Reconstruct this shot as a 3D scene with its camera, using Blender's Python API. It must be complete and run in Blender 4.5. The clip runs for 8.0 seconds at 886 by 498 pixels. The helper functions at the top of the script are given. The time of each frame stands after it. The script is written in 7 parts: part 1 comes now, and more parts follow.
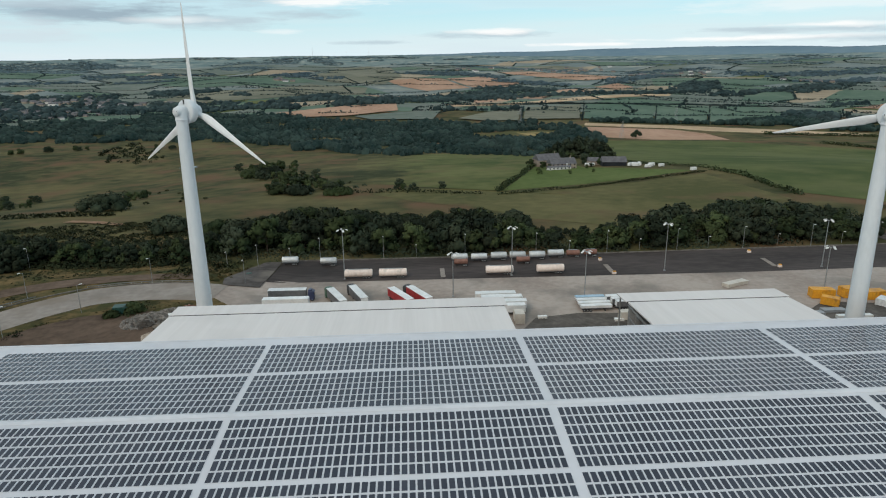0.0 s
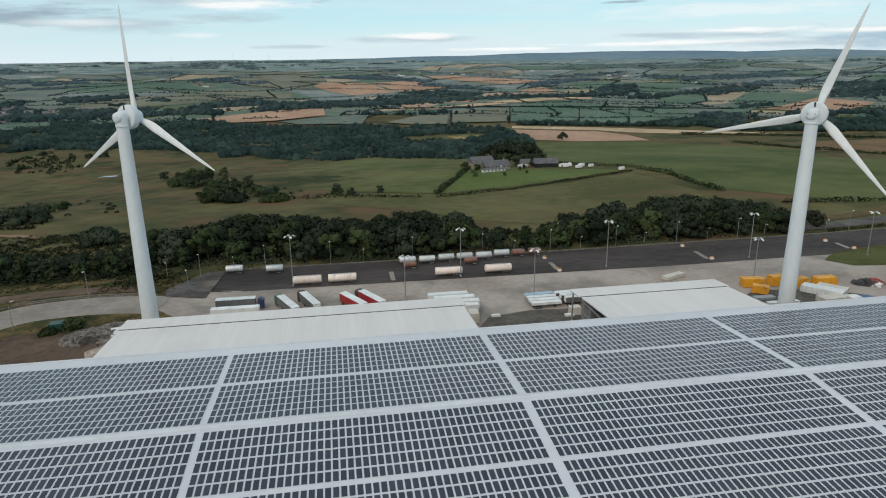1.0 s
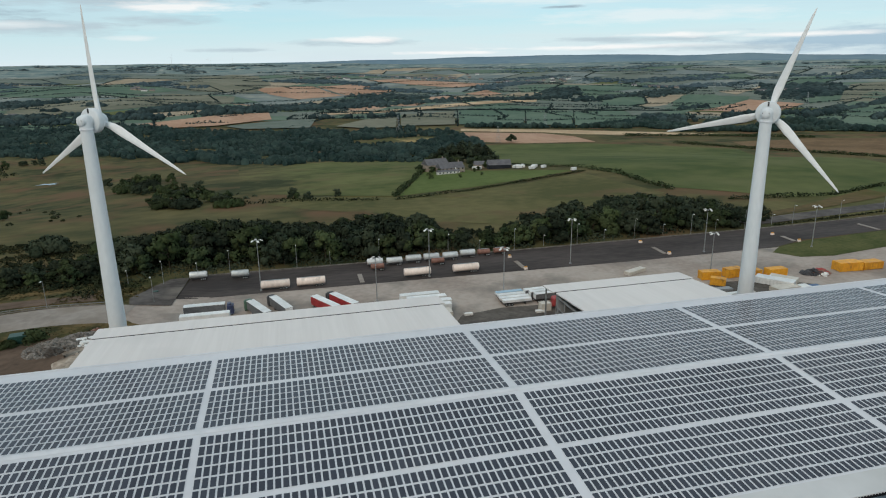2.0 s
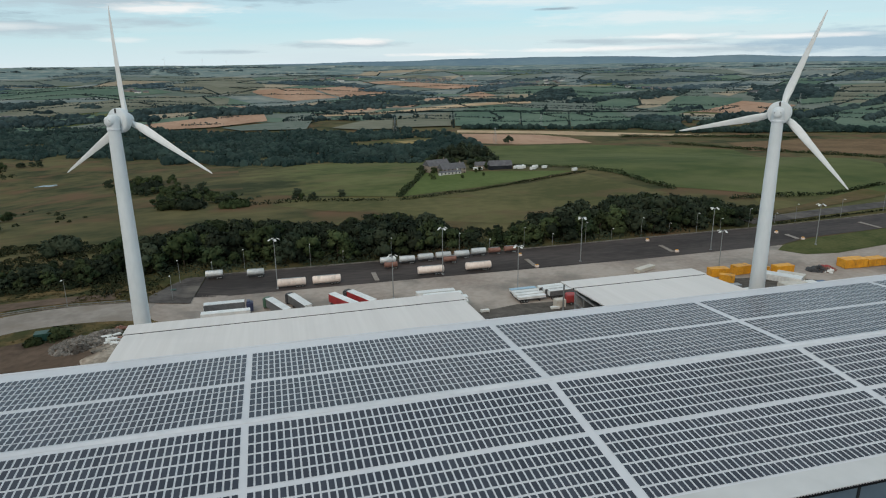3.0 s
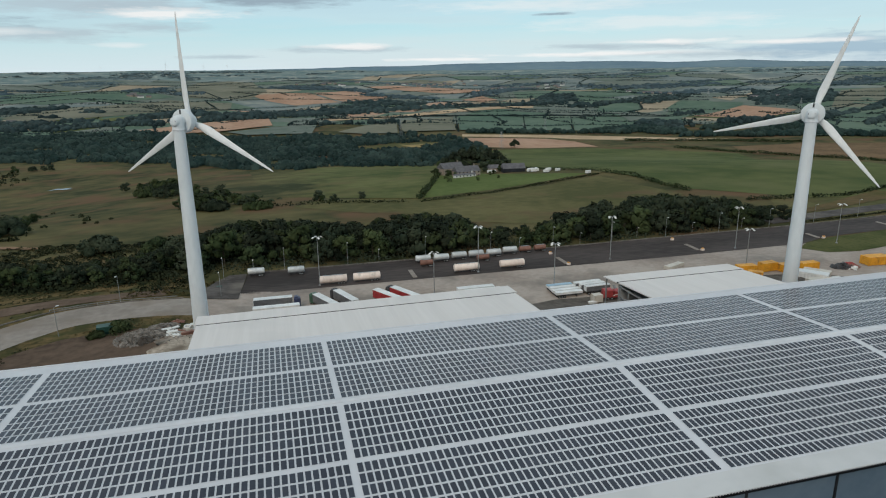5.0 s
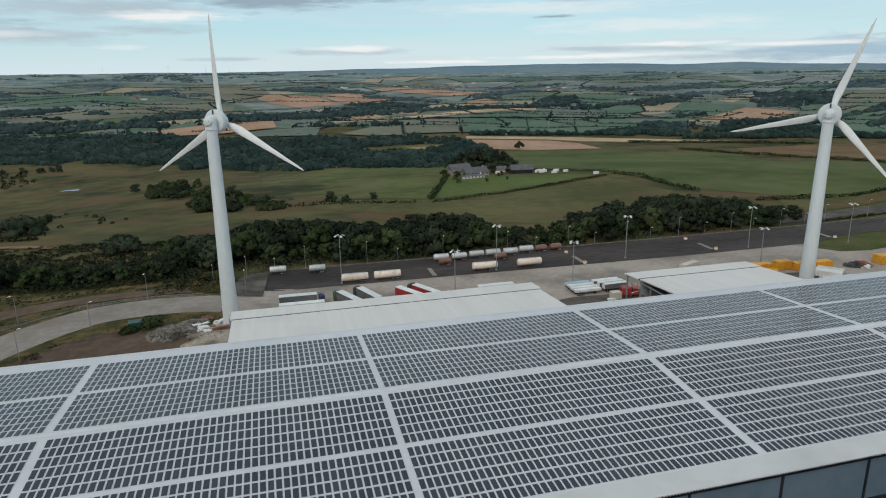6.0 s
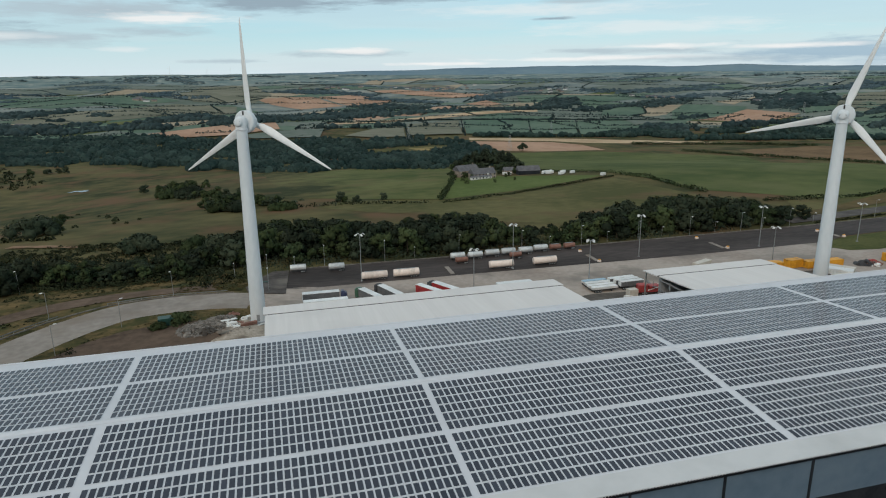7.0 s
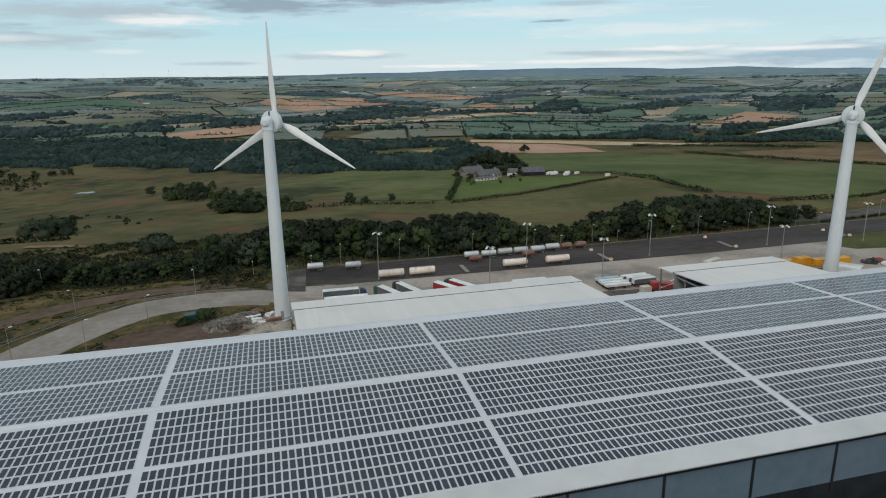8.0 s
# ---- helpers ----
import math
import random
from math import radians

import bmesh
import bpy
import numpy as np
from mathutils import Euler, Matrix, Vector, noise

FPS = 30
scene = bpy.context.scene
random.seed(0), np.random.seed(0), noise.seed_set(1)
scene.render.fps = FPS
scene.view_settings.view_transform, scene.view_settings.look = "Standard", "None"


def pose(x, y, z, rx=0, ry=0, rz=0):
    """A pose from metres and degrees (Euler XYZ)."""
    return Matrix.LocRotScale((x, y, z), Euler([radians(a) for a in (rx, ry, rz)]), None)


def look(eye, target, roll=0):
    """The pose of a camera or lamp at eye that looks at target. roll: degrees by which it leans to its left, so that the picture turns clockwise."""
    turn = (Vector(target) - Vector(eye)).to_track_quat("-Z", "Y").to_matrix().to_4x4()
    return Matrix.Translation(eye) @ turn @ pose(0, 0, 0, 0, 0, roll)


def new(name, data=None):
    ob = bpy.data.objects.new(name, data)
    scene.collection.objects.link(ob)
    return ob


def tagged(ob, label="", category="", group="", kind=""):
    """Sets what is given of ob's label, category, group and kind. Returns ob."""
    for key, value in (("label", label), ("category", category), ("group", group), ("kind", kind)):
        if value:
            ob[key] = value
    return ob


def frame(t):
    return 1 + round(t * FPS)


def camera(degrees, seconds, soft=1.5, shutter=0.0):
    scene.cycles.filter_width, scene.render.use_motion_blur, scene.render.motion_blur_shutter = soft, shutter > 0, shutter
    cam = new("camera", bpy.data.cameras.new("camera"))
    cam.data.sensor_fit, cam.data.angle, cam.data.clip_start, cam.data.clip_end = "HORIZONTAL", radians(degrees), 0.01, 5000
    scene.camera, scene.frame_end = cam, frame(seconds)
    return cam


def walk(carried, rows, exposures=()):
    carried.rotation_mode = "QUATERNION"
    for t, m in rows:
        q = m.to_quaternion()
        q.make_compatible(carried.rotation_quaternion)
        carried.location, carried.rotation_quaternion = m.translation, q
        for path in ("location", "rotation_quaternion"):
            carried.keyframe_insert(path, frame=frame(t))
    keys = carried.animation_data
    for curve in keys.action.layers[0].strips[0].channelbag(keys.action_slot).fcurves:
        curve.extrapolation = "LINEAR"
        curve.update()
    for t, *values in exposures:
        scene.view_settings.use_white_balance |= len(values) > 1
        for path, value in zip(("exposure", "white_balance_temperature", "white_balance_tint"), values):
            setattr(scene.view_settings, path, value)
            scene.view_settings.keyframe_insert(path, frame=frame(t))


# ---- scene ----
cam = camera(68.32, 8.0, soft=1.1)
# seconds, eye, yaw, pitch, roll
ROWS = [
    (0.0, 30.551, -94.647, 76.822, -2.322, -16.416, -0.722),
    (0.5, 27.029, -95.010, 76.778, -4.483, -16.252, -0.739),
    (1.0, 23.480, -95.340, 76.745, -8.731, -16.140, -0.727),
    (1.5, 19.771, -95.500, 76.565, -12.027, -16.020, -0.746),
    (3.0, 7.701, -97.741, 76.238, -14.082, -15.760, -0.735),
    (3.5, 3.668, -98.682, 76.143, -14.166, -15.657, -0.721),
    (4.0, -0.335, -99.674, 75.984, -14.219, -15.547, -0.680),
    (4.5, -4.191, -100.575, 75.975, -14.260, -15.459, -0.732),
    (6.0, -16.048, -103.884, 75.732, -14.183, -15.172, -0.736),
    (6.5, -19.990, -105.246, 75.702, -14.176, -15.092, -0.724),
    (7.0, -23.949, -106.587, 75.744, -14.205, -15.012, -0.725),
    (7.5, -27.826, -108.168, 75.632, -14.262, -14.928, -0.755),
    (8.0, -31.685, -109.519, 75.612, -14.374, -14.824, -0.714),
]
walk(cam, [(t, pose(x, y, z, 0, 0, yaw) @ pose(0, 0, 0, 90 + pitch, 0, 0) @ pose(0, 0, 0, 0, 0, roll)) for t, x, y, z, yaw, pitch, roll in ROWS],
     exposures=((0.0, 0.14), (1.0, 0.12), (1.7, 0.08), (3.0, 0.03), (8.0, -0.03)))


# ---- world, sun, exposure ----
scene.view_settings.exposure = 0.0
SUN_AZIMUTH, SUN_HEIGHT = 215.0, 38.0  # degrees: bearing from +y clockwise, height over the horizon
SKY_SHIFT = (14.17, 0.76, -0.5)
# clouds low over the northern skyline: bearing, height, half width and half height in degrees, tone
CLOUDS = (
    (22.8, 4.99, 9.9, 0.5, "thin"), (31.3, 3.44, 9.9, 0.6, "thin"), (27.5, 1.09, 9.4, 0.2, "white"), (14.4, 0.84, 4.5, 0.15, "white"),
    (-13.5, 4.8, 7.5, 0.75, "grey"), (-9.0, 5.0, 5.5, 0.6, "grey"), (-7.4, 4.41, 4.5, 0.45, "white"), (-16.3, 2.83, 5.5, 0.6, "grey"), (-8.5, 3.4, 4.0, 0.4, "grey"),
    (-10.7, 2.08, 1.7, 0.2, "thin"), (10.7, 6.1, 7.0, 0.55, "dark"), (0.3, 5.65, 6.5, 0.8, "dark"), (25.9, 5.58, 3.5, 0.25, "grey"),
    (6.1, 1.70, 5.5, 0.3, "grey"), (6.6, 1.95, 3.1, 0.3, "white"), (-3.6, 1.21, 3.0, 0.2, "grey"), (30.1, 1.66, 7.4, 0.25, "grey"),
    (37.8, 0.89, 10.4, 0.3, "grey"), (32.7, 1.94, 4.5, 0.22, "white"), (45.5, 1.25, 8.0, 0.95, "blue"), (41.6, 1.76, 5.5, 0.2, "white"),
    (-24.8, 3.45, 8.4, 0.75, "dark"), (-28.9, 1.72, 4.5, 0.5, "haze"), (-33.0, 2.6, 7.0, 0.9, "haze"), (-18.8, 3.0, 3.5, 0.3, "thin"), (-27.9, 4.0, 6.0, 0.4, "grey"), (23.5, 4.27, 1.8, 0.13, "dark"),
)


def make_world():
    w = bpy.data.worlds.new("overcast_sky")
    scene.world = w
    w.use_nodes = True
    n, l = w.node_tree.nodes, w.node_tree.links
    n.clear()
    out, bg = n.new("ShaderNodeOutputWorld"), n.new("ShaderNodeBackground")
    sky = n.new("ShaderNodeTexSky")
    sky.sky_type, sky.sun_disc = "NISHITA", False
    sky.sun_elevation, sky.sun_rotation = radians(SUN_HEIGHT), radians(SUN_AZIMUTH)
    sky.air_density, sky.dust_density, sky.ozone_density = 1.0, 0.6, 1.0
    co = n.new("ShaderNodeTexCoord")
    # flat streaks of cloud: the direction, stretched along the horizon
    mp = n.new("ShaderNodeMapping")
    mp.inputs["Scale"].default_value, mp.inputs["Location"].default_value = (1.0, 1.0, 12.0), SKY_SHIFT
    l.new(co.outputs["Generated"], mp.inputs["Vector"])
    big, small = n.new("ShaderNodeTexNoise"), n.new("ShaderNodeTexNoise")
    for tex, scale, detail in ((big, 2.6, 7.0), (small, 7.0, 6.0)):
        tex.inputs["Scale"].default_value, tex.inputs["Detail"].default_value = scale, detail
        tex.inputs["Roughness"].default_value = 0.5
        l.new(mp.outputs[0], tex.inputs["Vector"])
    # thin bright veil over the blue
    veil = n.new("ShaderNodeMix")
    veil.data_type = "RGBA"
    veil.inputs[0].default_value = 0.66
    veil.inputs[7].default_value = (4.1, 7.2, 8.5, 1)
    l.new(sky.outputs[0], veil.inputs[6])
    last = veil.outputs[2]
    # haze towards the horizon, white cloud edges, grey-blue cloud bodies
    sep, up = n.new("ShaderNodeSeparateXYZ"), n.new("ShaderNodeMapRange")
    l.new(co.outputs["Generated"], sep.inputs[0]), l.new(sep.outputs["Z"], up.inputs["Value"])
    up.inputs["From Min"].default_value, up.inputs["From Max"].default_value = 0.0, 0.06
    up.inputs["To Min"].default_value, up.inputs["To Max"].default_value = 0.85, 0.0
    white, grey, part_grey = n.new("ShaderNodeMapRange"), n.new("ShaderNodeMapRange"), n.new("ShaderNodeMath")
    l.new(big.outputs["Fac"], white.inputs["Value"])
    white.inputs["From Min"].default_value, white.inputs["From Max"].default_value = 0.40, 0.52
    part_grey.operation, part_grey.inputs[1].default_value = "MULTIPLY_ADD", 0.28
    l.new(small.outputs["Fac"], part_grey.inputs[0]), l.new(big.outputs["Fac"], part_grey.inputs[2])
    l.new(part_grey.outputs[0], grey.inputs["Value"])
    grey.inputs["From Min"].default_value, grey.inputs["From Max"].default_value = 0.655, 0.77
    # the broken cloud overhead thins out towards the skyline
    for node, low, high in ((white, 0.26, 0.95), (grey, 0.08, 0.8)):
        amount = n.new("ShaderNodeMapRange")
        l.new(sep.outputs["Z"], amount.inputs["Value"]), l.new(amount.outputs[0], node.inputs["To Max"])
        amount.inputs["From Min"].default_value, amount.inputs["From Max"].default_value = 0.10, 0.18
        amount.inputs["To Min"].default_value, amount.inputs["To Max"].default_value = low, high

    def over(fac, tone):
        nonlocal last
        mix = n.new("ShaderNodeMix")
        mix.data_type = "RGBA"
        mix.inputs[7].default_value = (*tone, 1)
        l.new(fac, mix.inputs[0]), l.new(last, mix.inputs[6])
        last = mix.outputs[2]

    over(up.outputs[0], (6.9, 7.95, 8.4)), over(white.outputs[0], (6.9, 7.3, 7.5)), over(grey.outputs[0], (3.6, 4.85, 5.9))
    # single clouds: ragged ellipses of bearing and height, in degrees
    bearing, height, spot = n.new("ShaderNodeMath"), n.new("ShaderNodeMath"), n.new("ShaderNodeCombineXYZ")
    bearing.operation, height.operation = "ARCTAN2", "ARCSINE"
    l.new(sep.outputs["X"], bearing.inputs[0]), l.new(sep.outputs["Y"], bearing.inputs[1]), l.new(sep.outputs["Z"], height.inputs[0])
    l.new(bearing.outputs[0], spot.inputs["X"]), l.new(height.outputs[0], spot.inputs["Y"])
    deg = n.new("ShaderNodeVectorMath")
    deg.operation, deg.inputs["Scale"].default_value = "SCALE", 180 / math.pi
    l.new(spot.outputs[0], deg.inputs[0])
    wide, rag = n.new("ShaderNodeMapping"), n.new("ShaderNodeTexNoise")
    wide.inputs["Scale"].default_value = (0.28, 1.9, 1.0)
    rag.inputs["Scale"].default_value, rag.inputs["Detail"].default_value, rag.inputs["Roughness"].default_value = 1.0, 6.0, 0.62
    l.new(deg.outputs[0], wide.inputs["Vector"]), l.new(wide.outputs[0], rag.inputs["Vector"])
    tones = {"dark": ((2.75, 3.55, 4.25), 0.85), "grey": ((4.3, 5.25, 5.85), 0.72), "blue": ((3.4, 4.8, 5.9), 0.85), "white": ((8.9, 8.9, 8.8), 0.85), "thin": ((7.8, 8.3, 8.4), 0.6), "haze": ((5.7, 6.6, 7.1), 0.7)}
    for az, el, half_az, half_el, kind in CLOUDS:
        off, size, far, rough_edge, fade = (n.new("ShaderNodeVectorMath"), n.new("ShaderNodeVectorMath"), n.new("ShaderNodeVectorMath"), n.new("ShaderNodeMath"), n.new("ShaderNodeMapRange"))
        off.operation, size.operation, far.operation, rough_edge.operation = "SUBTRACT", "DIVIDE", "LENGTH", "MULTIPLY_ADD"
        off.inputs[1].default_value, size.inputs[1].default_value = (az, el, 0), (half_az, half_el, 1)
        l.new(deg.outputs[0], off.inputs[0]), l.new(off.outputs[0], size.inputs[0]), l.new(size.outputs[0], far.inputs[0])
        rough_edge.inputs[1].default_value = 2.4
        l.new(rag.outputs["Fac"], rough_edge.inputs[0]), l.new(far.outputs["Value"], rough_edge.inputs[2])
        l.new(rough_edge.outputs[0], fade.inputs["Value"])
        tone, amount = tones[kind]
        fade.inputs["From Min"].default_value, fade.inputs["From Max"].default_value = 1.55, 2.35
        fade.inputs["To Min"].default_value, fade.inputs["To Max"].default_value = amount, 0.0
        over(fade.outputs[0], tone)
    l.new(last, bg.inputs["Color"])
    bg.inputs["Strength"].default_value = 0.104
    l.new(bg.outputs[0], out.inputs["Surface"])


make_world()
sun = new("sun", bpy.data.lights.new("sun", "SUN"))
sun.data.energy, sun.data.angle, sun.data.color = 1.25, radians(22), (1.0, 0.84, 0.67)
sa, sh = radians(SUN_AZIMUTH), radians(SUN_HEIGHT)
sun.matrix_world = look((0, 0, 300), (-math.sin(sa) * 100, -math.cos(sa) * 100, 300 - 100 * math.tan(sh)))


# ---- ground shape ----
def smooth(a, b, v):
    v = np.clip((np.asarray(v, float) - a) / (b - a), 0.0, 1.0)
    return v * v * (3 - 2 * v)


RING_R = [0, 700, 1000, 1300, 1700, 2200, 2800, 3400, 4000, 4500, 4800, 5200]
RING_Z = [-34, -40, -50, -57, -58, -50, -34, -12, 20, 38, 43, 44]


def ground_z(x, y):
    """Height of the land: a level works site, a slope down into a valley, hills beyond."""
    x, y = np.asarray(x, float), np.asarray(y, float)
    r = np.hypot(x, y + 100)
    near = -0.066 * (y - 168) + 0.025 * x * smooth(168, 420, y)
    near = near - 14 * smooth(-60, -330, x) * smooth(250, 480, y)
    far = np.interp(r, RING_R, RING_Z)
    amp = 9 * smooth(1000, 2200, r)
    far = far + amp * (np.sin(x / 310 + 1.3) * np.cos(y / 270 + 0.4) + 0.6 * np.sin(x / 143 + y / 201))
    far = far + 34 * np.exp(-(((x + 560) / 330) ** 2 + ((y - 3000) / 300) ** 2))
    far = far + 8 * smooth(300, 2600, x) * smooth(2600, 4600, r)
    land = near + (far - near) * smooth(560, 1050, r)
    out = smooth(160, 190, y)
    west = 2.5 * smooth(-15, -45, x) * smooth(150, 128, y)
    heap = 2.6 * np.exp(-(((x + 40) / 17) ** 2 + ((y - 78) / 15) ** 2))
    site = west + heap + 8.0 * smooth(-38, -60, y)
    # the lands south, west and east of the works fall away gently
    side = smooth(420, 900, np.abs(x)) * smooth(560, 900, r)
    site = site + (far - site) * np.maximum(side, smooth(-300, -900, y))
    return site + (land - site) * out


# ---- materials ----
def material(name, low, high, scale=1.0, rough=0.8, metal=0.0, bump=0.0, fine=None, island=0.0, each=0.0, stretch=(1, 1, 1), detail=6.0, coat=0.0, spots=None, gloss=0.5, west=None):
    """A surface whose colour wanders between two tones at one scale and is broken up at a finer one, by place in the world."""
    m = bpy.data.materials.new(name)
    m.use_nodes = True
    n, l = m.node_tree.nodes, m.node_tree.links
    b = n["Principled BSDF"]
    b.inputs["Roughness"].default_value, b.inputs["Metallic"].default_value = rough, metal
    b.inputs["Coat Weight"].default_value = coat
    b.inputs["Specular IOR Level"].default_value = gloss if rough < 0.9 else 0.06
    geo = n.new("ShaderNodeNewGeometry")
    mp = n.new("ShaderNodeMapping")
    mp.inputs["Scale"].default_value = stretch
    l.new(geo.outputs["Position"], mp.inputs["Vector"])
    a, c = n.new("ShaderNodeTexNoise"), n.new("ShaderNodeTexNoise")
    a.inputs["Scale"].default_value, c.inputs["Scale"].default_value = scale, fine or scale * 9
    a.inputs["Detail"].default_value = c.inputs["Detail"].default_value = detail
    l.new(mp.outputs[0], a.inputs["Vector"]), l.new(mp.outputs[0], c.inputs["Vector"])
    add = n.new("ShaderNodeMath")
    add.operation = "MULTIPLY_ADD"
    add.inputs[1].default_value = 0.6
    l.new(c.outputs["Fac"], add.inputs[0]), l.new(a.outputs["Fac"], add.inputs[2])
    fac = n.new("ShaderNodeMapRange")
    fac.inputs["From Min"].default_value, fac.inputs["From Max"].default_value = 0.63, 0.97
    l.new(add.outputs[0], fac.inputs["Value"])
    mix = n.new("ShaderNodeMix")
    mix.data_type = "RGBA"
    mix.inputs[6].default_value, mix.inputs[7].default_value = (*low, 1), (*high, 1)
    l.new(fac.outputs[0], mix.inputs[0])
    col = mix.outputs[2]
    if west:
        # towards -x the sward gives way raggedly to other tones
        low_w, high_w, x0, x1 = west
        place, ragged, edge, other, blend = (n.new("ShaderNodeSeparateXYZ"), n.new("ShaderNodeMath"), n.new("ShaderNodeMapRange"), n.new("ShaderNodeMix"), n.new("ShaderNodeMix"))
        other.data_type = blend.data_type = "RGBA"
        l.new(geo.outputs["Position"], place.inputs[0])
        ragged.operation, ragged.inputs[1].default_value = "MULTIPLY_ADD", 3.0 * abs(x1 - x0)
        l.new(add.outputs[0], ragged.inputs[0]), l.new(place.outputs["X"], ragged.inputs[2]), l.new(ragged.outputs[0], edge.inputs["Value"])
        edge.inputs["From Min"].default_value, edge.inputs["From Max"].default_value = x0 + 2.4 * abs(x1 - x0), x1 + 2.4 * abs(x1 - x0)
        other.inputs[6].default_value, other.inputs[7].default_value = (*low_w, 1), (*high_w, 1)
        l.new(fac.outputs[0], other.inputs[0]), l.new(other.outputs[2], blend.inputs[6]), l.new(col, blend.inputs[7]), l.new(edge.outputs[0], blend.inputs[0])
        col = blend.outputs[2]
    if spots:
        tone, size, amount = spots
        s = n.new("ShaderNodeTexNoise")
        s.inputs["Scale"].default_value, s.inputs["Detail"].default_value = size, 5.0
        l.new(geo.outputs["Position"], s.inputs["Vector"])
        r = n.new("ShaderNodeMapRange")
        r.inputs["From Min"].default_value, r.inputs["From Max"].default_value = 0.62 - 0.2 * amount, 0.80 - 0.2 * amount
        l.new(s.outputs["Fac"], r.inputs["Value"])
        sm = n.new("ShaderNodeMix")
        sm.data_type = "RGBA"
        sm.inputs[7].default_value = (*tone, 1)
        l.new(r.outputs[0], sm.inputs[0]), l.new(col, sm.inputs[6])
        col = sm.outputs[2]
    for amount, node, socket in ((island, "ShaderNodeNewGeometry", "Random Per Island"), (each, "ShaderNodeObjectInfo", "Random")):
        if amount:
            src = n.new(node)
            val = n.new("ShaderNodeMapRange")
            val.inputs["To Min"].default_value, val.inputs["To Max"].default_value = 1 - amount, 1 + amount
            l.new(src.outputs[socket], val.inputs["Value"])
            hsv = n.new("ShaderNodeHueSaturation")
            l.new(val.outputs[0], hsv.inputs["Value"]), l.new(col, hsv.inputs["Color"])
            col = hsv.outputs["Color"]
    l.new(col, b.inputs["Base Color"])
    if bump:
        bp = n.new("ShaderNodeBump")
        bp.inputs["Strength"].default_value, bp.inputs["Distance"].default_value = 0.6, bump
        l.new(add.outputs[0], bp.inputs["Height"]), l.new(bp.outputs[0], b.inputs["Normal"])
    return m


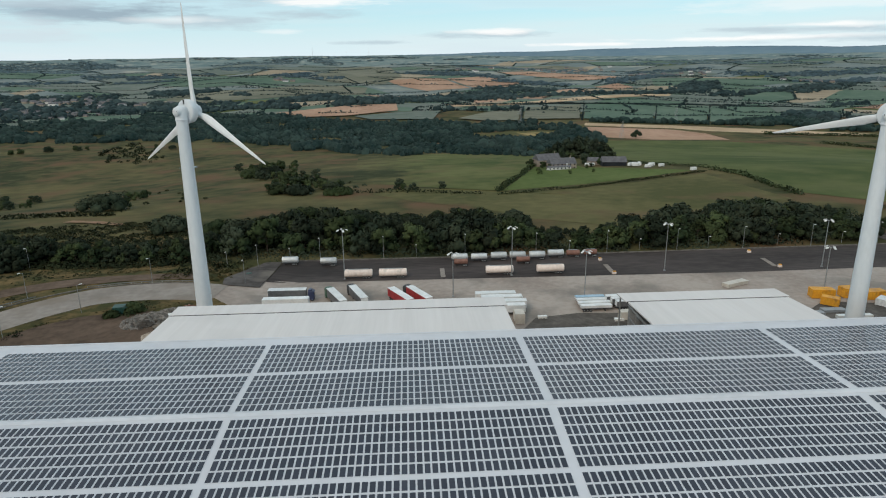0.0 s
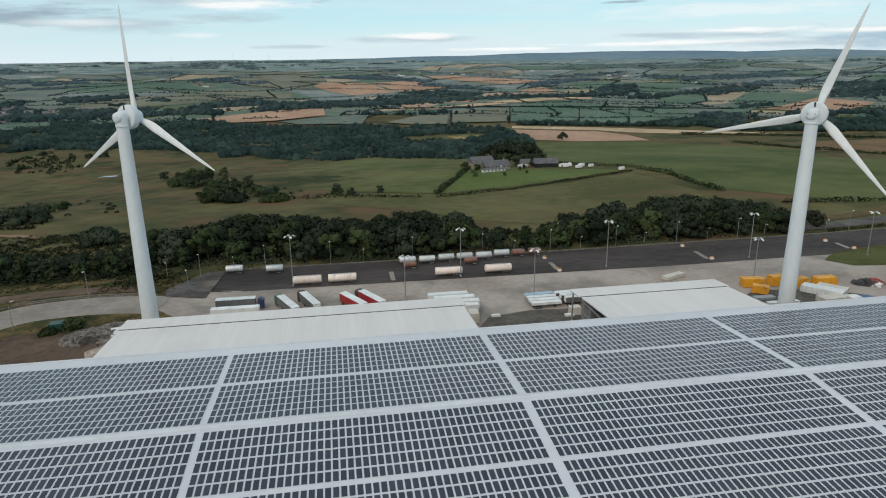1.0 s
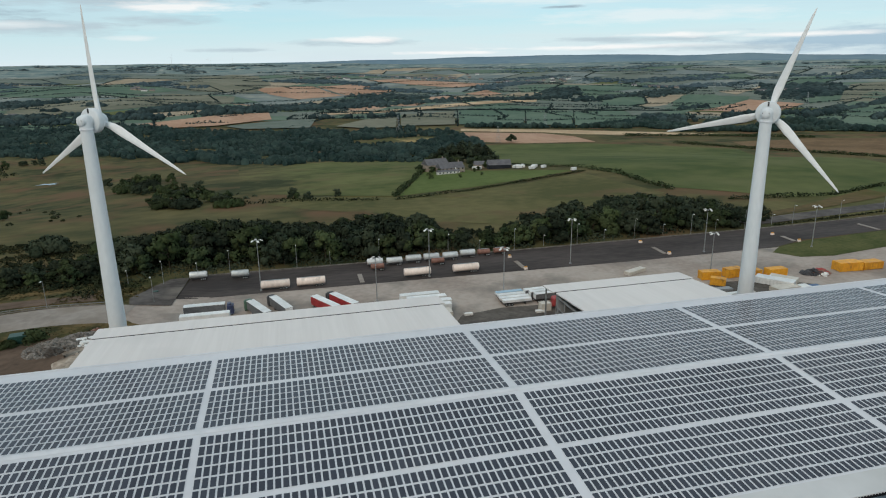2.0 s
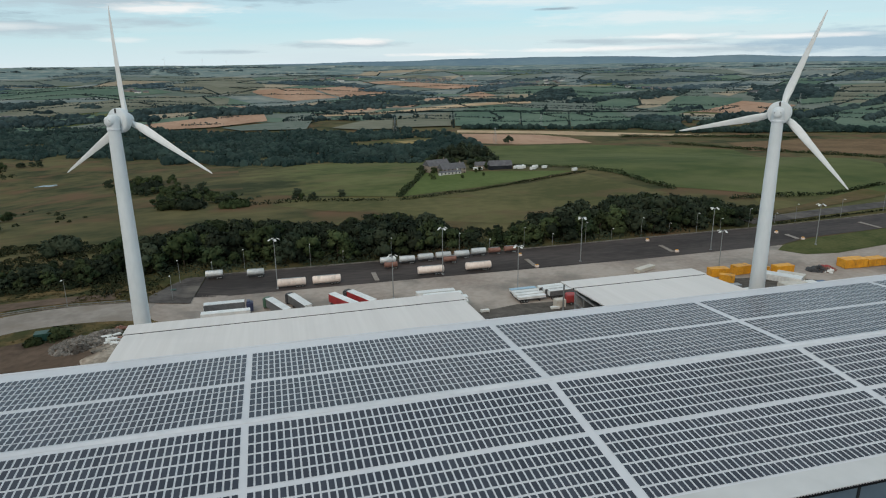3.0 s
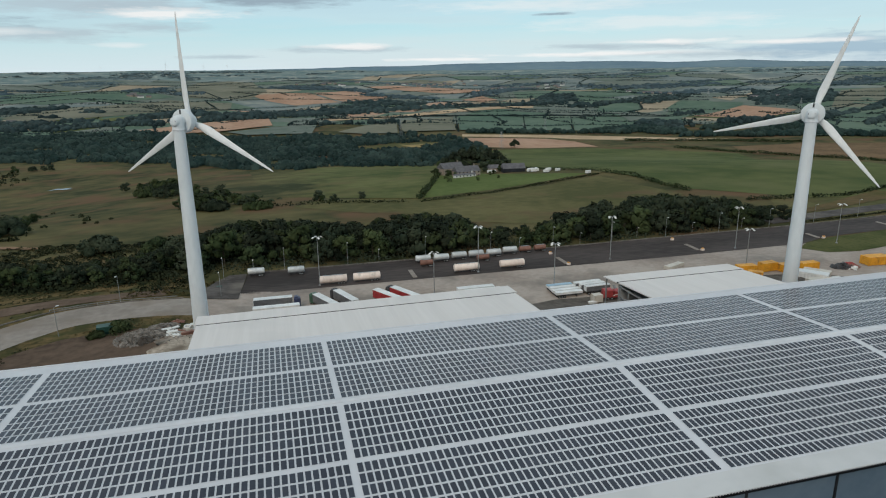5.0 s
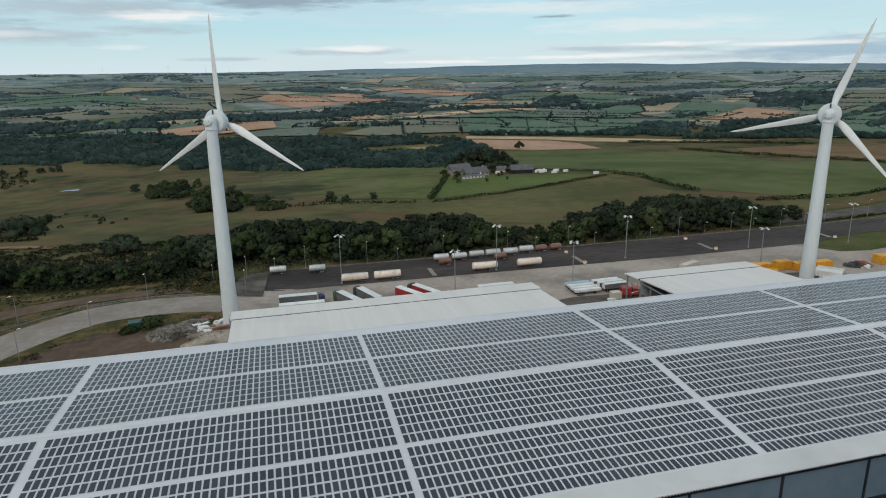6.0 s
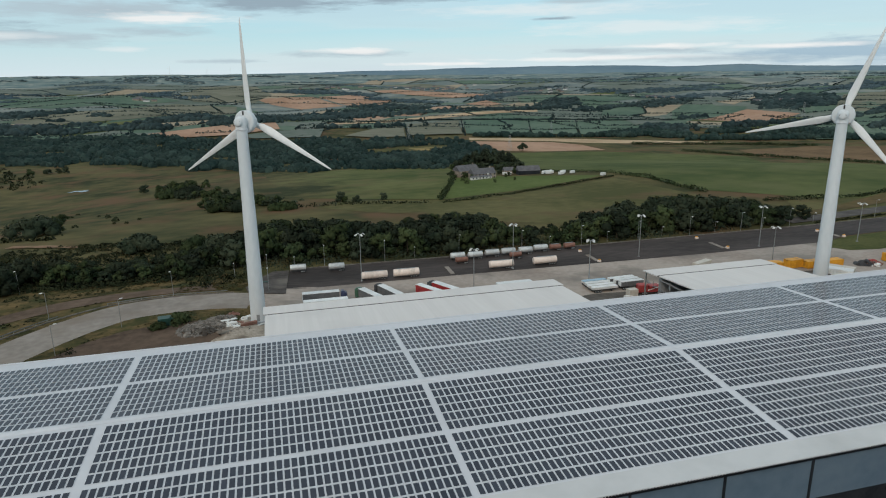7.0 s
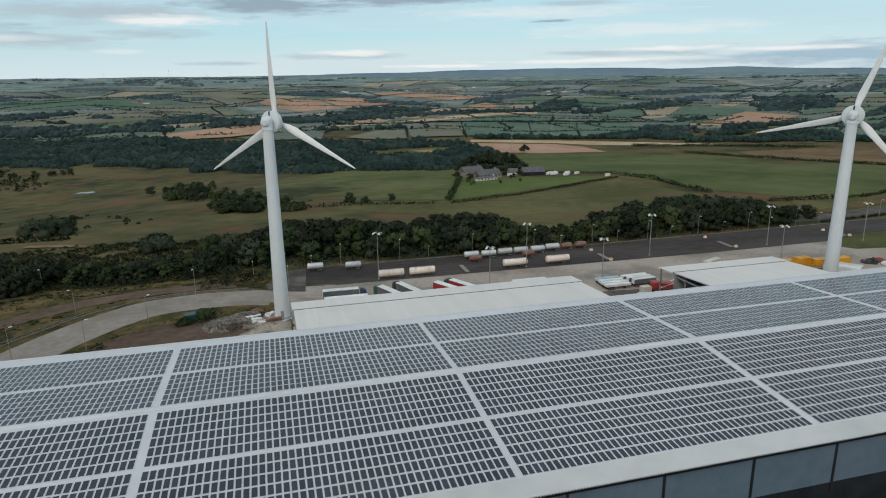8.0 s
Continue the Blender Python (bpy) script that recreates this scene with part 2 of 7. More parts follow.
M = {
    "rough_grass": material("rough_grass", (0.031, 0.038, 0.016), (0.114, 0.097, 0.044), 0.012, 0.95, fine=0.06, detail=10.0, spots=((0.121, 0.073, 0.041), 0.02, 0.6)),
    # grass paled and blued: distance haze is put into its colour
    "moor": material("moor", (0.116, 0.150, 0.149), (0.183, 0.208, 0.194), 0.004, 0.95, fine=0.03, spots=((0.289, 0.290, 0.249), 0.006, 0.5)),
    "pasture": material("pasture", (0.051, 0.069, 0.021), (0.121, 0.123, 0.049), 0.012, 0.95, fine=0.06, detail=9.0, spots=((0.112, 0.099, 0.044), 0.022, 0.5), west=((0.031, 0.038, 0.016), (0.114, 0.097, 0.044), -15, 45)),
    "bright": material("bright_grass", (0.066, 0.092, 0.025), (0.104, 0.128, 0.043), 0.02, 0.95, fine=0.2),
    "green": material("green_ley", (0.054, 0.073, 0.025), (0.104, 0.114, 0.044), 0.007, 0.95, fine=0.05, detail=9.0, spots=((0.107, 0.112, 0.049), 0.018, 0.45)),
    "olive": material("olive_grass", (0.068, 0.069, 0.027), (0.125, 0.110, 0.049), 0.012, 0.95, fine=0.13, spots=((0.118, 0.073, 0.044), 0.02, 0.35)),
    "heath": material("heath", (0.075, 0.060, 0.028), (0.150, 0.100, 0.050), 0.02, 0.95, fine=0.2, spots=((0.07, 0.066, 0.022), 0.02, 0.8)),
    "stubble": material("stubble", (0.301, 0.182, 0.120), (0.401, 0.258, 0.180), 0.012, 0.95, fine=0.09, stretch=(1, 0.35, 1)),
    "pale": material("pale_stubble", (0.342, 0.245, 0.153), (0.475, 0.350, 0.229), 0.012, 0.95, fine=0.09),
    "tan": material("dry_grass", (0.19, 0.155, 0.062), (0.30, 0.22, 0.10), 0.012, 0.95, fine=0.09),
    "brown": material("bare_soil", (0.112, 0.072, 0.040), (0.172, 0.112, 0.062), 0.02, 0.95, fine=0.15),
    "earth": material("earth", (0.060, 0.043, 0.032), (0.125, 0.088, 0.065), 0.06, 0.95, bump=0.08, fine=0.5),
    "concrete": material("yard_concrete", (0.255, 0.208, 0.177), (0.36, 0.308, 0.267), 0.045, 0.85, fine=0.5, spots=((0.17, 0.15, 0.13), 0.05, 0.45), gloss=0.2),
    "asphalt": material("asphalt", (0.037, 0.031, 0.029), (0.074, 0.061, 0.057), 0.06, 0.85, fine=0.6, stretch=(0.3, 1, 1), gloss=0.15),
    "road": material("road_concrete", (0.195, 0.166, 0.142), (0.28, 0.247, 0.218), 0.05, 0.85, fine=0.45, spots=((0.19, 0.155, 0.125), 0.06, 0.4), gloss=0.2),
    "verge": material("verge_grass", (0.046, 0.058, 0.019), (0.092, 0.094, 0.037), 0.06, 0.95, bump=0.05, fine=0.6),
    "roof": material("roof_sheet", (0.500, 0.502, 0.527), (0.572, 0.574, 0.598), 0.03, 0.55, fine=0.35, spots=((0.50, 0.498, 0.505), 0.06, 0.3), gloss=0.3),
    "annex_roof": material("annex_roof_sheet", (0.592, 0.556, 0.533), (0.640, 0.604, 0.580), 0.35, 0.6, fine=1.6, stretch=(1, 0.03, 0.03), spots=((0.56, 0.53, 0.51), 0.05, 0.4), gloss=0.25),
    "eave": material("eaves_sheet", (0.455, 0.455, 0.452), (0.535, 0.532, 0.528), 0.03, 0.6, fine=0.3, spots=((0.43, 0.43, 0.42), 0.05, 0.4), gloss=0.3),
    "flashing": material("roof_flashing", (0.505, 0.508, 0.532), (0.583, 0.586, 0.608), 0.08, 0.5, fine=0.7, gloss=0.3),
    "gutter": material("dark_gutter", (0.006, 0.007, 0.009), (0.012, 0.013, 0.016), 0.5, 0.8, gloss=0.1),
    "wall": material("wall_sheet", (0.085, 0.128, 0.178), (0.125, 0.172, 0.222), 0.05, 0.3, fine=0.5),
    "wall_dark": material("dark_cladding", (0.010, 0.012, 0.016), (0.022, 0.025, 0.03), 0.2, 0.7, gloss=0.2),
    "wall_grey": material("grey_cladding", (0.22, 0.235, 0.245), (0.30, 0.31, 0.315), 0.1, 0.5),
    "cell": material("solar_glass", (0.034, 0.039, 0.053), (0.047, 0.052, 0.067), 0.06, 0.24, fine=2.0, island=0.13, gloss=0.15),
    "cell_one": material("solar_glass_single", (0.034, 0.039, 0.053), (0.047, 0.052, 0.067), 0.06, 0.24, fine=2.0, each=0.13, gloss=0.15),
    "alu": material("panel_frame", (0.515, 0.535, 0.57), (0.61, 0.635, 0.66), 0.5, 0.45, 0.1),
    "white_paint": material("turbine_paint", (0.565, 0.60, 0.62), (0.635, 0.665, 0.68), 0.12, 0.5, fine=1.3, stretch=(1, 1, 0.3), gloss=0.3),
    "blade_paint": material("blade_paint", (0.66, 0.67, 0.67), (0.74, 0.75, 0.75), 0.15, 0.4, fine=1.0),
    "vent": material("vent_black", (0.02, 0.02, 0.022), (0.04, 0.04, 0.042), 1.0, 0.6),
    "steel": material("galvanised", (0.26, 0.27, 0.27), (0.36, 0.37, 0.37), 0.7, 0.5, 0.5),
    "rail": material("weathered_rail", (0.13, 0.132, 0.13), (0.22, 0.22, 0.215), 0.8, 0.6, 0.3),
    "lamp_head": material("lamp_head", (0.62, 0.62, 0.60), (0.74, 0.74, 0.72), 1.0, 0.35),
    "tank_cream": material("cream_tank", (0.66, 0.545, 0.475), (0.80, 0.68, 0.60), 0.25, 0.5, fine=1.5, stretch=(1, 1, 0.4), spots=((0.50, 0.42, 0.36), 0.5, 0.3), each=0.05),
    "tank_silver": material("silver_tank", (0.46, 0.47, 0.47), (0.60, 0.61, 0.60), 0.3, 0.4, 0.2, fine=1.5, each=0.1),
    "tank_rust": material("rust_tank", (0.16, 0.075, 0.055), (0.26, 0.13, 0.095), 0.4, 0.7, fine=1.8),
    "tyre": material("tyre", (0.012, 0.012, 0.013), (0.025, 0.025, 0.026), 2.0, 0.8),
    "chassis": material("chassis", (0.025, 0.025, 0.028), (0.05, 0.05, 0.052), 1.0, 0.6),
    "trailer_white": material("trailer_roof", (0.55, 0.56, 0.555), (0.70, 0.70, 0.69), 0.3, 0.5, fine=1.5, each=0.06),
    "trailer_red": material("red_curtain", (0.24, 0.018, 0.020), (0.34, 0.032, 0.034), 0.4, 0.55, fine=1.6),
    "trailer_grey": material("grey_curtain", (0.085, 0.087, 0.09), (0.13, 0.132, 0.135), 0.4, 0.55, fine=1.6),
    "cab_blue": material("blue_cab", (0.03, 0.04, 0.085), (0.05, 0.06, 0.12), 0.5, 0.35),
    "cab_green": material("green_cab", (0.03, 0.085, 0.05), (0.05, 0.12, 0.07), 0.5, 0.35),
    "glass_dark": material("cab_glass", (0.012, 0.014, 0.016), (0.02, 0.022, 0.024), 1.0, 0.1),
    "yellow": material("yellow_steel", (0.52, 0.225, 0.012), (0.70, 0.33, 0.022), 0.3, 0.55, fine=1.6, spots=((0.30, 0.14, 0.03), 0.5, 0.35), each=0.1),
    "red_steel": material("red_steel", (0.26, 0.03, 0.03), (0.36, 0.055, 0.05), 0.5, 0.55, fine=2.0),
    "roof_blue": material("pale_blue_roof", (0.24, 0.36, 0.46), (0.32, 0.45, 0.55), 0.3, 0.5),
    "dirt": material("wet_dirt", (0.060, 0.053, 0.047), (0.135, 0.120, 0.106), 0.09, 0.9, bump=0.05, fine=0.6),
    "apron": material("worn_asphalt", (0.060, 0.053, 0.050), (0.115, 0.104, 0.097), 0.1, 0.9, fine=0.5, spots=((0.17, 0.15, 0.13), 0.06, 0.5), gloss=0.15),
    "bank_grass": material("bank_grass", (0.030, 0.031, 0.013), (0.150, 0.104, 0.048), 0.11, 0.95, fine=0.6, bump=0.06, detail=8.0, spots=((0.046, 0.050, 0.020), 0.09, 0.75)),
    "bank_earth": material("bank_earth", (0.085, 0.060, 0.044), (0.145, 0.104, 0.078), 0.08, 0.95, fine=0.5, bump=0.05),
    "clay": material("bare_clay", (0.19, 0.115, 0.072), (0.28, 0.18, 0.118), 0.06, 0.95, fine=0.4, spots=((0.08, 0.07, 0.03), 0.12, 0.35)),
    "sand": material("sandy_ground", (0.20, 0.165, 0.13), (0.46, 0.40, 0.335), 0.16, 0.9, bump=0.05, fine=1.0, spots=((0.15, 0.12, 0.095), 0.25, 0.5)),
    "beige": material("beige_panel", (0.42, 0.385, 0.33), (0.55, 0.51, 0.45), 0.3, 0.65, fine=1.5),
    "blue_sheet": material("blue_sheet", (0.03, 0.075, 0.16), (0.05, 0.11, 0.22), 0.4, 0.6),
    "green_sheet": material("green_sheet", (0.010, 0.045, 0.036), (0.018, 0.066, 0.053), 0.4, 0.5),
    "rubble": material("rubble", (0.11, 0.10, 0.088), (0.22, 0.20, 0.18), 0.5, 0.9, fine=2.5, island=0.3),
    "bag_white": material("white_sacks", (0.58, 0.58, 0.56), (0.70, 0.70, 0.68), 0.6, 0.7),
    "slate": material("slate_roof", (0.075, 0.072, 0.078), (0.12, 0.115, 0.12), 0.3, 0.8, fine=1.5),
    "stone": material("house_stone", (0.23, 0.19, 0.155), (0.33, 0.28, 0.23), 0.3, 0.9, fine=1.5),
    "render": material("white_render", (0.55, 0.54, 0.51), (0.66, 0.65, 0.62), 0.3, 0.8),
    "window": material("window_glass", (0.02, 0.024, 0.03), (0.03, 0.034, 0.04), 1.0, 0.12),
    "bark": material("bark", (0.05, 0.04, 0.03), (0.09, 0.075, 0.06), 1.5, 0.9, fine=9),
    "leaf": material("leaves", (0.020, 0.032, 0.015), (0.047, 0.061, 0.027), 0.10, 0.8, fine=0.5, island=0.1, each=0.34, gloss=0.06),
    "leaf_dark": material("dark_leaves", (0.019, 0.029, 0.018), (0.043, 0.053, 0.033), 0.10, 0.8, fine=0.5, island=0.1, each=0.4, gloss=0.06),
    # dark green pushed towards blue: a little valley haze in the leaf colour
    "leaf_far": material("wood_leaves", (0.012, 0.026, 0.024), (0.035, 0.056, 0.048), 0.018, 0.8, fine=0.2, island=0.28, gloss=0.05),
    "leaf_olive": material("olive_leaves", (0.032, 0.048, 0.020), (0.066, 0.084, 0.036), 0.10, 0.8, fine=0.5, island=0.1, each=0.3, gloss=0.06),
    # far-field tones: aerial haze is mixed into these base colours
    "hill_green": material("hazed_upland_grass", (0.071, 0.115, 0.084), (0.118, 0.160, 0.118), 0.006, 0.95, fine=0.04),
    "hill_dull": material("hazed_rough_grass", (0.103, 0.128, 0.106), (0.158, 0.175, 0.150), 0.006, 0.95, fine=0.04),
    "hill_straw": material("hazed_hay", (0.237, 0.195, 0.136), (0.342, 0.280, 0.202), 0.006, 0.95, fine=0.04),
    "hazed_olive": material("hazed_olive_grass", (0.123, 0.126, 0.092), (0.183, 0.178, 0.133), 0.006, 0.95, fine=0.04),
    # three leaf tones for growing distance, each with more blue haze painted in
    "haze_leaf": material("blue_haze_leaves", (0.019, 0.034, 0.036), (0.040, 0.060, 0.059), 0.008, 0.8, fine=0.04, island=0.35, gloss=0.06),
    "haze_leaf_mid": material("mid_haze_leaves", (0.040, 0.064, 0.076), (0.065, 0.094, 0.105), 0.008, 0.8, fine=0.04, island=0.25, gloss=0.06),
    "haze_leaf_far": material("far_haze_leaves", (0.066, 0.100, 0.112), (0.105, 0.142, 0.150), 0.008, 0.85, fine=0.04, island=0.2, gloss=0.06),
    # skyline tones: pale field patches and blue haze, both put into the colour
    "hazed_hill": material("hazed_hill_grass", (0.092, 0.145, 0.150), (0.205, 0.245, 0.228), 0.016, 0.95, fine=0.06, stretch=(0.4, 2.2, 5), spots=((0.30, 0.31, 0.27), 0.014, 0.4)),
    "hazed_ridge": material("haze_blue_ridge", (0.122, 0.185, 0.232), (0.165, 0.230, 0.262), 0.0025, 0.95, fine=0.012, stretch=(1, 1, 6)),
    "scrub": material("scrub_leaves", (0.011, 0.017, 0.009), (0.032, 0.037, 0.017), 0.07, 0.8, fine=0.4, island=0.15, gloss=0.06),
    "bracken": material("bracken", (0.040, 0.040, 0.016), (0.095, 0.072, 0.031), 0.06, 0.85, fine=0.3, island=0.2, gloss=0.06),
}


# ---- mesh tools ----
class Build:
    """Gathers faces for one mesh; each face carries a material slot and a smooth flag."""

    def __init__(self):
        self.v, self.f, self.m, self.s = [], [], [], []

    def face(self, pts, slot=0, soft=False):
        i = len(self.v)
        self.v += [tuple(p) for p in pts]
        self.f.append(tuple(range(i, i + len(pts)))), self.m.append(slot), self.s.append(soft)

    def mesh(self, verts, faces, slot=0, soft=False):
        i = len(self.v)
        self.v += [tuple(p) for p in verts]
        self.f += [tuple(i + k for k in f) for f in faces]
        self.m += [slot] * len(faces)
        self.s += [soft] * len(faces)

    def box(self, c, s, slot=0, turn=0.0, bevel=0.0, mat=None):
        """A box round c of the size s, turned about z by degrees, with cut upright corners."""
        hx, hy, hz = s[0] / 2, s[1] / 2, s[2] / 2
        b = min(bevel, hx * 0.8, hy * 0.8)
        ring = [(-hx, -hy + b), (-hx + b, -hy), (hx - b, -hy), (hx, -hy + b), (hx, hy - b), (hx - b, hy), (-hx + b, hy), (-hx, hy - b)] if b else [(-hx, -hy), (hx, -hy), (hx, hy), (-hx, hy)]
        t = min(b, hz * 0.8)
        k = 1 - (t / max(hx, hy) if b else 0)
        n = len(ring)
        rows = [(ring, -hz), (ring, hz - t)] + ([([(x * k, y * k) for x, y in ring], hz)] if b else [])
        ca, sa_ = math.cos(radians(turn)), math.sin(radians(turn))
        verts = [(c[0] + x * ca - y * sa_, c[1] + x * sa_ + y * ca, c[2] + z) for rr, z in rows for x, y in rr]
        if mat is not None:
            verts = [mat @ Vector(p) for p in verts]
        faces = [tuple(reversed(range(n))), tuple((len(rows) - 1) * n + i for i in range(n))]
        for r in range(len(rows) - 1):
            faces += [(r * n + i, r * n + (i + 1) % n, (r + 1) * n + (i + 1) % n, (r + 1) * n + i) for i in range(n)]
        self.mesh(verts, faces, slot)
        return self

    def rod(self, a, b, ra, rb=None, sides=8, slot=0, soft=True, ends=True):
        """A tapering round bar from a to b."""
        rb = ra if rb is None else rb
        a, b = Vector(a), Vector(b)
        q = (b - a).to_track_quat("Z", "Y")
        verts = []
        for p, r in ((a, ra), (b, rb)):
            verts += [p + q @ Vector((math.cos(t) * r, math.sin(t) * r, 0)) for t in (2 * math.pi * i / sides for i in range(sides))]
        self.mesh(verts, [(i, (i + 1) % sides, sides + (i + 1) % sides, sides + i) for i in range(sides)], slot, soft)
        if ends:
            self.face(list(reversed(verts[:sides])), slot), self.face(verts[sides:], slot)
        return self

    def lathe(self, rings, sides=24, slot=0, mat=None, soft=True):
        """Rings of (height, radius) turned about the z axis."""
        verts = [Vector((math.cos(2 * math.pi * i / sides) * r, math.sin(2 * math.pi * i / sides) * r, z)) for z, r in rings for i in range(sides)]
        if mat is not None:
            verts = [mat @ p for p in verts]
        faces = [(k * sides + i, k * sides + (i + 1) % sides, (k + 1) * sides + (i + 1) % sides, (k + 1) * sides + i) for k in range(len(rings) - 1) for i in range(sides)]
        self.mesh(verts, faces, slot, soft)
        if rings[0][1] > 0.02:
            self.face(list(reversed(verts[:sides])), slot)
        if rings[-1][1] > 0.02:
            self.face(verts[-sides:], slot)
        return self

    def data(self, name, mats):
        me = bpy.data.meshes.new(name)
        me.from_pydata(self.v, [], self.f)
        for m in mats if isinstance(mats, (list, tuple)) else [mats]:
            me.materials.append(m)
        me.polygons.foreach_set("material_index", np.array(self.m, np.int32))
        me.polygons.foreach_set("use_smooth", np.array(self.s, bool))
        me.update()
        return me


def part(name, build, mats, parent, label=""):
    ob = new(name, build.data(name, mats) if isinstance(build, Build) else build)
    ob.parent = parent
    return tagged(ob, label)


def thing(name, label, category, group="", at=None, kind=""):
    ob = new(name)
    ob.empty_display_size = 0.5
    if at is not None:
        ob.matrix_basis = at
    return tagged(ob, label, category, group, kind)


def solid(name, build, mats, label, category, group="", kind=""):
    return tagged(new(name, build.data(name, mats)), label, category, group, kind)


def zg(x, y):
    return float(ground_z(x, y))


# ---- ground: one sheet to the horizon ----
def make_ground():
    ang = np.concatenate([np.arange(-180, -64, 4.0), np.arange(-64, 72, 0.42), np.arange(72, 180, 4.0)])
    rad = np.concatenate([np.arange(10, 100, 15.0), np.arange(100, 420, 4.0), 420 * 1.022 ** np.arange(0, 114)])
    rad = rad[rad < 4960]
    a, r = np.meshgrid(np.radians(ang), rad)
    x, y = r * np.sin(a), r * np.cos(a) - 100
    z = ground_z(x, y)
    na, nr = len(ang), len(rad)
    verts = np.stack([x, y, z], -1).reshape(-1, 3).tolist() + [(0, -100, zg(0, -100))]
    faces = []
    for i in range(nr - 1):
        for j in range(na):
            k = (j + 1) % na
            faces.append((i * na + j, i * na + k, (i + 1) * na + k, (i + 1) * na + j))
    c = len(verts) - 1
    faces += [(c, (j + 1) % na, j) for j in range(na)]
    me = bpy.data.meshes.new("ground")
    me.from_pydata(verts, [], [f[::-1] for f in faces])
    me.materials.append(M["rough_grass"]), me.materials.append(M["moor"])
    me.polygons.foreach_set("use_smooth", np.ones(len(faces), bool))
    # beyond 2900 m the sheet takes the tone with haze mixed in
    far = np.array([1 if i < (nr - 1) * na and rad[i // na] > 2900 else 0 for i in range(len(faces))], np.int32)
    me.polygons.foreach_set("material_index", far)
    me.update()
    tagged(new("ground", me), "rough moorland grass falling into a wide valley", "ground", kind="structure")


make_ground()


def far_range(name, reach, rise, crest, mat, label):
    """A range of hills round the northern skyline: a long slope up to the crest and a short fall behind it."""
    ang = np.arange(-75, 90, 0.12)
    a = np.radians(ang)
    ripple = 0.018 * np.sin(ang * 0.83 + reach) + 0.008 * np.sin(ang * 2.9 + 1) * np.sin(ang * 0.31) + 0.004 * np.sin(ang * 11.3 + 2) + 0.003 * np.sin(ang * 29 + 3)
    top = 75.8 + reach * np.tan(np.radians(np.interp(ang, *crest) + ripple))
    rows = []
    for k in range(13):
        u = k / 12
        r = reach - rise * (1 - u)
        lump = 1 + 0.015 * np.sin(ang * (1.3 + 0.9 * u) + 9 * u)
        rows.append(np.column_stack([r * np.sin(a), r * np.cos(a) - 100, 25 + (top - 25) * (u ** 1.3) * np.where(u < 1, lump, 1.0)]))
    rows.append(np.column_stack([(reach + 60) * np.sin(a), (reach + 60) * np.cos(a) - 100, top * 0 + 20]))
    n = len(ang)
    faces = [(i * n + j, i * n + j + 1, (i + 1) * n + j + 1, (i + 1) * n + j) for i in range(len(rows) - 1) for j in range(n - 1)]
    me = bpy.data.meshes.new(name)
    me.from_pydata(np.concatenate(rows).tolist(), [], [f[::-1] for f in faces])
    me.materials.append(mat)
    me.polygons.foreach_set("use_smooth", np.ones(len(faces), bool))
    me.update()
    tagged(new(name, me), label, "hills", kind="structure")
    crest_at = lambda x, y: np.interp(np.degrees(np.arctan2(x, np.asarray(y) + 100)), ang, top)
    part_up = lambda x, y: (np.hypot(x, np.asarray(y) + 100) - reach + rise) / rise
    slope_at = lambda x, y: np.where(part_up(x, y) > 0, 25 + (crest_at(x, y) - 25) * np.clip(part_up(x, y), 0, 1) ** 1.3, -99)
    return crest_at, slope_at


# backdrop ranges; their haze is painted, bluer on the rear ridge
crest_z, hill_z = far_range("backdrop_hills", 4640, 420, ([-75, -30, -18, -8, 0, 6, 12, 20, 34, 46, 90], [0.1, 0.10, 0.17, 0.20, 0.15, 0.06, -0.06, -0.10, -0.06, -0.12, -0.1]), M["hazed_hill"], "pale hazy hills with far fields")
far_range("backdrop_ridge", 4890, 300, ([-75, -30, -10, 0, 5, 12, 17, 27, 33, 38, 44, 48, 90], [0.1, 0.10, 0.12, 0.18, 0.28, 0.36, 0.48, 0.54, 0.38, 0.46, 0.24, 0.2, 0.2]), M["hazed_ridge"], "blue hazy moorland ridge on the skyline")


def drape(name, pts, mat, lift, step, label, category, kind="structure", rings=None):
    """A sheet inside an outline of plan points, laid over the land."""
    p = np.array(pts, float)
    c = p.mean(0)
    edge = []
    for i in range(len(p)):
        q = p[(i + 1) % len(p)]
        n = max(1, int(np.hypot(*(q - p[i])) / step))
        edge += [p[i] + (q - p[i]) * k / n for k in range(n)]
    edge = np.array(edge)
    nr = rings or max(2, int(np.hypot(*(edge - c).T).max() / step))
    verts, n = [], len(edge)
    for k in range(nr + 1):
        xy = c + (edge - c) * (k / nr if k else 0.001)
        verts.append(np.column_stack([xy, ground_z(xy[:, 0], xy[:, 1]) + lift]))
    verts = np.concatenate(verts)
    faces = [(k * n + i, (k + 1) * n + i, (k + 1) * n + (i + 1) % n, k * n + (i + 1) % n) for k in range(nr) for i in range(n)]
    area = 0.5 * float(np.sum(p[:, 0] * np.roll(p[:, 1], -1) - np.roll(p[:, 0], -1) * p[:, 1]))
    if area < 0:
        faces = [f[::-1] for f in faces]
    me = bpy.data.meshes.new(name)
    me.from_pydata(verts.tolist(), [], faces)
    me.materials.append(mat)
    me.polygons.foreach_set("use_smooth", np.ones(len(faces), bool))
    me.update()
    return tagged(new(name, me), label, category, kind=kind)


